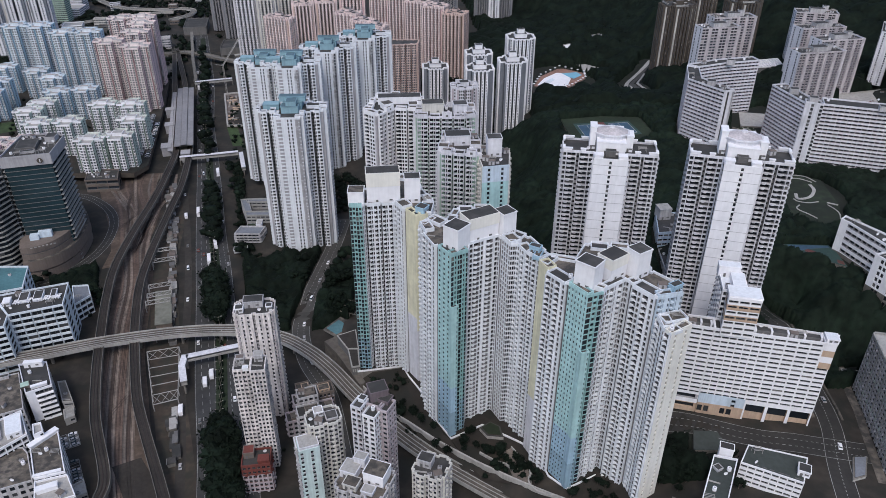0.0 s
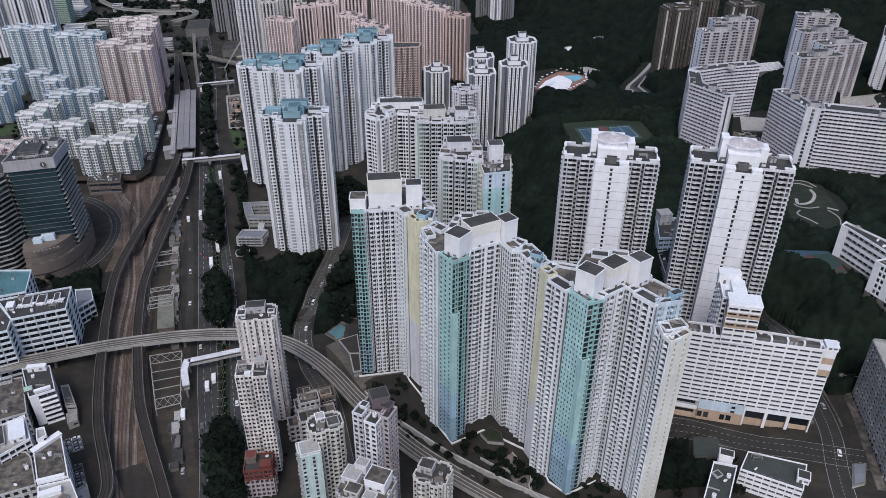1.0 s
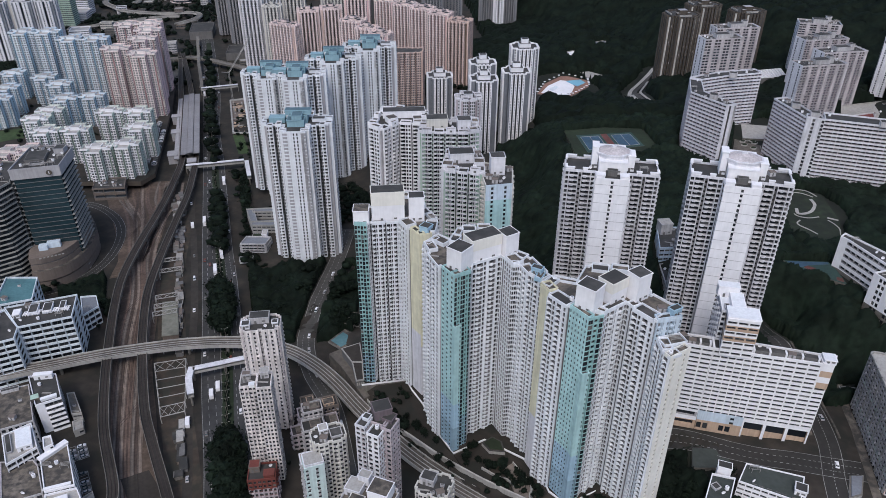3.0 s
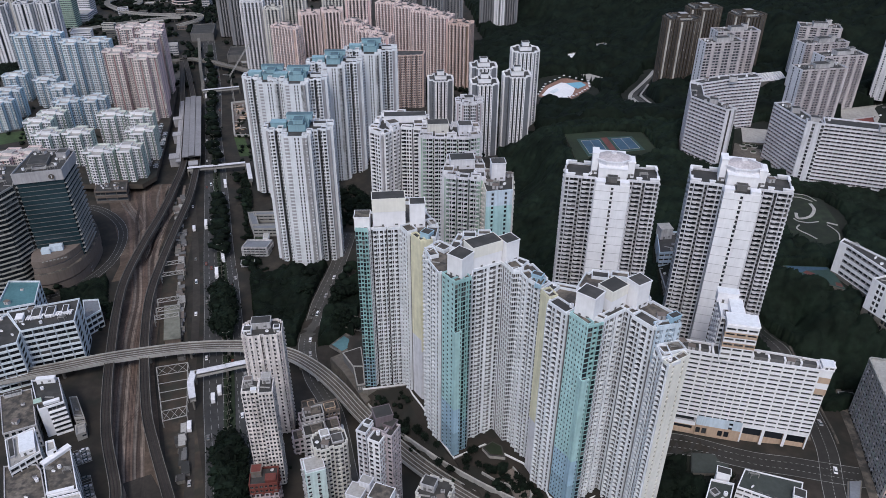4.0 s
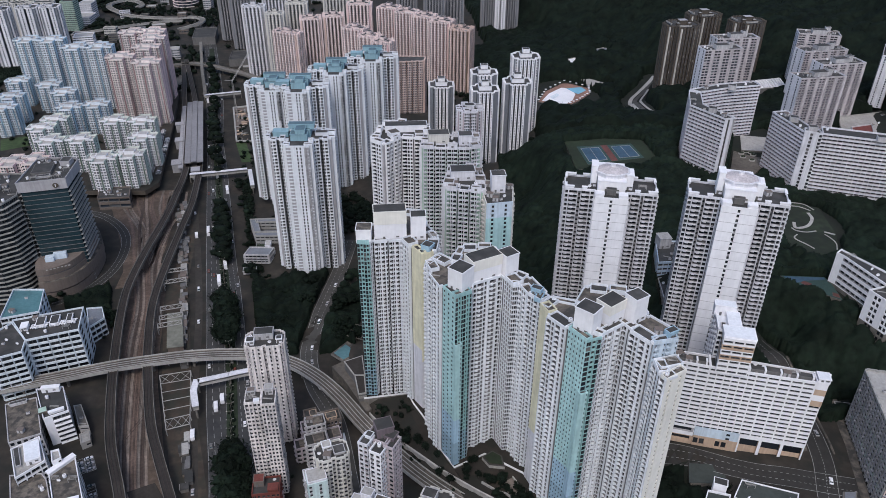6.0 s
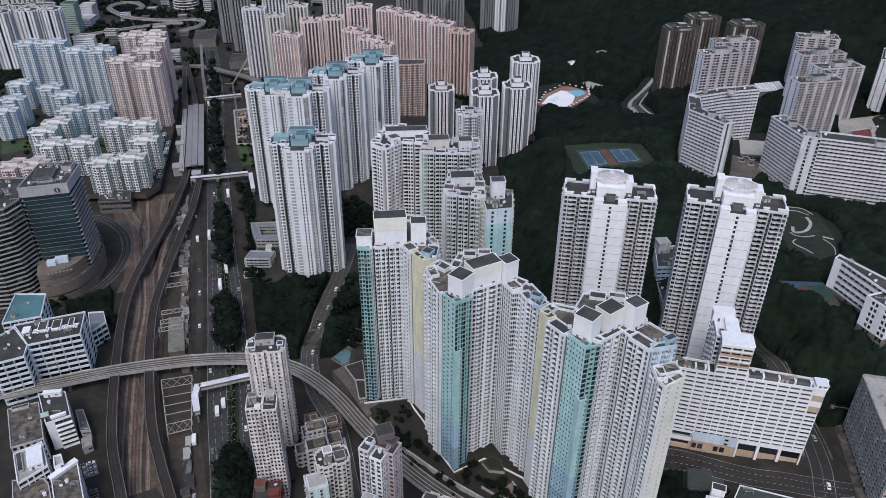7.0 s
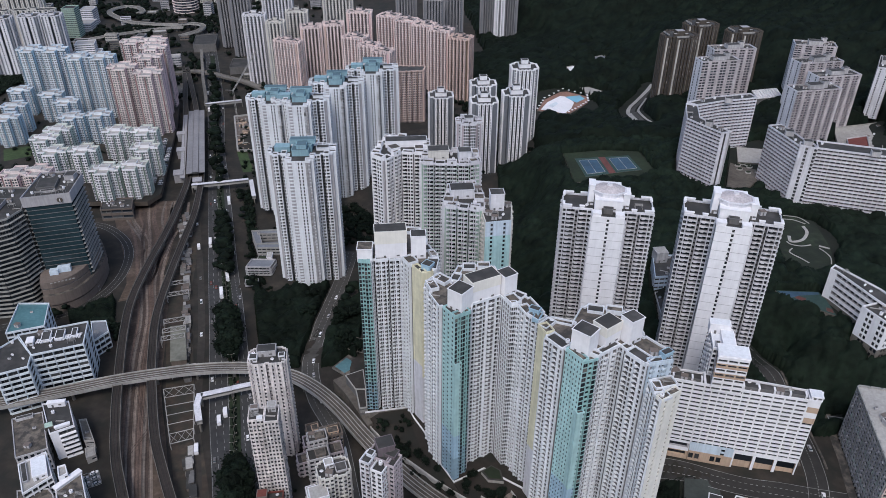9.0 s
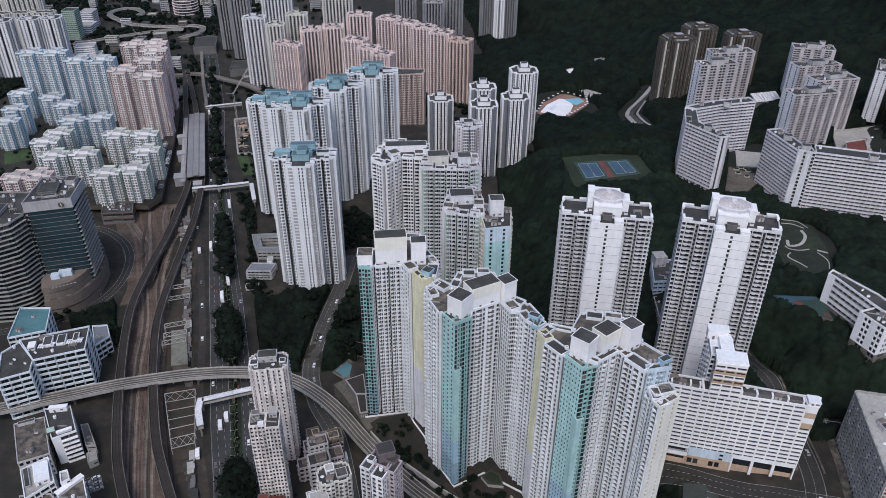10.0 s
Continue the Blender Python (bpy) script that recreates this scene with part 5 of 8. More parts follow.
building("portal_block", "low concrete plant block over the depot portal", [([(-318, 582), (-290, 585.5), (-297, 607), (-324, 604)], 0, 11, 2, "g", 9, C((0, "taupe", "dark_grey")), {})], windows=4, clutter=10, category="plant building")
# far quarter beyond the pastel estate
for x, y, w, d, rot, z1, a, b in ((-640, 998, 24, 20, 10, 80, "white", "slate"), (-612, 1002, 24, 20, 10, 80, "white", "slate"), (-574, 1006, 24, 20, 10, 82, "white", "slate"), (-546, 1012, 22, 20, 10, 82, "white", "slate"),
                                  (-680, 1012, 24, 20, 10, 80, "white", "slate"), (-700, 1120, 60, 14, 8, 60, "cream", "grey"), (-636, 1132, 60, 14, 8, 60, "cream", "grey"), (-720, 1260, 60, 16, 5, 60, "cream", "grey"), (-800, 1330, 50, 16, 5, 70, "cream", "grey")):
    building("far_tower", f"{a} far residential tower with dark vertical slots", [volume(rect(x, y, w, d, rot), 0, z1, round(z1 / 3), ".s.", "r", 5.2, 3.2, 2.2, 2.6, C((0, a, b)))], "far quarter towers", windows=6, boxes=[(x, y, 8, 6, rot, z1, z1 + 3, a), (x - 6, y - 4, 4, 4, rot, z1, z1 + 2, a)])
building("school", "white terraced low building in the far quarter", [(rect(-522, 1036, 38, 36, 15), 0, 22, 6, "W", 3.6, C((0, "bright", "grey")), {}), (rect(-526, 1046, 26, 22, 15), 22, 34, 4, "W", 3.6, C((0, "bright", "grey")), {})], windows=10, category="school", roof="light_concrete")
building("far_tower", "green-netted slim far tower", [(rect(-618, 1207, 20, 24, 5), 0, 46, 15, "W", 3.6, C((0, "sage", "teal")), {})], windows=6)
building("far_tower", "white stepped far building", [(rect(-626, 1283, 22, 28, 5), 0, 26, 8, "W", 3.6, C((0, "white", "grey")), {}), (rect(-620, 1248, 30, 36, 5), 0, 12, 4, "W", 3.6, C((0, "white", "grey")), {})], windows=6, roof="light_concrete")
for x, y, w, d, rot, h in ((-385, 1150, 34, 58, 12, 11), (-300, 1030, 26, 44, 8, 11)):
    building("podium_block", "dark low podium block beside the far highway", [(rect(x, y, w, d, rot), 0, h, 3, ".", 6, C("dark_grey"), {})], "far podium blocks", windows=1, category="podium")
building("far_tower", "round banded far building with pink ledges", [([(-490 + 22 * math.cos(q), 1385 + 22 * math.sin(q)) for q in (k * math.pi / 8 for k in range(16))], 0, 24, 5, "f", 8, C((0, "blush", "pink")), {})], windows=4, boxes=[(-490, 1385, 14, 14, 0, 24, 30, "blush")])
for x, y in ((-500, 1440), (-470, 1450), (-440, 1440), (-390, 1430), (-360, 1440)):
    building("far_tower", "grey-white slim far tower", [volume(rect(x, y, 20, 18, 0), 0, 105, 35, "K", "r", 4, 1.4, 1.2, 3.0, C((0, "cream", "grey")))], "far quarter towers", windows=4)
near_rng = random.Random(8)
for k in range(60):
    y = near_rng.uniform(905, 1480)
    x = -300 - 0.27 * (y - 900) + near_rng.uniform(-170, 190)
    off = x + 300 + 0.31 * (y - 892)
    if abs(off) > 34 and all(math.dist((x, y), f[:2]) > f[2] + 9 for f in FOOT) and not (y < 1040 and x < -330) and (y > 990 or x < -300):
        w, d, h = near_rng.uniform(9, 24), near_rng.uniform(9, 22), near_rng.choice([4, 5, 6, 8, 10, 14, 20])
        building("low_block", "low grey-white block beside the far trunk road", [(rect(x, y, w, d, near_rng.uniform(8, 24)), 0, h, max(1, round(h / 3.5)), "W", 4.0, C((0, near_rng.choice(["white", "old_white", "grey", "concrete", "taupe"]), "grey")), {})], "far low blocks", windows=1, category="low building", roof=near_rng.choice(["roof", "roof_tan", "light_concrete"]))
hut_rng = random.Random(3)
for k in range(46):
    x, y = hut_rng.uniform(-760, -420), hut_rng.uniform(1040, 1500)
    if all(math.dist((x, y), f[:2]) > f[2] + 10 for f in FOOT) and abs(x + 395 + 0.27 * (y - 1000)) > 40:
        w, d, h = hut_rng.uniform(10, 26), hut_rng.uniform(10, 22), hut_rng.uniform(5, 22)
        building("low_block", "low grey-white block in the far quarter", [(rect(x, y, w, d, hut_rng.uniform(0, 20)), 0, h, max(1, round(h / 3.5)), "W", 4.0, C((0, hut_rng.choice(["white", "old_white", "grey", "cream"]), "grey")), {})], "far low blocks", windows=2, category="low building")

# ---- roads, railway, viaducts ----
def road(name, label, pts, width, mat="asphalt", lanes=0, lift=0.12):
    s = Shape()
    line = smooth([Vector(p) for p in pts], 8)
    strip(s, line, -width / 2, width / 2, lift, mat, 0.0, ground_z)
    ob = tagged(new(name, s.mesh(name)), label, "road", kind="structure")
    if lanes:
        m = Shape()
        for k in range(1, lanes):
            d = -width / 2 + width * k / lanes
            sub = smooth([Vector(p) for p in pts], 24)
            for i in range(0, len(sub) - 1, 2):
                strip(m, sub[i:i + 2], d - 0.12, d + 0.12, lift + 0.05, "marking", 0.0, ground_z)
        for d in (-width / 2 + 0.4, width / 2 - 0.4):
            strip(m, line, d - 0.1, d + 0.1, lift + 0.05, "marking", 0.0, ground_z)
        part("road_marking", m, ob, kind="stuff")
    return ob


road("road", "wide dark asphalt carriageway of the trunk road", [(-95, 160), (-119, 258), (-143, 336), (-166, 417), (-191, 502), (-237, 664), (-267, 768), (-304, 892), (-370, 1100), (-450, 1350)], 12.5, "worn_asphalt", lanes=3)
road("road", "asphalt carriageway of the trunk road beyond the median", [(-72, 160), (-99, 258), (-112, 290), (-129, 346), (-161, 450), (-181, 511), (-228, 664), (-256, 752), (-294, 892), (-360, 1100), (-440, 1350)], 11, "worn_asphalt", lanes=3)
s = Shape()
strip(s, smooth([Vector(p) for p in ((-85, 160), (-109, 258), (-120.5, 290), (-134, 340), (-150, 396), (-166, 446), (-185, 508), (-232, 664), (-262, 760), (-299, 892), (-362, 1100))], 6), -3.3, 3.3, 0.45, "grass", 0.4, ground_z)
tagged(new("median", s.mesh("median")), "dark green planted median of the trunk road", "median", kind="structure")
road("road", "service road beside the railway", [(-113, 180), (-135, 262), (-157, 336), (-178, 417), (-204, 502), (-240, 610)], 5, "old_asphalt")
road("road", "slip road under the trees", [(-40, 230), (-52, 270), (-66, 318), (-84, 352), (-93, 385), (-90, 420), (-84, 470), (-80, 520)], 12, "pale_asphalt", lanes=3)
road("road", "street in front of the slab block", [(96, 278), (118, 272), (148, 260), (180, 251), (205, 246)], 13, lanes=3)
road("pavement", "worn concrete footway along the grey slab", [(221, 312), (217.2, 293), (213.2, 273), (208, 249.5), (203, 228)], 4.2, "roof_tan", lift=0.3)
road("road", "street beside the grey slab", [(182, 215), (188, 240), (195, 263), (197.5, 285), (198, 308), (194.5, 332), (186, 350), (175, 362), (160, 374)], 11, lanes=2)
road("road", "curved road in the woods", [(262, 902), (251, 881), (233, 858), (218, 830), (205, 775), (198, 744), (196, 711), (199, 683)], 4.5, "light_concrete", lift=1.6)
road("road", "second lane of the curved road in the woods", [(246, 862), (229, 826), (214, 772), (207, 742), (206, 712), (210, 690)], 2.4, "light_concrete", lift=1.6)
road("road", "dark carriageway of the curved road in the woods", [(254, 882), (240, 858), (223, 828), (209.5, 774), (202.5, 743), (201, 711), (204, 686)], 5, "pale_asphalt", lift=1.5)

road("road", "far grey highway curving past the estate", [(-352, 905), (-372, 965), (-420, 1060), (-470, 1150), (-520, 1230), (-560, 1300)], 14, "concrete", lanes=4)
road("road", "far grey slip road past low blocks", [(-262, 930), (-250, 1000), (-285, 1080), (-330, 1180), (-350, 1300)], 9, "concrete", lanes=2)
road("road", "far street between the towers", [(-255, 900), (-200, 870), (-140, 860), (-90, 845), (-20, 850)], 9, "old_asphalt", lanes=2)
# depot
s = Shape()
bed = smooth([Vector(p) for p in ((-150, 232, 0), (-164, 265, 0), (-182, 310, 0), (-200, 355, 0), (-214, 405, 0), (-228, 452, 0), (-240, 490, 0))], 6)
strip(s, bed, -13, 13, 0.06, "ballast", 0)
s.face([(x, y, 0.05) for x, y in ((-254, 455), (-228, 465), (-236, 520), (-246, 574), (-256, 625), (-322, 615), (-312, 592), (-295, 559), (-279, 529), (-266, 502), (-257, 480))], "ballast")
tagged(new("ballast_bed", s.mesh("ballast_bed")), "brown ballast bed of the depot tracks", "track bed", kind="structure")
TRACK_TONES = ("track_brown", "ballast_grey", "track_dark", "ballast_pale", "track_brown")
for k in range(9):
    track = new("railway_track")
    tagged(track, "rust-brown railway track on ballast", "railway track", "depot tracks")
    u = k / 8
    sway = 3.0 * math.sin(k * 2.1)
    lift = 0.1 + 0.02 * (k % 5)
    line = smooth([Vector(p) for p in ((-157 + 15 * u - 7, 236, lift), (-173 + 16 * u - 8, 275, lift), (-196 + 18 * u - 9 + 4, 330, lift), (-213 + 18 * u - 9 + 4, 385, lift),
                                       (-226 + 17 * u - 8.5 + 4, 435, lift), (-244 + 20 * u - 8, 490, lift), (-270 + 34 * u - 4 + sway, 545, lift), (-291 + 50 * u - 4 - sway, 585, lift), (-308 + 62 * u - 4, 620, lift))], 8)
    for e in (-0.72, 0.72):
        r = Shape()
        strip(r, line, e - 0.06, e + 0.06, 0.28, "rail", 0.2)
        part("rail", r, track)
    sl = Shape()
    strip(sl, line, -1.2, 1.2, 0.1, TRACK_TONES[k % 5], 0.05)
    part("sleeper_bed", sl, track)
for k in range(8):
    u = k / 7
    line = smooth([Vector(p) for p in ((-243 + 6 * u, 478, 0.16), (-252 + 12 * u, 505, 0.16), (-268 + 27 * u + 2.5 * math.sin(k * 1.7), 545, 0.16), (-297 + 46 * u, 585, 0.16), (-316 + 60 * u, 622, 0.16))], 8)
    track = new("railway_track")
    tagged(track, "rust-brown fan track leading under the estate", "railway track", "depot fan tracks")
    for nm, e0, e1, up, mt, th in (("sleeper_bed", -1.1, 1.1, 0.06, TRACK_TONES[(k * 2 + 1) % 5], 0.05), ("rail", -0.8, -0.66, 0.26, "rail", 0.2), ("rail", 0.66, 0.8, 0.26, "rail", 0.2)):
        r = Shape()
        strip(r, line, e0, e1, up, mt, th)
        part(nm, r, track)
# scissors crossovers between the tracks
for k in range(10):
    y = 300 + 27 * k
    x = -182 - (y - 310) * 0.36 - 4 if y < 470 else -240 - (y - 470) * 0.42
    sl = Shape()
    a0, a1 = Vector((x - 5, y, 0.3)), Vector((x + 3 + 2 * (k % 2), y + 34, 0.3))
    if k % 2:
        a0.x, a1.x = x + 5, x - 13
    strip(sl, [a0, a0.lerp(a1, 0.5), a1], -0.85, -0.7, 0.06, "rail", 0.1)
    strip(sl, [a0, a0.lerp(a1, 0.5), a1], 0.7, 0.85, 0.06, "rail", 0.1)
    tagged(new("crossover", sl.mesh("crossover")), "dark rusty crossover rails between depot tracks", "railway track", "track crossovers")
dk = Shape()
dk.prism([(-152.5, 235.9), (-133.3, 239.3), (-158.2, 270.2), (-171.1, 263.6)], -0.3, 0.42, "dark_deck", "dark_deck")
tagged(new("track_bridge", dk.mesh("track_bridge")), "dark concrete track slab at the end of the ballast", "track slab", kind="structure")


def viaduct(name, label, pts, width, mat, side, thick=1.6, wall=1.0, piers=24, category="viaduct", stripes=0):
    thing = new(name)
    tagged(thing, label, category)
    line = smooth([Vector(p) for p in pts], 8)
    d = Shape()
    strip(d, line, -width / 2, width / 2, 0, mat, thick)
    part("deck", d, thing)
    for e in (-1, 1):
        w = Shape()
        lo, hi = sorted((e * width / 2, e * (width / 2 + 0.3)))
        strip(w, line, lo, hi, wall, side, wall + thick)
        part("side_wall", w, thing)
    for k in range(stripes):
        w = Shape()
        o = -width / 2 + width * (k + 1) / (stripes + 1)
        strip(w, line, o - 0.18, o + 0.18, 0.3, "rail" if mat == "dark_deck" else side, 0.3)
        part("rail" if mat == "dark_deck" else "kerb", w, thing)
    run = 0
    for i in range(1, len(line) - 1):
        run += (line[i] - line[i - 1]).length
        if run > piers and line[i].z - ground_z(line[i].x, line[i].y) > 3:
            run = 0
            g = ground_z(line[i].x, line[i].y)
            c = Shape()
            c.prism([(line[i].x + 1.0 * math.cos(a), line[i].y + 1.0 * math.sin(a)) for a in (k * math.pi / 4 for k in range(8))], g - 1, line[i].z - thick - 0.9, "concrete")
            t = (line[i + 1] - line[i]).normalized()
            c.box(line[i].x, line[i].y, 2, width * 0.8, line[i].z - thick - 0.95, line[i].z - thick + 0.02, "concrete", math.degrees(math.atan2(t.y, t.x)))
            part("pier", c, thing)
    return thing


viaduct("railway_viaduct", "dark railway viaduct curving beside the depot", [(-165, 235, 8), (-168, 251, 8), (-188.6, 290, 8), (-203, 326, 8), (-214, 358, 8), (-229, 406, 8), (-239, 448, 8), (-244, 497, 8), (-247, 550, 8), (-252, 598, 8), (-260.5, 655, 8), (-275, 700, 8), (-300, 780, 8), (-330, 870, 8), (-375, 1010, 8)], 5.2, "dark_deck", "concrete", stripes=2)
viaduct("railway_viaduct", "dark railway viaduct beside the service road", [(-130, 230, 8), (-141.5, 251, 8), (-159, 282, 8), (-172.5, 308, 8), (-188, 347, 8), (-200, 381, 8), (-213, 427, 8), (-221, 480, 8), (-227, 534, 8), (-233, 587, 8), (-247.5, 657, 8), (-262, 705, 8), (-287, 780, 8), (-317, 868, 8), (-375, 1020, 8)], 5.2, "dark_deck", "concrete", stripes=2)
viaduct("road_viaduct", "pale concrete road viaduct curving between the towers", [(-340, 312, 9), (-274, 335, 9), (-243.8, 345.5, 9), (-212.8, 356.5, 9), (-179.3, 365, 9), (-161.8, 368, 9), (-143.8, 369.5, 9), (-122, 368.5, 9), (-99.7, 361.5, 9), (-81.3, 348.5, 9), (-65, 331.5, 9), (-48.5, 310, 9), (-28, 286, 9), (-5, 265, 8), (30, 240, 7), (70, 215, 7)], 8.6, "deck_brown", "light_concrete", stripes=3)
viaduct("road_viaduct", "far grey flyover across the trunk road", [(-470, 985, 8), (-388, 992, 8), (-352, 1000, 8), (-300, 972, 8), (-267, 949, 8), (-228, 905, 8), (-190, 850, 7)], 9, "concrete", "concrete")
for plan, lab in (([(-137.5, 349, 7), (-125, 353.5, 7), (-110, 358, 7)], "white"), ([(-155, 342.5, 7), (-137, 349, 7)], "white"), ([(-149.5, 320, 7), (-155, 334, 7), (-156, 344, 7)], "white"), ([(-252, 640, 7), (-220, 648, 7), (-199, 654, 7)], "white"), ([(-185, 617, 7), (-196, 652, 7)], "white"), ([(-304, 867, 7), (-262, 882, 7)], "white"), ([(-379, 1104, 7), (-352, 1018, 7), (-334, 960, 7), (-308, 884, 7), (-304, 868, 7)], "grey")):
    thing = new("footbridge")
    tagged(thing, "white covered footbridge over the trunk road", "footbridge")
    line = [Vector(p) for p in plan]
    for nm, a, b, z, th, mt in (("roof", -2.0, 2.0, 2.6, 0.35, "white" if lab == "white" else "concrete"), ("deck", -1.7, 1.7, -0.4, 0.5, "light_concrete"), ("rail", -1.75, -1.6, 0.9, 1.3, "light_concrete"), ("rail", 1.6, 1.75, 0.9, 1.3, "light_concrete")):
        s = Shape()
        strip(s, line, a, b, z, mt, th)
        part(nm, s, thing)
    for p in (line[0], line[-1]):
        s = Shape()
        s.box(p.x, p.y, 1, 1, -0.5, p.z - 0.8, "concrete")
        part("pier", s, thing)

viaduct("road_viaduct", "far grey flyover loop beyond the estate", [(-560, 1330, 8), (-557, 1345, 8), (-575, 1372, 8), (-602, 1380, 8), (-616, 1358, 8), (-611, 1330, 8), (-585, 1300, 8), (-552, 1270, 8), (-510, 1257, 8), (-470, 1254, 8), (-442, 1262, 8), (-420, 1250, 8), (-416, 1220, 8), (-440, 1190, 6)], 9, "concrete", "light_concrete", piers=40)
viaduct("road_viaduct", "far grey flyover ramp under the loop", [(-600, 1150, 5), (-563, 1177, 7), (-534, 1199, 7), (-499, 1224, 7), (-473, 1236, 7), (-450, 1240, 7)], 7, "concrete", "light_concrete", piers=40)
# station with a long grey roof
st = new("station")
tagged(st, "elevated railway station with long grey ridged roof", "station")
sl = [Vector((-253.5, 660, 0)), Vector((-304.5, 834, 0))]
for a, b, z, th, mt, nm in ((-9, -3.2, 12.6, 0.5, "mid_grey", "roof"), (-2.8, 2.8, 13.6, 0.6, "mid_grey", "roof"), (3.2, 9, 12.6, 0.5, "mid_grey", "roof"), (-8, 8, 11.9, 5, "dark_grey", "hall"), (-3, 3, 7.5, 7, "concrete", "base"), (-16, -11, 8.5, 1.2, "grey", "side_roof")):
    s = Shape()
    strip(s, sl, a, b, z, mt, th)
    part(nm, s, st)

for x, y, w, d in ((-268, 668, 9, 12), (-284, 726, 8, 10), (-298, 772, 9, 8), (-244, 652, 8, 9)):
    s = Shape()
    s.box(x - 6, y, w, d, 0, 9, "grey", 16, "light_concrete")
    s.box(x - 6, y, w + 1, d + 1, 9, 9.5, "grey", 16)
    part("annexe", s, st)
# podium of the pastel estate over the depot
pod = Shape()
# umber sides paint in the shade of the open underside of the deck
pod.prism([(-470, 600), (-283, 604), (-276, 622), (-318, 800), (-340, 880), (-540, 880), (-600, 700)], 4.5, 8.9, "umber", "paving", True)
tagged(new("podium", pod.mesh("podium")), "concrete podium deck over the railway depot", "podium", kind="structure")
# terraces on which the linked blocks stand

ter = [(-48.5, 324), (-22.5, 329), (-18.5, 320), (-13.5, 311.5), (-5, 296), (-3.5, 287), (5.5, 271.6), (22.4, 281.4), (29, 277), (42, 268.5), (50, 259), (53, 247), (61, 239), (80.5, 249.6), (84, 240), (90.5, 224.8), (103, 232.5),
       (100, 250), (90, 285), (45, 300), (30, 325), (0, 335), (-10, 365), (-50, 365)]
tr = Shape()
tr.prism(ter, -1, 13.6, "concrete", "paving")
terrace = tagged(new("terrace", tr.mesh("terrace")), "concrete terrace under the linked tower blocks", "terrace", kind="structure")
cop = Shape()
strip(cop, [Vector((*p, 13.6)) for p in ter[:17]], -0.35, 0.3, 0.5, "bright", 0.9)
part("coping", cop, terrace)
gar = Shape()
for pts in ([(-46, 312), (-26, 290), (-2, 266), (20, 250), (45, 240), (52, 246), (49, 258), (41, 267), (29, 276), (22, 280), (6, 271), (-5, 287), (-14, 311), (-19, 319), (-23, 327), (-46, 323)],):
    gar.face([(x, y, ground_z(x, y) + 0.5) for x, y in pts], "garden_earth")
tagged(new("garden", gar.mesh("garden")), "dark planted earth slope below the tower terrace", "garden", kind="structure")
wall = Shape()
strip(wall, smooth([Vector(p) for p in ((-62, 345), (-50, 326), (-38, 308), (-18, 287), (8, 264), (36, 245), (70, 226))], 6), -0.3, 0.3, 2.2, "light_concrete", 3.5, ground_z)
for pts in (((20, 262), (28, 256), (33, 254), (36, 250)), ((46, 250), (43, 244), (46, 238), (54, 234))):
    lw = Shape()
    strip(lw, smooth([Vector(p) for p in pts], 5), -0.3, 0.3, 2.0, "light_concrete", 1.6, ground_z)
    tagged(new("garden_wall", lw.mesh("garden_wall")), "low pale curved garden wall in dark garden", "wall", kind="structure")
ramp = Shape()
ramp.prism([(36.1, 245.1), (43.9, 242.4), (43.8, 252.1), (36.1, 265.2), (31.9, 262.2)], 11, 13.5, "concrete", "ballast_grey")
ramp_ob = tagged(new("ramp", ramp.mesh("ramp")), "worn grey paved ramp in the dark garden", "ramp", kind="structure")
rw = Shape()
strip(rw, [Vector((36.4, 265.4, 13)), Vector((44.2, 252.3, 13)), Vector((44.3, 242.4, 13))], -0.25, 0.25, 1.6, "light_concrete", 1.4)
part("parapet", rw, ramp_ob)
plant_deck = new("planter_terrace")
tagged(plant_deck, "dark planted terrace and pale wall between the tower blocks", "planter")
deck_plan = [(24.4, 272.2), (32.8, 271.2), (31.6, 279.0), (26.4, 282.6), (20.6, 278.0)]
for nm, e, z0, z1, mt, tp in (("wall", 0.0, 11.5, 15.0, "light_concrete", "roof"), ("planting_bed", 1.0, 15.0, 15.5, "earth", "grass")):
    sh = Shape()
    sh.prism(inset(deck_plan, e), z0, z1, mt, tp, True)
    part(nm, sh, plant_deck)
tagged(new("retaining_wall", wall.mesh("retaining_wall")), "pale concrete retaining wall between gardens and viaduct", "wall", kind="structure")


# games courts, pool, park
def court(name, label, pts, z, mat, lines=True):
    s = Shape()
    s.prism(pts, z - (1.5 if z < 20 else 14), z, "concrete", mat)
    ob = tagged(new(name, s.mesh(name)), label, "sports court", kind="structure")
    PLANS.append(pts)
    if lines:
        at = lambda u, v: Vector(pts[0]) * (1 - u) * (1 - v) + Vector(pts[1]) * u * (1 - v) + Vector(pts[2]) * u * v + Vector(pts[3]) * (1 - u) * v
        inner = Shape()
        inner.face([(*at(u, v), z + 0.05) for u, v in ((0.12, 0.12), (0.88, 0.12), (0.88, 0.88), (0.12, 0.88))], "court_blue")
        part("playing_field", inner, ob)
        m = Shape()
        for a, b in (((0.12, 0.12), (0.88, 0.12)), ((0.88, 0.12), (0.88, 0.88)), ((0.88, 0.88), (0.12, 0.88)), ((0.12, 0.88), (0.12, 0.12)), ((0.5, 0.12), (0.5, 0.88))):
            m.beam((*at(*a), z + 0.08), (*at(*b), z + 0.08), 0.15, "marking")
        part("court_marking", m, ob)
    return ob


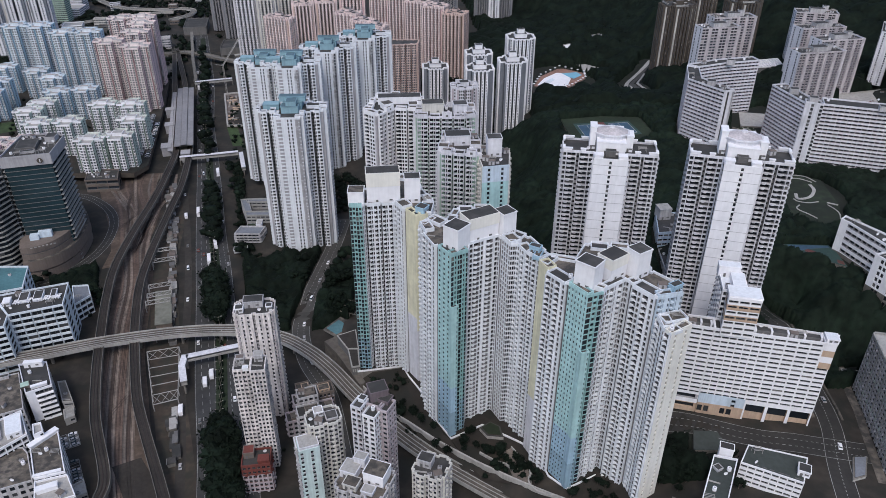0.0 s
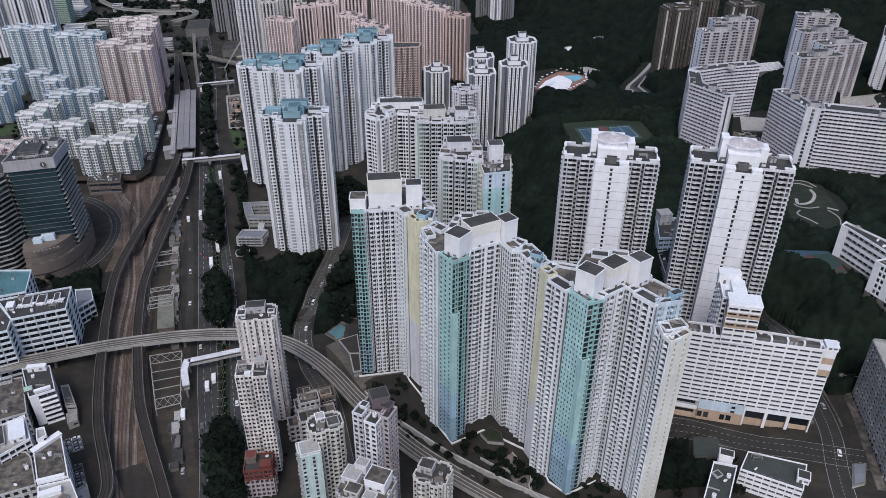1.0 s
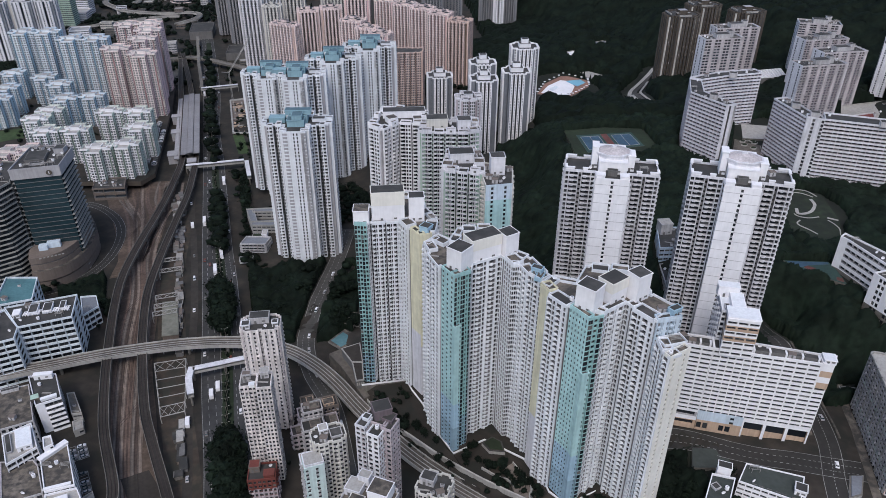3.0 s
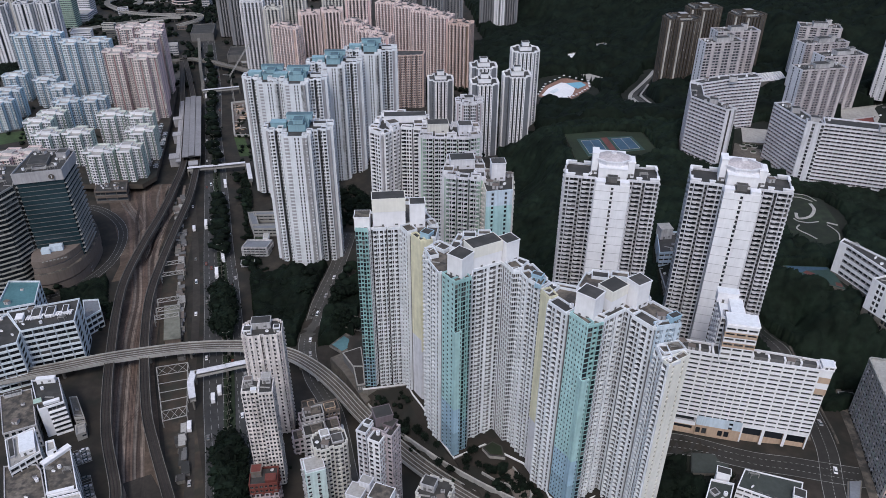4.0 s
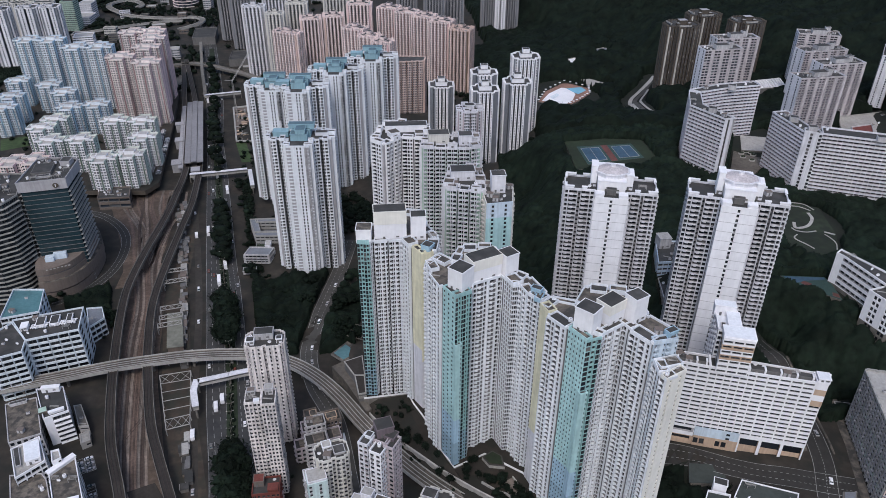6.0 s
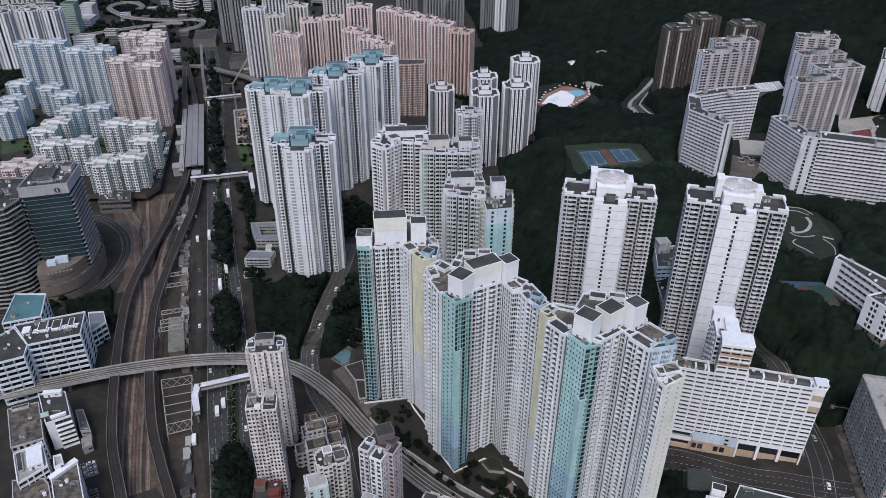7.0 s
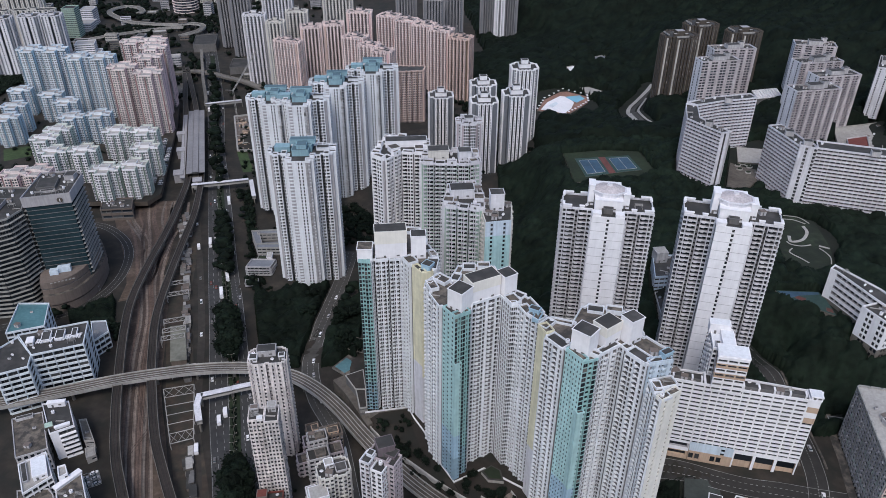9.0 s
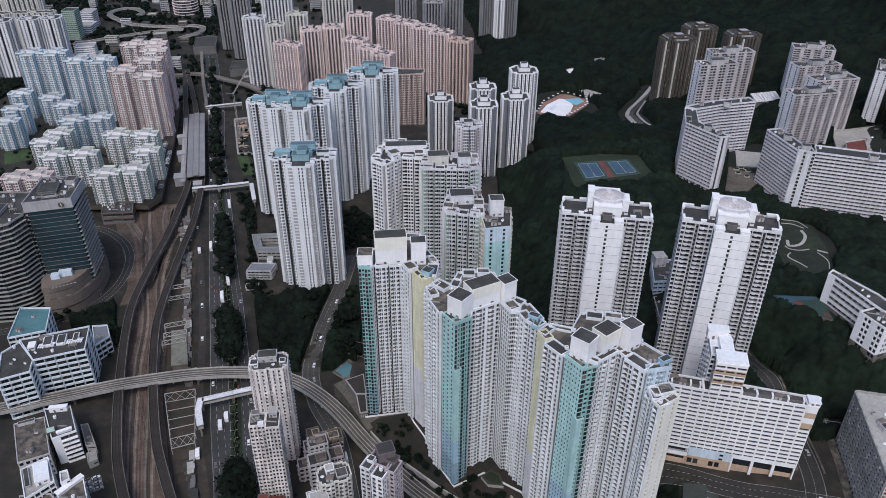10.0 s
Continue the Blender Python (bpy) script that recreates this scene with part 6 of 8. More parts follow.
court("court_lawn", "mown lawn terrace round the games courts", [(106, 540), (150, 548), (178, 560), (173, 604), (140, 606), (104, 598)], 64.8, "grass", False)
court("games_court", "blue and green games court on the hill", [(117, 550), (138, 557), (134, 590), (113, 587)], 65, "court_green")
court("games_court", "blue and green games court beside the red walk", [(144, 559), (167, 565), (162, 595), (140, 591)], 65, "court_green")
court("court_walk", "red walk between the games courts", [(138.2, 557), (143.8, 559), (139.8, 591), (134.2, 590)], 65.02, "court_red", False)
court("street_court", "dark grey-green fenced ball court beside the street", [(122.8, 249.7), (141.7, 249.6), (144.0, 261.8), (126.5, 262.7)], 28.8, "court_dark", False)
court("school_court", "green and blue school playground with red patches", [(211.8, 384.3), (216.2, 374.4), (228.4, 365.6), (239, 357.5), (240, 374), (239.1, 382.9)], 65.5, "court_green", False)
court("school_court", "blue strip of the school playground", [(213.4, 383.4), (216.9, 375.6), (224.5, 378.5), (238.2, 380), (238.2, 382.2)], 65.56, "court_blue", False)
court("school_court", "dark red patch of the school playground", [(221, 376), (224.5, 372.5), (228, 375), (224, 378.4)], 65.6, "court_red", False)
court("school_court", "dark red end patch of the school playground", [(235, 362.4), (238.4, 360), (239.2, 364), (236.4, 366)], 65.6, "court_red", False)
court("park_lawn", "dark mown lawn of the hillside park", [(232, 414), (246.4, 407.4), (262.9, 414.7), (271, 437), (275.8, 476), (258, 486), (250, 473), (235.9, 444)], 65.5, "lawn_dark", False)
for pts, w in ((((248.3, 453.7), (246.7, 445.7), (255.8, 448.3), (263.5, 458.9), (264.4, 468)), 2.2), (((253.7, 479), (261.5, 477.4), (267.6, 471.5)), 0.8), (((256, 484.5), (266.5, 481.5), (270.8, 472.4)), 0.8), (((243.4, 445.7), (245.1, 441.8), (251.4, 439.6), (258.9, 441.3)), 0.9),
               (((247.5, 417.3), (244.5, 423), (240.6, 428.8), (240.2, 432.5), (243.7, 436.4)), 0.9), (((262.9, 436.7), (265, 430.7), (265.2, 424.1), (262.1, 416)), 0.7), (((264, 440), (270, 436.4)), 1.6)):
    sh = Shape()
    strip(sh, smooth([Vector((*p, 65.5)) for p in pts], 6), -w / 2, w / 2, 0.3, "light_concrete", 0.28)
    tagged(new("garden_path", sh.mesh("garden_path")), "pale curved path on the dark park lawn", "path", kind="structure")
pool_deck = court("estate_pool", "blue-green pool with tan surround beside the tower terrace", [(-65.7, 363.5), (-54.5, 374.6), (-66.3, 384.6), (-75.6, 371.4)], 8.5, "roof_tan", False)
w = Shape()
w.prism([(-66.5, 365.6), (-58.6, 373.4), (-67, 381), (-73.6, 372)], 8.52, 8.7, "pool_teal")
part("water", w, pool_deck, "blue-green pool water")
w = Shape()
for e in range(7):
    w.beam((-70 + 3.2 * e, 389 - 1.2 * e, 10.5), (-66 + 3.2 * e, 402 - 1.2 * e, 10.5), 0.16, "concrete")
for e in (0, 0.5, 1):
    w.beam((-70 + 4 * e, 389 + 13 * e, 10.7), (-50.8 + 4 * e, 381.8 + 13 * e, 10.7), 0.16, "concrete")
    for u in (0, 0.5, 1):
        w.beam((-70 + 4 * e + 19.2 * u, 389 + 13 * e - 7.2 * u, 2), (-70 + 4 * e + 19.2 * u, 389 + 13 * e - 7.2 * u, 10.6), 0.2, "concrete")
tagged(new("pergola", w.mesh("pergola")), "grey weathered garden pergola beside the pool", "pergola")
w = Shape()
w.prism([(-72.8, 356.9), (-63.1, 344.3), (-46.5, 316.6), (-43.5, 319), (-53.6, 336.5), (-60.6, 352.5), (-66, 362)], -0.5, 10, "deck_brown", "deck_brown")
tagged(new("forecourt", w.mesh("forecourt")), "grey paved forecourt above the viaduct wall", "forecourt", kind="structure")
pool = court("pool_deck", "terracotta paved deck of the open-air swimming pools", [(141.3, 820.2), (159.7, 841.7), (175.3, 863.9), (177.3, 886.8), (149.6, 907.7), (121.9, 872.8), (109.2, 835.6)], 16, "terracotta", False)
for nm, pts, mt, lab in (("pool", [(140.4, 825.9), (151.0, 841.4), (157.7, 863.5), (153.6, 884.1), (143.2, 887.0), (124.9, 864.7), (113.7, 838.6)], "bright", "pale shallow pool basin"), ("pool", [(155.4, 871.6), (161.2, 863.6), (173.4, 878.3), (168.7, 889.8), (149.3, 883.9)], "water", "blue swimming pool"), ("pool", [(128.1, 844.8), (137.8, 858.9), (135.2, 865.9), (124.9, 852.6)], "ice", "pale blue paddling pool")):
    w = Shape()
    w.prism(pts, 16.02, 16.12 if mt == "bright" else 16.2, mt, mt)
    part(nm, w, pool, lab)
ring = [(141.3, 820.2), (159.7, 841.7), (175.3, 863.9), (177.3, 886.8), (149.6, 907.7), (121.9, 872.8), (109.2, 835.6)]
for k in range(len(ring)):
    a, b = Vector(ring[k]), Vector(ring[(k + 1) % len(ring)])
    for j in range(4):
        p = a.lerp(b, j / 4)
        u = Shape()
        u.beam((p.x, p.y, 16), (p.x, p.y, 18.6), 0.1, "light_concrete")
        u.prism([(p.x + 1.5 * math.cos(q), p.y + 1.5 * math.sin(q)) for q in (i * math.pi / 3 for i in range(6))], 18.6, 19.0, "bright", None, True)
        part("parasol", u, pool, "white poolside parasol")
stand = new("pool_pavilion")
tagged(stand, "long pale roofed pavilion beside the pools", "pavilion")
for z0, z1, e, mt in ((10, 17, 0.6, "mid_grey"), (17, 17.6, 0.0, "light_concrete")):
    sh = Shape()
    sh.prism(inset([(182.8, 888.3), (200.3, 882.4), (207.6, 896.5), (184.2, 919.0), (166.9, 914.1)], e), z0, z1, mt, mt, True)
    part("roof" if e == 0 else "hall", sh, stand)
PLANS.append([(182.8, 888.3), (200.3, 882.4), (207.6, 896.5), (184.2, 919.0), (166.9, 914.1)])
court("pool_lawn", "grey-green paved terrace below the pools", [(108.9, 799.1), (118.3, 794.9), (136.7, 822.6), (127.7, 831.8), (108.5, 826.6)], 15.4, "court_dark", False)
for pts, z, mt in (([(206.3, 972.1), (220.5, 990.8), (217.9, 1004.2), (199.0, 992.9)], 34, "slate"), ([(162.1, 941.5), (173.0, 951.6), (171.8, 969.0), (160.0, 961.1)], 30, "bright")):
    building("hill_lodge", "small low lodge among the trees of the hill", [(pts, z - 12, z, 3, "W", 4, C((0, "light_concrete", "grey")), {})], "hill lodges", windows=4, roof=mt, category="lodge")
pav = new("pavilion")
tagged(pav, "dark flat-roofed clubhouse with white rim beside the tower terrace", "pavilion")
for pts, z in (([(-63.8, 353.7), (-56, 341.2), (-49.6, 341.3), (-53.2, 359.5)], 17), ([(-55.7, 341), (-51.6, 324.8), (-47.4, 325.8), (-49.8, 341)], 16.6)):
    sh = Shape()
    sh.prism(pts, 2, z - 0.8, "dark_grey", "dark_grey")
    part("body", sh, pav)
    sh = Shape()
    sh.prism(inset(pts, -0.3), z - 0.78, z, "light_concrete", "light_concrete", True)
    part("roof_rim", sh, pav)
    sh = Shape()
    sh.face([(x, y, z + 0.03) for x, y in inset(pts, 0.35)], "dark_deck")
    part("roof", sh, pav)
for k in range(4):
    sh = Shape()
    sh.box(-51 + 1.2 * k, 324.7 + 0.27 * k, 0.75, 0.15, 12.6, 14.6, "light_concrete", 12.5)
    part("window", sh, pav)
for nm, pts, dz in (("far estate", ((-663, 1055), (-649, 1061), (-591, 958), (-598, 934)), 0.3), ("estate podium", ((-481, 721), (-456, 732), (-442, 706), (-465, 691)), 9.1), ("teal-roofed towers", ((-233, 739), (-224, 745), (-203, 690), (-214, 688)), 0.3)):
    lw = Shape()
    lw.face([(x, y, max(dz, ground_z(x, y) + 0.3)) for x, y in pts][::-1], "lawn")
    tagged(new("lawn", lw.mesh("lawn")), f"green lawn beside the {nm}", "lawn", kind="structure")
plaza = Shape()
plaza.prism([(252, 575), (290, 570), (300, 600), (262, 608)], 55, 68.5, "concrete", "light_concrete")
tagged(new("courtyard", plaza.mesh("courtyard")), "pale paved estate courtyard with planters", "courtyard", kind="structure")
plaza = Shape()
plaza.prism([(227.7, 529.8), (246.1, 530.2), (262.4, 549.8), (291.5, 625.9), (258.9, 609.3)], 52, 66, "concrete", "deck_brown")
court_yard = tagged(new("courtyard", plaza.mesh("courtyard")), "grey paved courtyard with planters between the slab blocks", "courtyard", kind="structure")
PLANS.append([(227.7, 529.8), (246.1, 530.2), (262.4, 549.8), (291.5, 625.9), (258.9, 609.3)])
for k in range(7):
    pl = Shape()
    q = k * 0.9
    x, y = 257.3 + (3 + 1.2 * k) * math.cos(q), 569.0 + (3 + 1.6 * k) * math.sin(q)
    ring = [(x + 2.6 * math.cos(a), y + 2.0 * math.sin(a)) for a in (j * math.pi / 4 for j in range(8))]
    pl.prism(ring, 66, 67, "light_concrete", "light_concrete")
    pl.prism(inset(ring, 0.5), 67, 67.5, "grass", "grass")
    part("planter", pl, court_yard)
check = new("play_hall")
tagged(check, "low dark hall with white lattice roof among the estate towers", "hall")
sh = Shape()
sh.prism([(320.2, 719.8), (347.4, 725.8), (351.4, 751.1), (322.7, 742.9)], 60, 74, "dark_grey", "dark_grey")
part("body", sh, check)
PLANS.append([(320.2, 719.8), (347.4, 725.8), (351.4, 751.1), (322.7, 742.9)])
a, b, c, d = [Vector(p) for p in [(320.2, 719.8), (347.4, 725.8), (351.4, 751.1), (322.7, 742.9)]]
for k in range(9):
    for p0, p1 in ((a.lerp(b, k / 8), d.lerp(c, k / 8)), (a.lerp(d, k / 8), b.lerp(c, k / 8))):
        sh = Shape()
        sh.beam((*p0, 74.5), (*p1, 74.5), 0.5, "bright")
        part("roof_rib", sh, check)
building("estate_block", "low red-roofed block on the estate podium", [([(354.3, 592.7), (374.1, 595.7), (384.7, 622.1), (362.8, 614.8)], 60, 74, 4, "W", 4, C((0, "old_white", "grey")), {})], windows=4, roof="red", category="low building")
building("estate_block", "broad low concrete block between the estate towers", [([(353.7, 606.8), (390.3, 601.3), (426.2, 671.3), (370.6, 655.1)], 56, 68, 3, "W", 4, C((0, "light_concrete", "grey")), {})], windows=4, roof="light_concrete", category="low building", clutter=6)
s = Shape()
s.prism([(-262, 842), (-239, 850), (-212, 740), (-232, 739)], -1, 1.0, "earth", "taupe")
site_ob = tagged(new("building_site", s.mesh("building_site")), "brown excavated building site with fences", "building site", kind="structure")
for a, b in (((-262, 842), (-239, 850)), ((-239, 850), (-212, 740)), ((-212, 740), (-232, 739)), ((-232, 739), (-262, 842))):
    f = Shape()
    f.beam((*a, 2.4), (*b, 2.4), 0.9, "light_concrete")
    part("hoarding", f, site_ob)

heap = random.Random(5)
for k in range(46):
    v = heap.random()
    y = 745 + 92 * v
    x = -222 - 28 * v + heap.uniform(-9, 9)
    f = Shape()
    rot = 16 + heap.choice([0, 90, heap.uniform(-30, 30)])
    if k % 3:
        f.box(x, y, heap.uniform(3, 12), heap.uniform(0.5, 2.0), 1.0, 1.0 + heap.uniform(0.4, 2.2), heap.choice(["earth", "tan", "light_concrete", "concrete", "brown"]), rot)
        part("formwork", f, site_ob)
    else:
        f.prism([(x + 3 * math.cos(q) * heap.uniform(0.6, 1.2), y + 3 * math.sin(q) * heap.uniform(0.6, 1.2)) for q in (i * math.pi / 4 for i in range(8))], 1.0, 1.0 + heap.uniform(0.5, 1.6), heap.choice(["earth", "tan", "taupe"]))
        part("spoil_heap", f, site_ob)

pave = Shape()
street = smooth([Vector(p) for p in ((182, 215), (188, 240), (195, 263), (197.5, 285), (198, 308), (194.5, 332))], 8)
north = [p for p in street if p.y > 268]
strip(pave, north, -8.2, -6.3, 0.5, "roof_tan", 0.4, ground_z)
strip(pave, north, 6.3, 7.4, 0.5, "roof_tan", 0.4, ground_z)
tagged(new("pavement", pave.mesh("pavement")), "pale concrete pavement beside the street", "pavement", kind="structure")
yard = new("walled_yard")
tagged(yard, "small walled yard with a pale coping beside the grey slab", "yard")
yard_plan = [(218.6, 300.6), (226.1, 299.7), (229.6, 304.4), (219.7, 306.2)]
for nm, e, z0, z1, mt, tp in (("wall", 0.0, 28, 32.4, "concrete", "light_concrete"), ("sunk_floor", 0.5, 32.4, 32.45, "dark_grey", "court_dark")):
    sh = Shape()
    sh.prism(inset(yard_plan, e), z0, z1, mt, tp, True)
    part(nm, sh, yard)
subway = new("subway_entrance")
tagged(subway, "low glazed stair entrance with a pale kerb on the footway", "subway entrance")
sub_plan = [(189.5, 229.2), (196.6, 231.3), (203.2, 243.3), (196.2, 243.3)]
for nm, e, z0, z1, mt, tp in (("kerb", 0.0, 29.4, 31.4, "light_concrete", "concrete"), ("roof", 0.7, 31.4, 32.0, "dark_grey", "slate")):
    sh = Shape()
    sh.prism(inset(sub_plan, e), z0, z1, mt, tp, True)
    part(nm, sh, subway)
PLANS.extend((yard_plan, sub_plan))
BAYS = (((-207.4, 285.6), (-201.2, 275.6), 5), ((-202.2, 287.6), (-196.4, 278.2), 5), ((-193, 268), (-184.6, 254.2), 7))
cp = Shape()
for (xa, ya), (xb, yb), n in BAYS:
    t = Vector((xb - xa, yb - ya)).normalized()
    q = Vector((-t.y, t.x)) * 2.5
    for k in range(n + 1):
        x, y = xa + (xb - xa) * k / n, ya + (yb - ya) * k / n
        cp.beam((x - q.x, y - q.y, 0.14), (x + q.x, y + q.y, 0.14), 0.09, "marking")
    for e in (-1, 1):
        cp.beam((xa + e * q.x, ya + e * q.y, 0.14), (xb + e * q.x, yb + e * q.y, 0.14), 0.09, "marking")
tagged(new("car_park_marking", cp.mesh("car_park_marking")), "white painted bay lines of the car park", "road marking", kind="structure")
yd = Shape()
strip(yd, smooth([Vector(p) for p in ((-126, 232), (-140, 270), (-158, 315), (-172, 350), (-187, 395), (-203, 440), (-213, 480), (-226, 540), (-238, 590))], 6), -9, 9, 0.05, "earth", 0, ground_z)
tagged(new("yard_ground", yd.mesh("yard_ground")), "brown earth yard between railway viaduct and service road", "yard", kind="structure")
road("road", "ring road round the office drum", [(-345, 572), (-318, 574), (-292, 556), (-274, 530), (-266, 498), (-268, 470), (-280, 446), (-300, 432), (-330, 420)], 8, lanes=2)

# ---- trees ----
def blob(rng, sub, rough):
    bm = bmesh.new()
    bmesh.ops.create_icosphere(bm, subdivisions=sub, radius=1.0)
    co = np.array([v.co[:] for v in bm.verts])
    fc = np.array([[v.index for v in f.verts] for f in bm.faces])
    bm.free()
    return co * (1 + rough * (rng.random((len(co), 1)) - 0.5) * 2), fc


def canopy(name, label, centres, rng, sub, leaves, core=0.8, spray=0.18):
    """Many uneven clumps of foliage with loose leaf sprays, as one sheet of woods. centres: x, y, z, radius."""
    variants = [blob(rng, sub, 0.34 if sub else 0.28) for _ in range(9)]
    vs, fs, k = [], [], 0
    for x, y, z, r in centres:
        co, fc = variants[rng.integers(9)]
        a = rng.random() * 6.283
        c, s = math.cos(a), math.sin(a)
        sx = r * np.array((1 + 0.3 * (rng.random() - 0.5), 1 + 0.3 * (rng.random() - 0.5), 0.55 + 0.3 * rng.random()))
        p = co * sx * core
        p = np.stack([p[:, 0] * c - p[:, 1] * s + x, p[:, 0] * s + p[:, 1] * c + y, p[:, 2] + z], 1)
        vs.append(p)
        fs.append(fc + k)
        k += len(p)
        if leaves:
            d = rng.normal(size=(leaves, 3))
            d[:, 2] = np.abs(d[:, 2])
            d /= np.linalg.norm(d, axis=1)[:, None]
            o = d * sx * (0.55 + 0.6 * rng.random((leaves, 1))) + (x, y, z)
            e1, e2 = rng.normal(size=(leaves, 3)) * r * spray, rng.normal(size=(leaves, 3)) * r * spray
            vs.append(np.stack([o, o + e1, o + e2], 1).reshape(-1, 3))
            fs.append(np.arange(leaves * 3).reshape(-1, 3) + k)
            k += leaves * 3
    v, f = np.concatenate(vs), np.concatenate(fs)
    me = bpy.data.meshes.new(name)
    me.vertices.add(len(v))
    me.vertices.foreach_set("co", v.astype(np.float32).ravel())
    me.loops.add(len(f) * 3)
    me.loops.foreach_set("vertex_index", f.astype(np.int32).ravel())
    me.polygons.add(len(f))
    me.polygons.foreach_set("loop_start", np.arange(0, len(f) * 3, 3, dtype=np.int32))
    me.polygons.foreach_set("loop_total", np.full(len(f), 3, dtype=np.int32))
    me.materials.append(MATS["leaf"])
    me.polygons.foreach_set("use_smooth", np.ones(len(f), dtype=bool))
    me.update(calc_edges=True)
    return tagged(new(name, me), label, "woods", kind="stuff")


CLEAR = [(141, 572, 30, 22), (142, 856, 46, 56), (268, 454, 14, 24), (128, 812, 26, 30), (262, 463, 17, 15), (275, 590, 22, 20)]


BOX = np.array([(min(p[0] for p in q), min(p[1] for p in q), max(p[0] for p in q), max(p[1] for p in q)) for q in PLANS])


def inside(q, x, y):
    odd = False
    for i in range(len(q)):
        (x0, y0), (x1, y1) = q[i - 1], q[i]
        if (y0 > y) != (y1 > y) and x < (x1 - x0) * (y - y0) / (y1 - y0) + x0:
            odd = not odd
    return odd


def free(x, y, pad=0.0):
    """True where no building, court or road stands."""
    pad += 2
    near = np.nonzero((BOX[:, 0] - pad < x) & (BOX[:, 2] + pad > x) & (BOX[:, 1] - pad < y) & (BOX[:, 3] + pad > y))[0]
    for i in near:
        q = PLANS[i]
        for dx, dy in ((0, 0), (pad, 0), (-pad, 0), (0, pad), (0, -pad)):
            if inside(q, x + dx, y + dy):
                return False
    for cx, cy, a, b in CLEAR:
        if ((x - cx) / a) ** 2 + ((y - cy) / b) ** 2 < 1:
            return False
    for line, half in ROADS:
        if ((line[:, 0] - x) ** 2 + (line[:, 1] - y) ** 2).min() < (half + pad) ** 2:
            return False
    return True


ROADS = [(np.array([tuple(p[:2]) for p in smooth([Vector(q) for q in pts], 14)]), half) for pts, half in (
    ([(182, 215), (188, 240), (195, 263), (197.5, 285), (198, 308), (194.5, 332), (186, 350), (175, 362), (160, 374)], 6), ([(96, 278), (118, 272), (148, 260), (180, 251), (205, 246)], 7),
    ([(-40, 230), (-52, 270), (-66, 318), (-84, 352), (-93, 385), (-90, 420), (-84, 470), (-80, 520)], 5), ([(-345, 572), (-318, 574), (-292, 556), (-274, 530), (-266, 498), (-268, 470), (-280, 446)], 4), ([(262, 902), (251, 881), (233, 858), (218, 830), (205, 775), (198, 744), (196, 711), (199, 683)], 11), ([(246, 862), (229, 826), (214, 772), (207, 742), (206, 712), (210, 690)], 5))]
rng = np.random.default_rng(7)
near_c, far_c = [], []


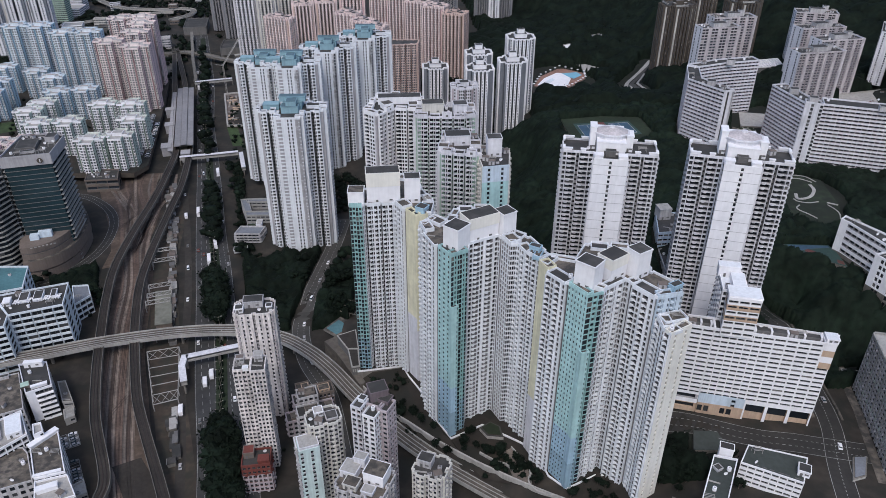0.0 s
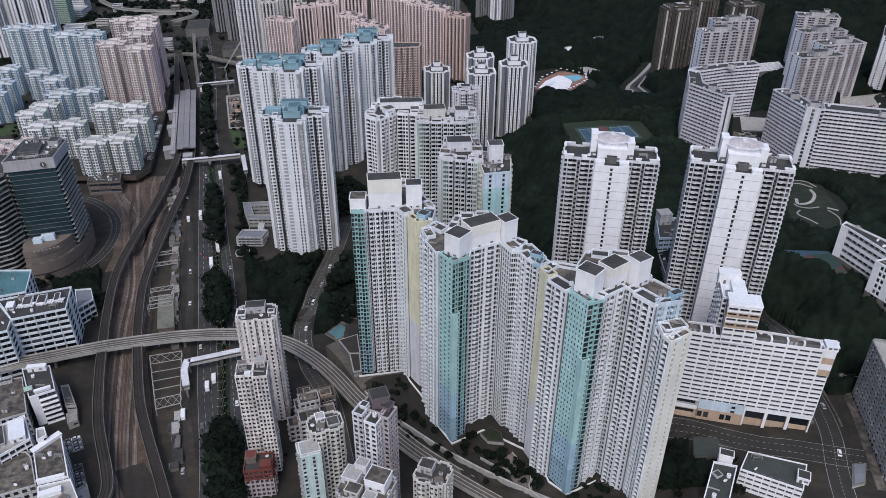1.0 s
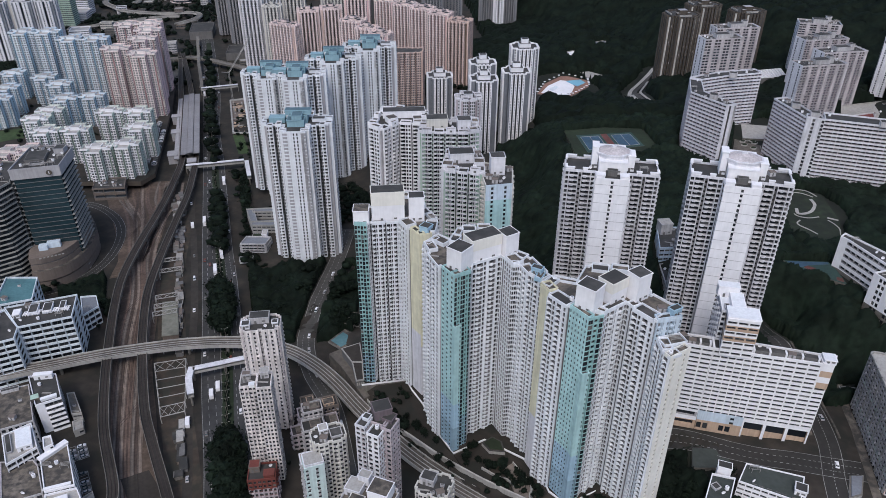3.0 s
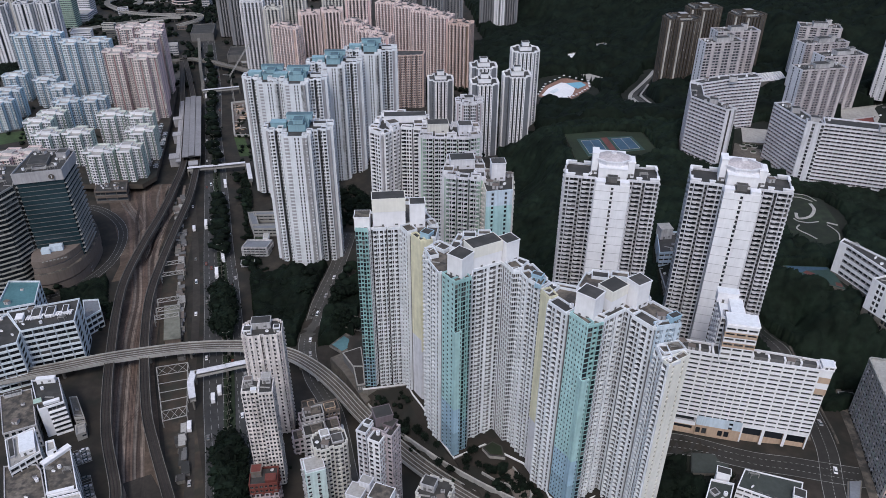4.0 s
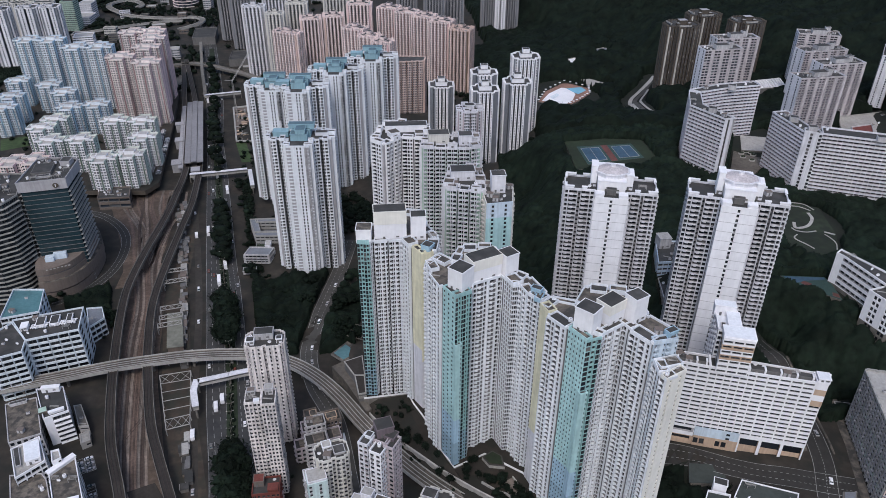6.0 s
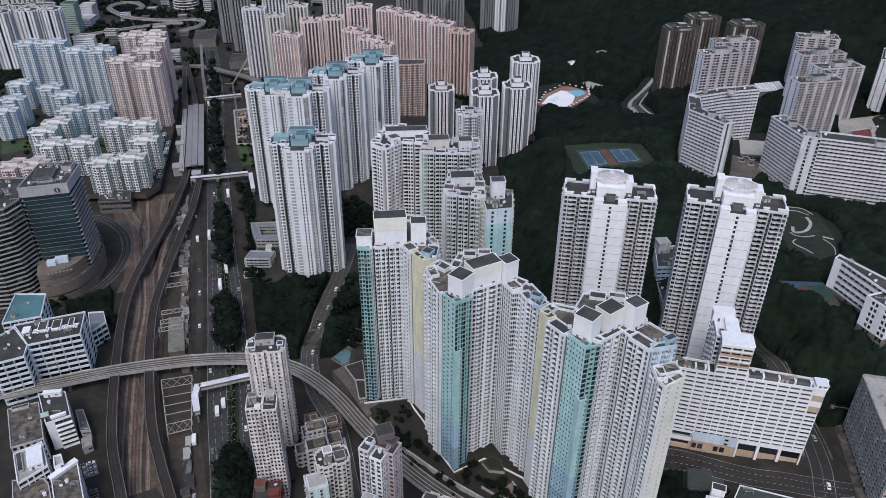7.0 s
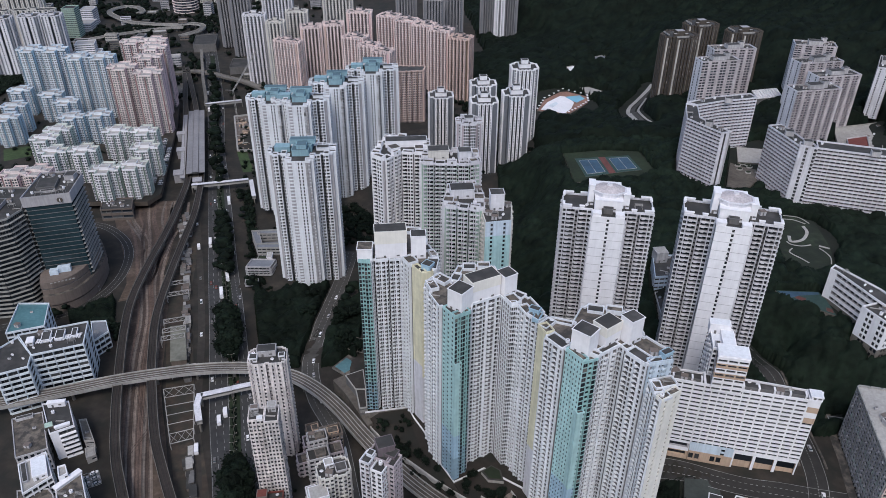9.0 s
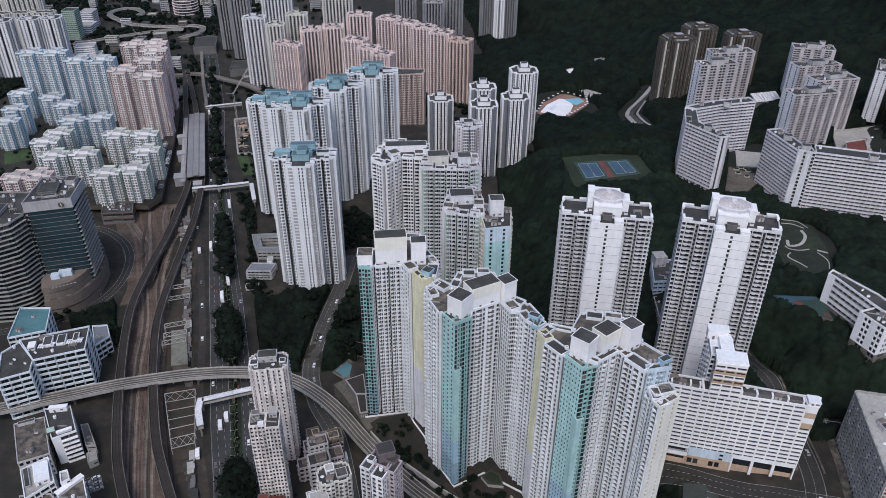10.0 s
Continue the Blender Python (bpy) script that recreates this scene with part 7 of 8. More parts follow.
def canopy_sheet(name, label, x0, x1, y0, y1, step, cell, test, sprays, size):
    """A closed roof of tree crowns over a slope: rounded crowns of uneven width and height that grow into one another, with loose leaf sprays."""
    xs, ys = np.arange(x0, x1, step), np.arange(y0, y1, step)
    gx, gy = np.arange(x0 - 8, x1 + 9, 8.0), np.arange(y0 - 8, y1 + 9, 8.0)
    low = np.array([[ground_z(x, y) for x in gx] for y in gy])
    X, Y = np.meshgrid(xs, ys)
    X, Y = X + rng.uniform(-0.3, 0.3, X.shape) * step, Y + rng.uniform(-0.3, 0.3, X.shape) * step

    def ground_at(px, py):
        u, v = (px - gx[0]) / 8, (py - gy[0]) / 8
        i, j = np.clip(u.astype(int), 0, len(gx) - 2), np.clip(v.astype(int), 0, len(gy) - 2)
        u, v = u - i, v - j
        return low[j, i] * (1 - u) * (1 - v) + low[j, i + 1] * u * (1 - v) + low[j + 1, i] * (1 - u) * v + low[j + 1, i + 1] * u * v

    nx, ny = int((x1 - x0) / cell) + 4, int((y1 - y0) / cell) + 4
    cx = x0 - cell + (np.arange(nx) + 0.5)[None, :] * cell + rng.uniform(-0.5, 0.5, (ny, nx)) * cell
    cy = y0 - cell + (np.arange(ny) + 0.5)[:, None] * cell + rng.uniform(-0.5, 0.5, (ny, nx)) * cell
    cr = cell * rng.uniform(0.55, 1.25, (ny, nx))
    ch = cr * rng.uniform(0.35, 0.8, (ny, nx))
    I, J = ((X - x0) / cell + 1).astype(int), ((Y - y0) / cell + 1).astype(int)
    top = np.zeros_like(X)
    for di in (-1, 0, 1):
        for dj in (-1, 0, 1):
            i, j = np.clip(I + di, 0, nx - 1), np.clip(J + dj, 0, ny - 1)
            d2 = ((X - cx[j, i]) ** 2 + (Y - cy[j, i]) ** 2) / cr[j, i] ** 2
            top = np.maximum(top, ch[j, i] * np.sqrt(np.clip(1 - d2, 0, 1)) + 0.35 * ch[j, i] * (d2 < 1))
    lump = np.array([noise.noise((x * 1.3 / cell, y * 1.3 / cell, 0.7)) for x, y in zip(X.ravel(), Y.ravel())]).reshape(X.shape)
    top = top + cell * 0.22 * lump + rng.uniform(-0.5, 0.5, X.shape) * step * 0.34
    keep = np.array([test(x, y) and free(x, y, 0.5) for x, y in zip(X.ravel(), Y.ravel())]).reshape(X.shape)
    keep[0, :] = keep[-1, :] = False
    keep[:, 0] = keep[:, -1] = False
    Z = ground_at(X, Y)
    Z = np.where(keep, Z + 0.4 * cell + np.maximum(top, 0), Z - 0.4)
    idx = np.arange(X.size).reshape(X.shape)
    some = keep[:-1, :-1] | keep[1:, :-1] | keep[:-1, 1:] | keep[1:, 1:]
    q = np.stack([idx[:-1, :-1], idx[:-1, 1:], idx[1:, 1:], idx[1:, :-1]], -1)[some]
    f = np.concatenate([q[:, [0, 1, 2]], q[:, [0, 2, 3]]])
    used = np.unique(f)
    remap = np.zeros(X.size, dtype=int)
    remap[used] = np.arange(len(used))
    v, f = np.stack([X.ravel(), Y.ravel(), Z.ravel()], 1)[used], remap[f]
    spots = np.nonzero(keep.ravel())[0]
    spots = spots[rng.integers(len(spots), size=sprays)]
    o = np.stack([X.ravel()[spots], Y.ravel()[spots], Z.ravel()[spots]], 1) + rng.uniform(-0.4, 0.4, (sprays, 3)) * step
    tri = np.stack([o, o + rng.normal(size=(sprays, 3)) * size, o + rng.normal(size=(sprays, 3)) * size], 1).reshape(-1, 3)
    f = np.concatenate([f, np.arange(sprays * 3).reshape(-1, 3) + len(v)])
    v = np.concatenate([v, tri])
    me = bpy.data.meshes.new(name)
    me.vertices.add(len(v))
    me.vertices.foreach_set("co", v.astype(np.float32).ravel())
    me.loops.add(len(f) * 3)
    me.loops.foreach_set("vertex_index", f.astype(np.int32).ravel())
    me.polygons.add(len(f))
    me.polygons.foreach_set("loop_start", np.arange(0, len(f) * 3, 3, dtype=np.int32))
    me.polygons.foreach_set("loop_total", np.full(len(f), 3, dtype=np.int32))
    me.materials.append(MATS["leaf"])
    me.polygons.foreach_set("use_smooth", np.ones(len(f), dtype=bool))
    me.update(calc_edges=True)
    return tagged(new(name, me), label, "woods", kind="stuff")


def beside_road(x, y):
    """The copse between the trunk road and the slip road."""
    return x > -145 - 0.296 * (y - 446) and noise.noise((x * 0.05, y * 0.05, 5.3)) > -0.42


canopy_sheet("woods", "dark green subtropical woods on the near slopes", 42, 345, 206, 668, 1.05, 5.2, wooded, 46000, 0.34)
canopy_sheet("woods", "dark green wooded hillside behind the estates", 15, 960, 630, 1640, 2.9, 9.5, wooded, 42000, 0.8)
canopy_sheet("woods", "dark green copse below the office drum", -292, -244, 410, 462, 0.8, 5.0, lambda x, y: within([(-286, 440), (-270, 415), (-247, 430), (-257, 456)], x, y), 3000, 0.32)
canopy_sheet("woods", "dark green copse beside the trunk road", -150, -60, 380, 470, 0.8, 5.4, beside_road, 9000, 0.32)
for _ in range(420):
    x, y = rng.uniform(-262, -210), rng.uniform(392, 425)
    if free(x, y, 1) and x < -236:
        r = rng.uniform(1.5, 3)
        near_c.append((x, y, r + 1, r))
for _ in range(260):
    y = rng.uniform(470, 640)
    x = -153 - 0.296 * (y - 446) + rng.uniform(9, 17)
    if free(x, y, 0):
        r = rng.uniform(1.4, 2.8)
        near_c.append((x, y, ground_z(x, y) + r + 1, r))
canopy("thicket", "dark green thickets beside roads and railway", near_c, rng, 1, 26)
for _ in range(4200):
    x, y = rng.uniform(-860, -360), rng.uniform(960, 1620)
    if noise.noise((x * 0.012, y * 0.012, 3.1)) > -0.2 and free(x, y, 3) and abs(x + 395 + 0.27 * (y - 1000)) > 26:
        r = rng.uniform(3, 6)
        far_c.append((x, y, r * 0.8, r))
for _ in range(500):
    x, y = rng.uniform(-640, -590), rng.uniform(900, 1000)
    if free(x, y, 3):
        far_c.append((x, y, 3, rng.uniform(3, 5)))
canopy("far_trees", "dark green trees between the far highways", far_c, rng, 0, 18, 0.8, 0.17)


def tree_mesh(seed, h, r):
    """A tapered trunk with limbs, and a crown of many leaf sprays in uneven lobes."""
    g = np.random.default_rng(seed)
    t = Shape()
    tall = h * 0.55
    for k in range(4):
        z0, z1 = tall * k / 4, tall * (k + 1) / 4
        t.prism([(0.28 * (1 - k * 0.18) * math.cos(a), 0.28 * (1 - k * 0.18) * math.sin(a)) for a in (i * math.pi / 3 for i in range(6))], z0, z1, "bark")
    lobes = []
    for k in range(7):
        a = k * 0.9 + g.random()
        d = r * g.uniform(0.25, 0.75) * (k > 0)
        z = h * g.uniform(0.55, 0.85)
        t.beam((0, 0, tall * 0.8), (d * math.cos(a), d * math.sin(a), z), 0.09, "bark")
        lobes.append((d * math.cos(a), d * math.sin(a), z, r * g.uniform(0.4, 0.62)))
    c = Shape()
    for x, y, z, q in lobes:
        co, fc = blob(g, 1, 0.3)
        k = len(c.v)
        c.v.extend([tuple(p) for p in co * (q * 0.8, q * 0.8, q * 0.62) + (x, y, z)])
        c.f.extend([tuple(f + k) for f in fc])
        c.m.extend([c.slot("leaf")] * len(fc))
        for _ in range(36):
            d = g.normal(size=3)
            d /= np.linalg.norm(d)
            o = np.array((x, y, z)) + d * (q, q, q * 0.8) * g.uniform(0.75, 1.15)
            e1, e2 = g.normal(size=3) * q * 0.17, g.normal(size=3) * q * 0.17
            c.face([tuple(o), tuple(o + e1), tuple(o + e1 + e2), tuple(o + e2)], "leaf")
    return t.mesh("trunk"), c.mesh("crown")


TREES = []
for seed, h, r in ((1, 11, 4.6), (2, 9, 4.0), (3, 13, 5.4), (4, 7, 3.0)):
    th = new("tree")
    trunk, crown = tree_mesh(seed, h, r)
    part("trunk", trunk, th)
    part("crown", crown, th)
    tagged(th, "broad dark green street tree with dense crown", "tree", "street trees")
    TREES.append(th)
spots = []
median = smooth([Vector(p) for p in ((-100, 225, 0), (-109, 258, 0), (-120.5, 290, 0), (-134, 340, 0), (-150, 396, 0), (-166, 446, 0), (-185, 508, 0), (-232, 664, 0), (-262, 760, 0), (-299, 892, 0), (-340, 1020, 0))], 30)
for p in median:
    if 236 < p.y < 286 or 386 < p.y < 440 or 494 < p.y < 585 or p.y > 650 and rng.random() < 0.45:
        for _ in range(1 if p.y > 650 else 2):
            spots.append((p.x + rng.uniform(-4, 4), p.y + rng.uniform(-3, 3), rng.uniform(1.1, 1.7)))
for _ in range(70):
    spots.append((rng.uniform(-122, -58), rng.uniform(384, 462), rng.uniform(0.7, 1.15)))
for _ in range(26):
    y = rng.uniform(440, 640)
    spots.append((-153 - 0.296 * (y - 446) + rng.uniform(3, 13), y, rng.uniform(0.6, 1.0)))
for _ in range(95):
    u = rng.random()
    spots.append((-34 + 116 * u + rng.uniform(-8, 8), 293 - 62 * u + rng.uniform(-6, 9), rng.uniform(0.35, 0.65)))
for _ in range(55):
    u = rng.random()
    spots.append((100 + 40 * u + rng.uniform(-3, 3), rng.uniform(232, 262) - 6 * u, rng.uniform(0.5, 0.9)))
for _ in range(14):
    spots.append((rng.uniform(-300, -270), rng.uniform(430, 450), rng.uniform(0.6, 0.9)))
k = 0
rest = []
for x, y, sc in sorted(spots, key=lambda q: q[1]):
    if not free(x, y, 2) and y < 900:
        continue
    if k >= 280:
        r = 4.2 * sc
        rest += [(x, y, ground_z(x, y) + 6 * sc, r), (x + 1.5, y + 1, ground_z(x, y) + 4.5 * sc, r * 0.8), (x - 1.5, y + 1.4, ground_z(x, y) + 5 * sc, r * 0.7)]
        continue
    k += 1
    src = TREES[k % 4]
    m = pose(x, y, ground_z(x, y) - 0.1, 0, 0, rng.uniform(0, 360)) @ Matrix.Scale(sc, 4)
    if k <= 4:
        src.matrix_basis = m
    else:
        ob = copy_thing(TREES[k % 4], m)
        ob.matrix_basis = m

scrub = []
GARDEN = [(-46, 312), (-26, 290), (-2, 266), (20, 250), (45, 240), (52, 246), (49, 258), (41, 267), (29, 276), (22, 280), (6, 271), (-5, 287), (-14, 311), (-19, 319), (-23, 327), (-46, 323)]


def scatter(n, x0, x1, y0, y1, r0, r1, z=None, test=None):
    for _ in range(n):
        x, y = rng.uniform(x0, x1), rng.uniform(y0, y1)
        if noise.noise((x * 0.03, y * 0.03, 1.7)) > -0.1 and free(x, y, 1.5) and (test is None or test(x, y)):
            r = rng.uniform(r0, r1)
            scrub.append((x, y, (ground_z(x, y) if z is None else z) + r * 0.7, r))


for p in median:
    if 225 < p.y < 900:
        for _ in range(2):
            scrub.append((p.x + rng.uniform(-1.2, 1.2), p.y + rng.uniform(-2.5, 2.5), 0.9, rng.uniform(0.9, 1.5)))
scatter(1500, -150, -50, 505, 680, 2.0, 4.2, None, lambda x, y: x > -153 - 0.296 * (y - 446) + 12)
scatter(160, -240, -205, 352, 420, 1.4, 2.8, None, lambda x, y: x < -214 - 0.25 * (y - 358) - 7)
scatter(1000, -560, -160, 900, 1500, 3, 6, None, lambda x, y: abs(x + 300 + 0.31 * (y - 892)) > 24)
scatter(500, -560, -300, 620, 880, 1.5, 3.2, 9.0, lambda x, y: x < -330 - 0.25 * (y - 620))
scatter(900, -42, 60, 238, 324, 1.3, 2.6, None, lambda x, y: inside(GARDEN, x, y) and noise.noise((x * 0.09, y * 0.09, 5.3)) > 0.02)
scatter(60, -86, -40, 275, 330, 1.0, 2.0)
scatter(70, 139, 166, 222, 241, 0.6, 1.4, 39.4, lambda x, y: abs((x - 153) * 0.46 + (y - 232) * 0.89) < 4)
scatter(220, -172, -120, 440, 570, 1.2, 2.6, None, lambda x, y: x > -153 - 0.296 * (y - 446) + 10)
scatter(420, 0, 112, 640, 840, 1.8, 3.8)
scatter(300, -40, 60, 840, 1040, 2.5, 5)
scatter(300, -240, -180, 640, 860, 1.5, 3.4, None, lambda x, y: x > -222 - 0.29 * (y - 664) + 14)
scatter(140, 60, 112, 205, 240, 1.2, 2.6, None, lambda x, y: y < 238 - 0.6 * (x - 60) or x > 103)
tagged(canopy("shrubbery", "dark green shrubs and small trees between the buildings", scrub, rng, 0, 26, 0.8, 0.2), "dark green shrubs and small trees between the buildings", "shrubs", kind="stuff")
canopy("tree_row", "dark green row of roadside trees far along the trunk road", rest, rng, 1, 10)


# ---- vehicles ----
def car_parts(kind, colour):
    """A vehicle at the origin, its nose towards +y: body, cabin, wheels, lamps."""
    th = new(kind)
    L, W, H = {"car": (4.5, 1.8, 1.45), "bus": (11.5, 2.5, 4.2), "lorry": (8.5, 2.4, 3.4), "van": (5.2, 1.9, 2.1)}[kind]
    b = Shape()
    if kind in ("car", "van"):
        prof = ((-L / 2, 0.3), (L / 2, 0.3), (L / 2 - 0.05, 0.75), (L / 2 - 1.1, 0.9), (-L / 2 + 0.4, 0.95), (-L / 2, 0.85))
        n = len(prof)
        for sx in (-1, 1):
            pts = [(sx * W / 2, y, z) for y, z in prof]
            b.face(pts if sx > 0 else pts[::-1], colour)
        for i in range(n):
            (y0, z0), (y1, z1) = prof[i], prof[(i + 1) % n]
            b.face([(W / 2, y1, z1), (W / 2, y0, z0), (-W / 2, y0, z0), (-W / 2, y1, z1)], colour)
        part("body", b, th)
        c = Shape()
        f, r = (L / 2 - 1.25, -L / 2 + 0.45) if kind == "car" else (L / 2 - 0.8, -L / 2 + 0.1)
        lo = [(-W / 2 + 0.08, r, 0.9), (W / 2 - 0.08, r, 0.9), (W / 2 - 0.08, f, 0.88), (-W / 2 + 0.08, f, 0.88)]
        hi = [(-W / 2 + 0.25, r + 0.5, H), (W / 2 - 0.25, r + 0.5, H), (W / 2 - 0.25, f - 0.7, H), (-W / 2 + 0.25, f - 0.7, H)]
        for i in range(4):
            j = (i + 1) % 4
            c.face([lo[i], lo[j], hi[j], hi[i]], "curtain_wall")
        c.face(hi, colour)
        part("cabin", c, th)
    elif kind == "bus":
        b.box(0, 0, W, L, 0.4, H, colour)
        part("body", b, th)
        for z in (1.3, 2.9):
            g = Shape()
            g.box(0, 0, W + 0.06, L - 0.6, z, z + 0.8, "curtain_wall")
            part("window_band", g, th)
    else:
        b.box(0, -0.8, W, L - 2.0, 0.9, H, colour)
        part("cargo_box", b, th)
        c = Shape()
        c.prism([(-W / 2, L / 2 - 1.6), (W / 2, L / 2 - 1.6), (W / 2, L / 2), (-W / 2, L / 2)], 0.5, 2.4, "white")
        c.face([(-W / 2 + 0.1, L / 2 + 0.02, 1.3), (W / 2 - 0.1, L / 2 + 0.02, 1.3), (W / 2 - 0.1, L / 2 + 0.02, 2.2), (-W / 2 + 0.1, L / 2 + 0.02, 2.2)][::-1], "curtain_wall")
        part("cab", c, th)
    w = Shape()
    w.box(0, 0, W - 0.3, L - 0.4, 0.2, 0.42, "dark_grey")
    for sx in (-1, 1):
        for y in (L * 0.31, -L * 0.31):
            r = 0.33 if kind == "car" else 0.5
            ring = [(r * math.cos(a), r * math.sin(a)) for a in (i * math.pi / 5 for i in range(10))]
            x0, x1 = sorted((sx * (W / 2 - 0.2), sx * (W / 2 + 0.03)))
            for i in range(10):
                (a0, b0), (a1, b1) = ring[i], ring[(i + 1) % 10]
                w.face([(x0, y + a0, r + b0), (x0, y + a1, r + b1), (x1, y + a1, r + b1), (x1, y + a0, r + b0)], "tyre")
            w.face([(sx * (W / 2 + 0.03), y + a, r + q) for a, q in ring], "tyre")
    part("chassis", w, th)
    return th


KINDS = [("car", "bright", "white parked or waiting saloon car"), ("car", "dark_grey", "dark grey saloon car on asphalt"), ("car", "red", "red saloon car on asphalt"), ("car", "grey", "silver-grey saloon car on asphalt"),
         ("lorry", "bright", "white box lorry on the trunk road"), ("bus", "bright", "white double-deck bus on the trunk road"), ("van", "bright", "white delivery van on asphalt"), ("bus", "red", "red double-deck bus on the trunk road")]
PROTO = [(tagged(car_parts(k, c), lab, k, "road vehicles"), k) for k, c, lab in KINDS]
USED = set()


def place_vehicle(i, x, y, heading, z=None):
    ob = PROTO[i][0]
    m = pose(x, y, (ground_z(x, y) + 0.15) if z is None else z, 0, 0, heading)
    if i in USED:
        copy_thing(ob, m)
    else:
        USED.add(i)
        ob.matrix_basis = m


def along(pts, offset, y0, y1, step, mix):
    line = offset_line(smooth([Vector(p) for p in pts], 40), offset)
    last = -1e9
    for i in range(len(line) - 1):
        p = line[i]
        if y0 < p[1] < y1 and abs(p[1] - last) > step * rng.uniform(0.6, 2.2):
            t = line[i + 1] - p
            place_vehicle(int(rng.choice(mix)), p[0], p[1], math.degrees(math.atan2(t[1], t[0])) - 90)
            last = p[1]


WESTBOUND = [(-95, 160), (-119, 258), (-143, 336), (-166, 417), (-191, 502), (-237, 664), (-267, 768), (-304, 892), (-370, 1100)]
EASTBOUND = [(-72, 160), (-99, 258), (-112, 290), (-129, 346), (-161, 450), (-181, 511), (-228, 664), (-256, 752), (-294, 892), (-360, 1100)]
MIX = [0, 0, 1, 2, 3, 3, 4, 6, 5]
for o, st in ((-4, 74), (0, 96), (4, 66)):
    along(WESTBOUND, o, 230, 980, st, MIX)
for o, st in ((-3.6, 80), (0, 104), (3.6, 74)):
    along(EASTBOUND, o, 230, 980, st, MIX)
along([(-113, 180), (-135, 262), (-157, 336), (-178, 417), (-204, 502), (-240, 610)], 0, 230, 600, 40, [0, 1, 6, 3, 4])
along([(182, 215), (188, 240), (195, 263), (197.5, 285), (198, 308), (194.5, 332)], 2, 215, 330, 40, [0, 1, 3])
along([(-40, 230), (-52, 270), (-66, 318), (-84, 352), (-93, 385), (-90, 420), (-84, 470)], 2, 240, 460, 24, [0, 4, 6, 3])
for x0, y0, dx, dy, n in ((-290, 640, -1.0, 4.4, 26), (-283, 640, -1.0, 4.4, 22)):
    for k in range(n):
        if rng.random() < 0.8:
            place_vehicle(int(rng.choice([0, 1, 3, 0, 6])), x0 + dx * k, y0 + dy * k, 90 + rng.uniform(-4, 4), 8.95)
for (xa, ya), (xb, yb), n in BAYS:
    turn = math.degrees(math.atan2(yb - ya, xb - xa))
    for k in range(n):
        if rng.random() < 0.75:
            place_vehicle(int(rng.choice([0, 1, 3, 1, 3])), xa + (xb - xa) * (k + 0.5) / n, ya + (yb - ya) * (k + 0.5) / n, turn + rng.uniform(-4, 4))
for i, (ob, k) in enumerate(PROTO):
    if i not in USED:
        place_vehicle(i, -143 + 3 * i, 330 + 9 * i, 16)


# ---- yards beside the railway ----
def truss(name, label, corners, z, rows):
    """A flat lattice of white steel on posts."""
    th = new(name)
    tagged(th, label, "steel truss")
    a, b, c, d = [Vector((*p, z)) for p in corners]
    for p, q in ((a, b), (b, c), (c, d), (d, a)):
        s = Shape()
        s.beam(p, q, 0.2, "light_concrete")
        part("chord", s, th)
    for k in range(rows + 1):
        t = k / rows
        p, q = a.lerp(d, t), b.lerp(c, t)
        s = Shape()
        s.beam(p, q, 0.16, "light_concrete")
        s.beam(p, (p.x, p.y, 0), 0.2, "light_concrete")
        s.beam(q, (q.x, q.y, 0), 0.2, "light_concrete")
        part("frame", s, th)
        if k < rows and k in (0, rows - 1):
            p2, q2 = a.lerp(d, (k + 1) / rows), b.lerp(c, (k + 1) / rows)
            for m in range(3):
                for e, g in ((p.lerp(q, m / 3), p2.lerp(q2, (m + 1) / 3)), (p2.lerp(q2, m / 3), p.lerp(q, (m + 1) / 3))):
                    s = Shape()
                    s.beam(e, g, 0.09, "light_concrete")
                    part("brace", s, th)
    return th


truss("steel_truss", "white open steel lattice over the yard", [(-183, 352), (-164.5, 357), (-150.5, 310), (-163, 305)], 5, 6)
for cx, cy in ((-212, 474), (-208, 459), (-199, 425), (-194, 405), (-176, 372), (-196, 414)):
    r = rect(cx, cy, 16, 5, 18)
    truss("steel_gantry", "white steel gantry over the yard tracks", r, 6, 1)
yard = random.Random(11)
for k in range(190):
    t = yard.random()
    y = 262 + 330 * t
    xa = -141 - (y - 262) * 0.345 + 11
    xb = -135 - (y - 262) * 0.30 - 6
    lo, hi = sorted((xa - 6, xb))
    x = yard.uniform(lo, hi)
    if 303 < y < 360:
        continue
    w, d, h = (yard.uniform(2, 5), yard.uniform(3, 9), yard.uniform(1.5, 3.5)) if k % 2 else (yard.uniform(1, 2.4), yard.uniform(1, 4), yard.uniform(0.8, 2.2))
    sh = Shape()
    rot = 17 + yard.uniform(-4, 4)
    sh.box(x, y, w, d, 0, h, yard.choice(["concrete", "grey", "taupe", "dark_grey", "dark_grey", "concrete"]), rot, yard.choice(["concrete", "roof", "grey", "taupe", "roof", "dark_grey"]))
    rr = rect(x, y, w + 0.4, d + 0.4, rot)
    sh.prism(rr, h, h + 0.25, yard.choice(["concrete", "roof", "taupe", "dark_grey", "light_concrete"]), None, True)
    tagged(new("shed", sh.mesh("shed")), "low flat-roofed yard shed beside the railway", "shed", "yard sheds")
sh = Shape()
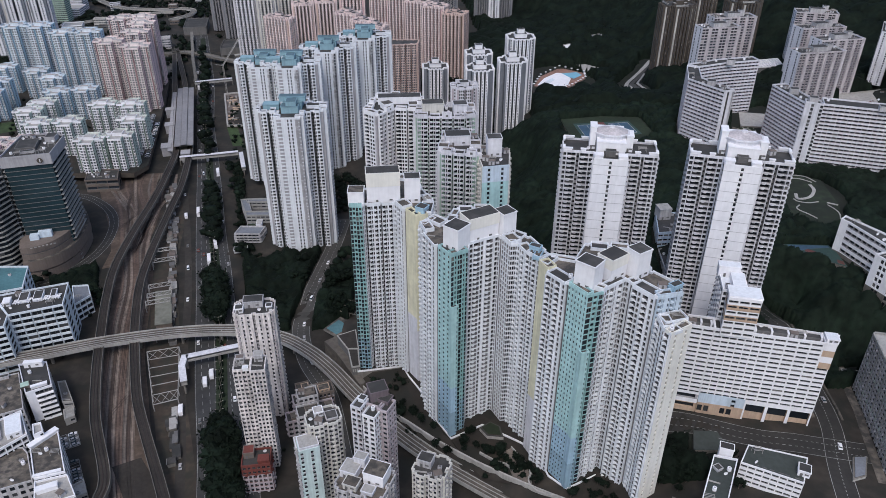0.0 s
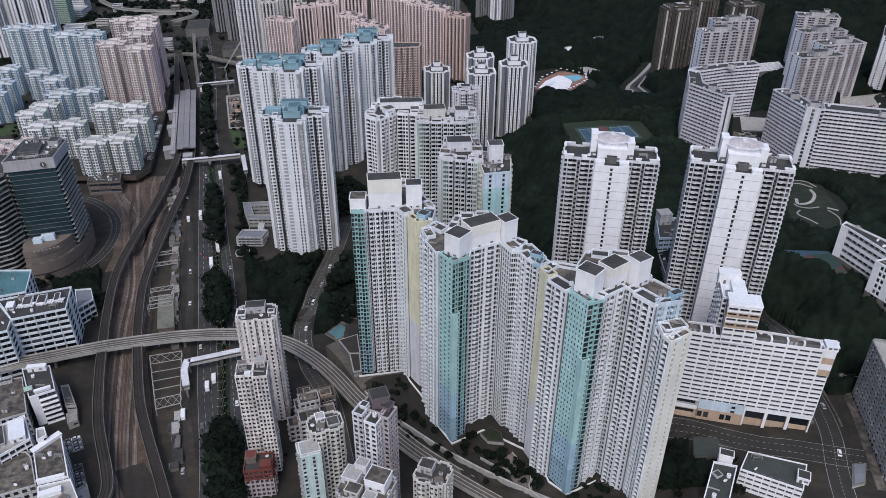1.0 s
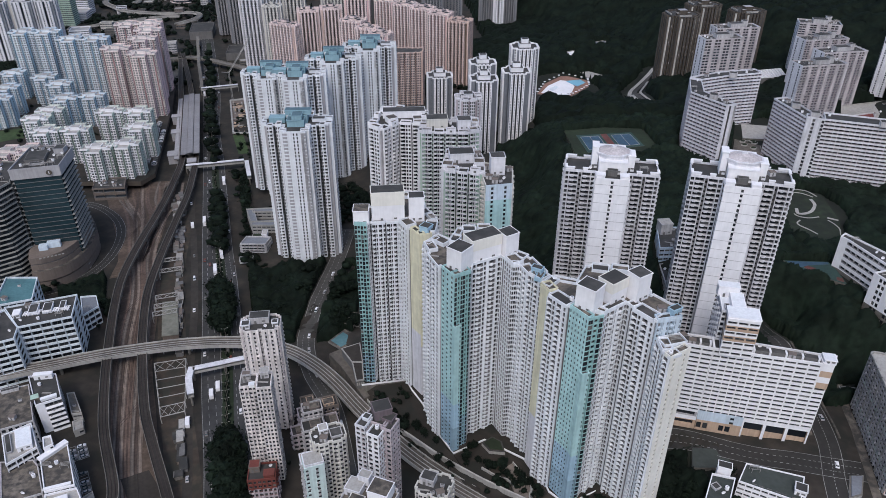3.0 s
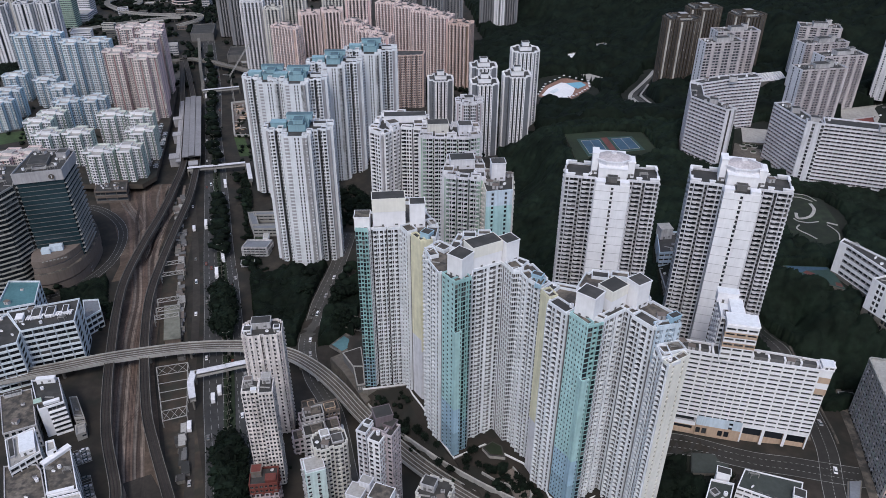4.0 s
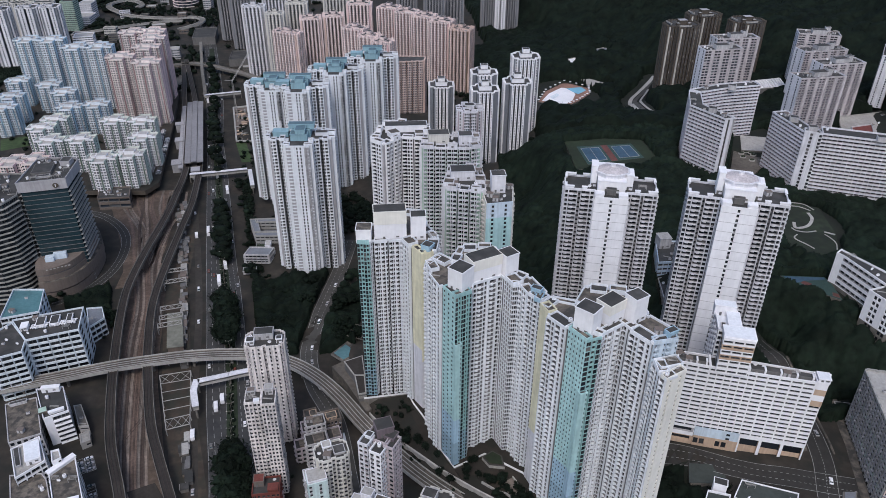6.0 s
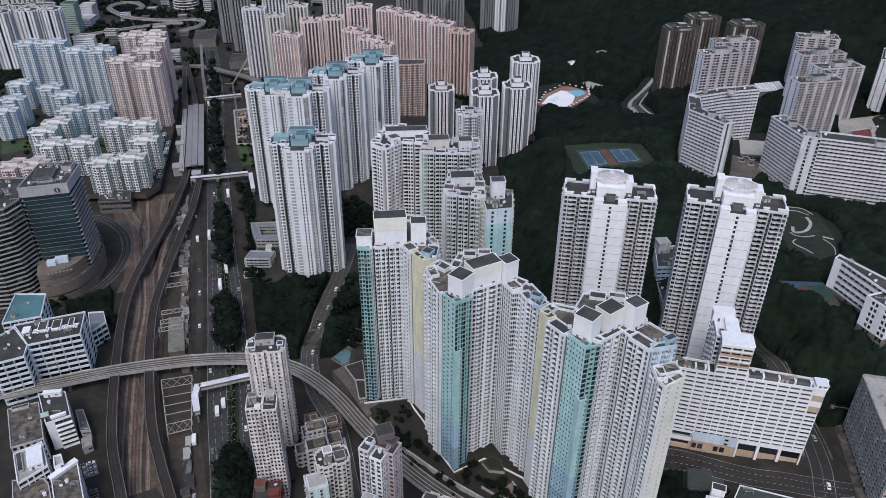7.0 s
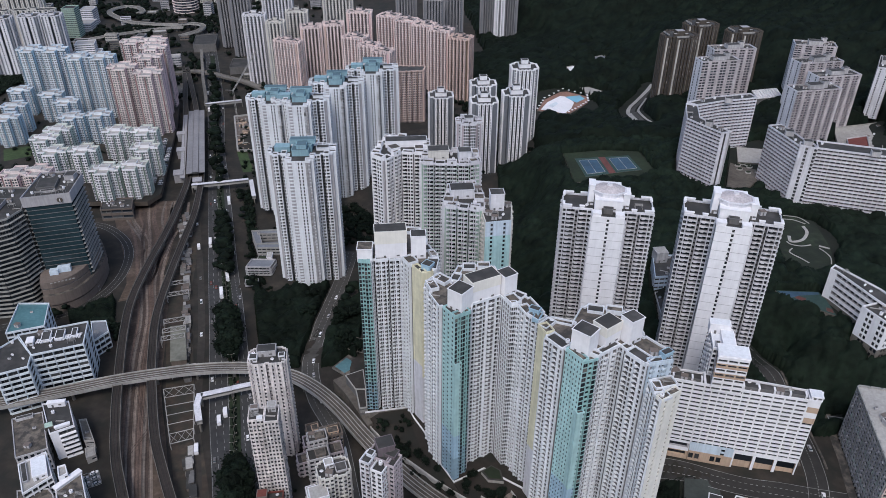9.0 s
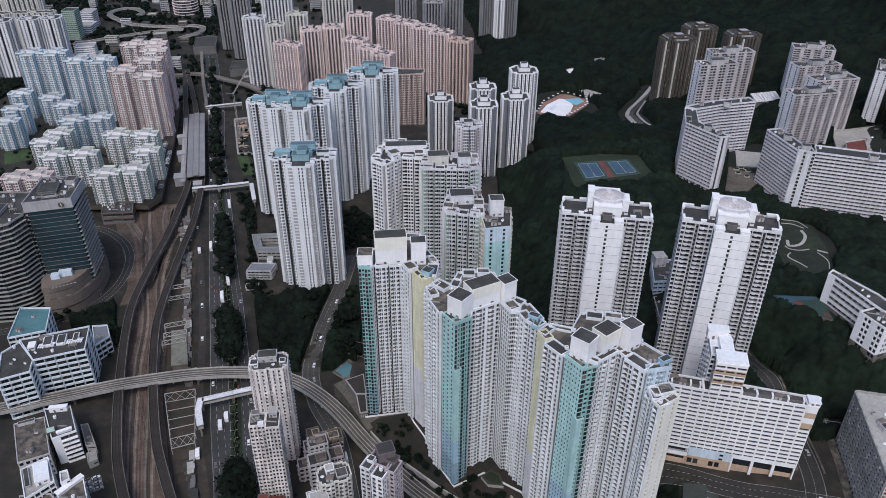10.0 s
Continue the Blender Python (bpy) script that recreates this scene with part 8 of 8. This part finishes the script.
sh.prism([(-187.4, 380.0), (-177.4, 382.0), (-190.4, 420.0), (-200.0, 418.4)], 0, 4.6, "taupe", "roof_tan")
sh.prism(inset([(-187.4, 380.0), (-177.4, 382.0), (-190.4, 420.0), (-200.0, 418.4)], -0.4), 4.6, 5.0, "pale_roof", "pale_roof", True)
tagged(new("depot_shed", sh.mesh("depot_shed")), "long pale flat-roofed depot shed", "shed")
# tower crane on the building site
cr = new("tower_crane")
tagged(cr, "pale lattice tower crane above the building site", "crane")
for a, b, nm in (((-246, 800, 0), (-246, 800, 52), "mast"), ((-246, 800, 50), (-225, 845, 84), "jib"), ((-246, 800, 50), (-251, 790, 54), "counter_jib")):
    sh = Shape()
    a, b = Vector(a), Vector(b)
    n = 10
    for dx, dy in ((-0.8, 0), (0.8, 0), (0, 0.9)):
        sh.beam(a + Vector((dx, dy, 0)), b + Vector((dx, dy, 0)), 0.12, "light_concrete")
    for k in range(n):
        p, q = a.lerp(b, k / n), a.lerp(b, (k + 1) / n)
        sh.beam(p + Vector((-0.8, 0, 0)), q + Vector((0.8, 0, 0)), 0.08, "light_concrete")
        sh.beam(p + Vector((0.8, 0, 0)), q + Vector((0, 0.9, 0)), 0.08, "light_concrete")
    part(nm, sh, cr)
# street lamps along the trunk road
lamp = new("street_lamp")
tagged(lamp, "slim grey double-armed street lamp on the median", "street lamp", "street lamps")
sh = Shape()
sh.beam((0, 0, 0), (0, 0, 10), 0.08, "concrete")
part("pole", sh, lamp)
for e in (-1, 1):
    sh = Shape()
    sh.beam((0, 0, 9.9), (e * 1.7, 0, 10.4), 0.05, "concrete")
    part("arm", sh, lamp)
    sh = Shape()
    sh.box(e * 1.9, 0, 0.7, 0.3, 10.4, 10.6, "light_concrete")
    part("lantern", sh, lamp)
done = 0
for i, p in enumerate(median[::4]):
    if 240 < p.y < 900:
        m = pose(p.x, p.y, 0.2, 0, 0, 17)
        if done:
            copy_thing(lamp, m)
        else:
            lamp.matrix_basis = m
        done += 1
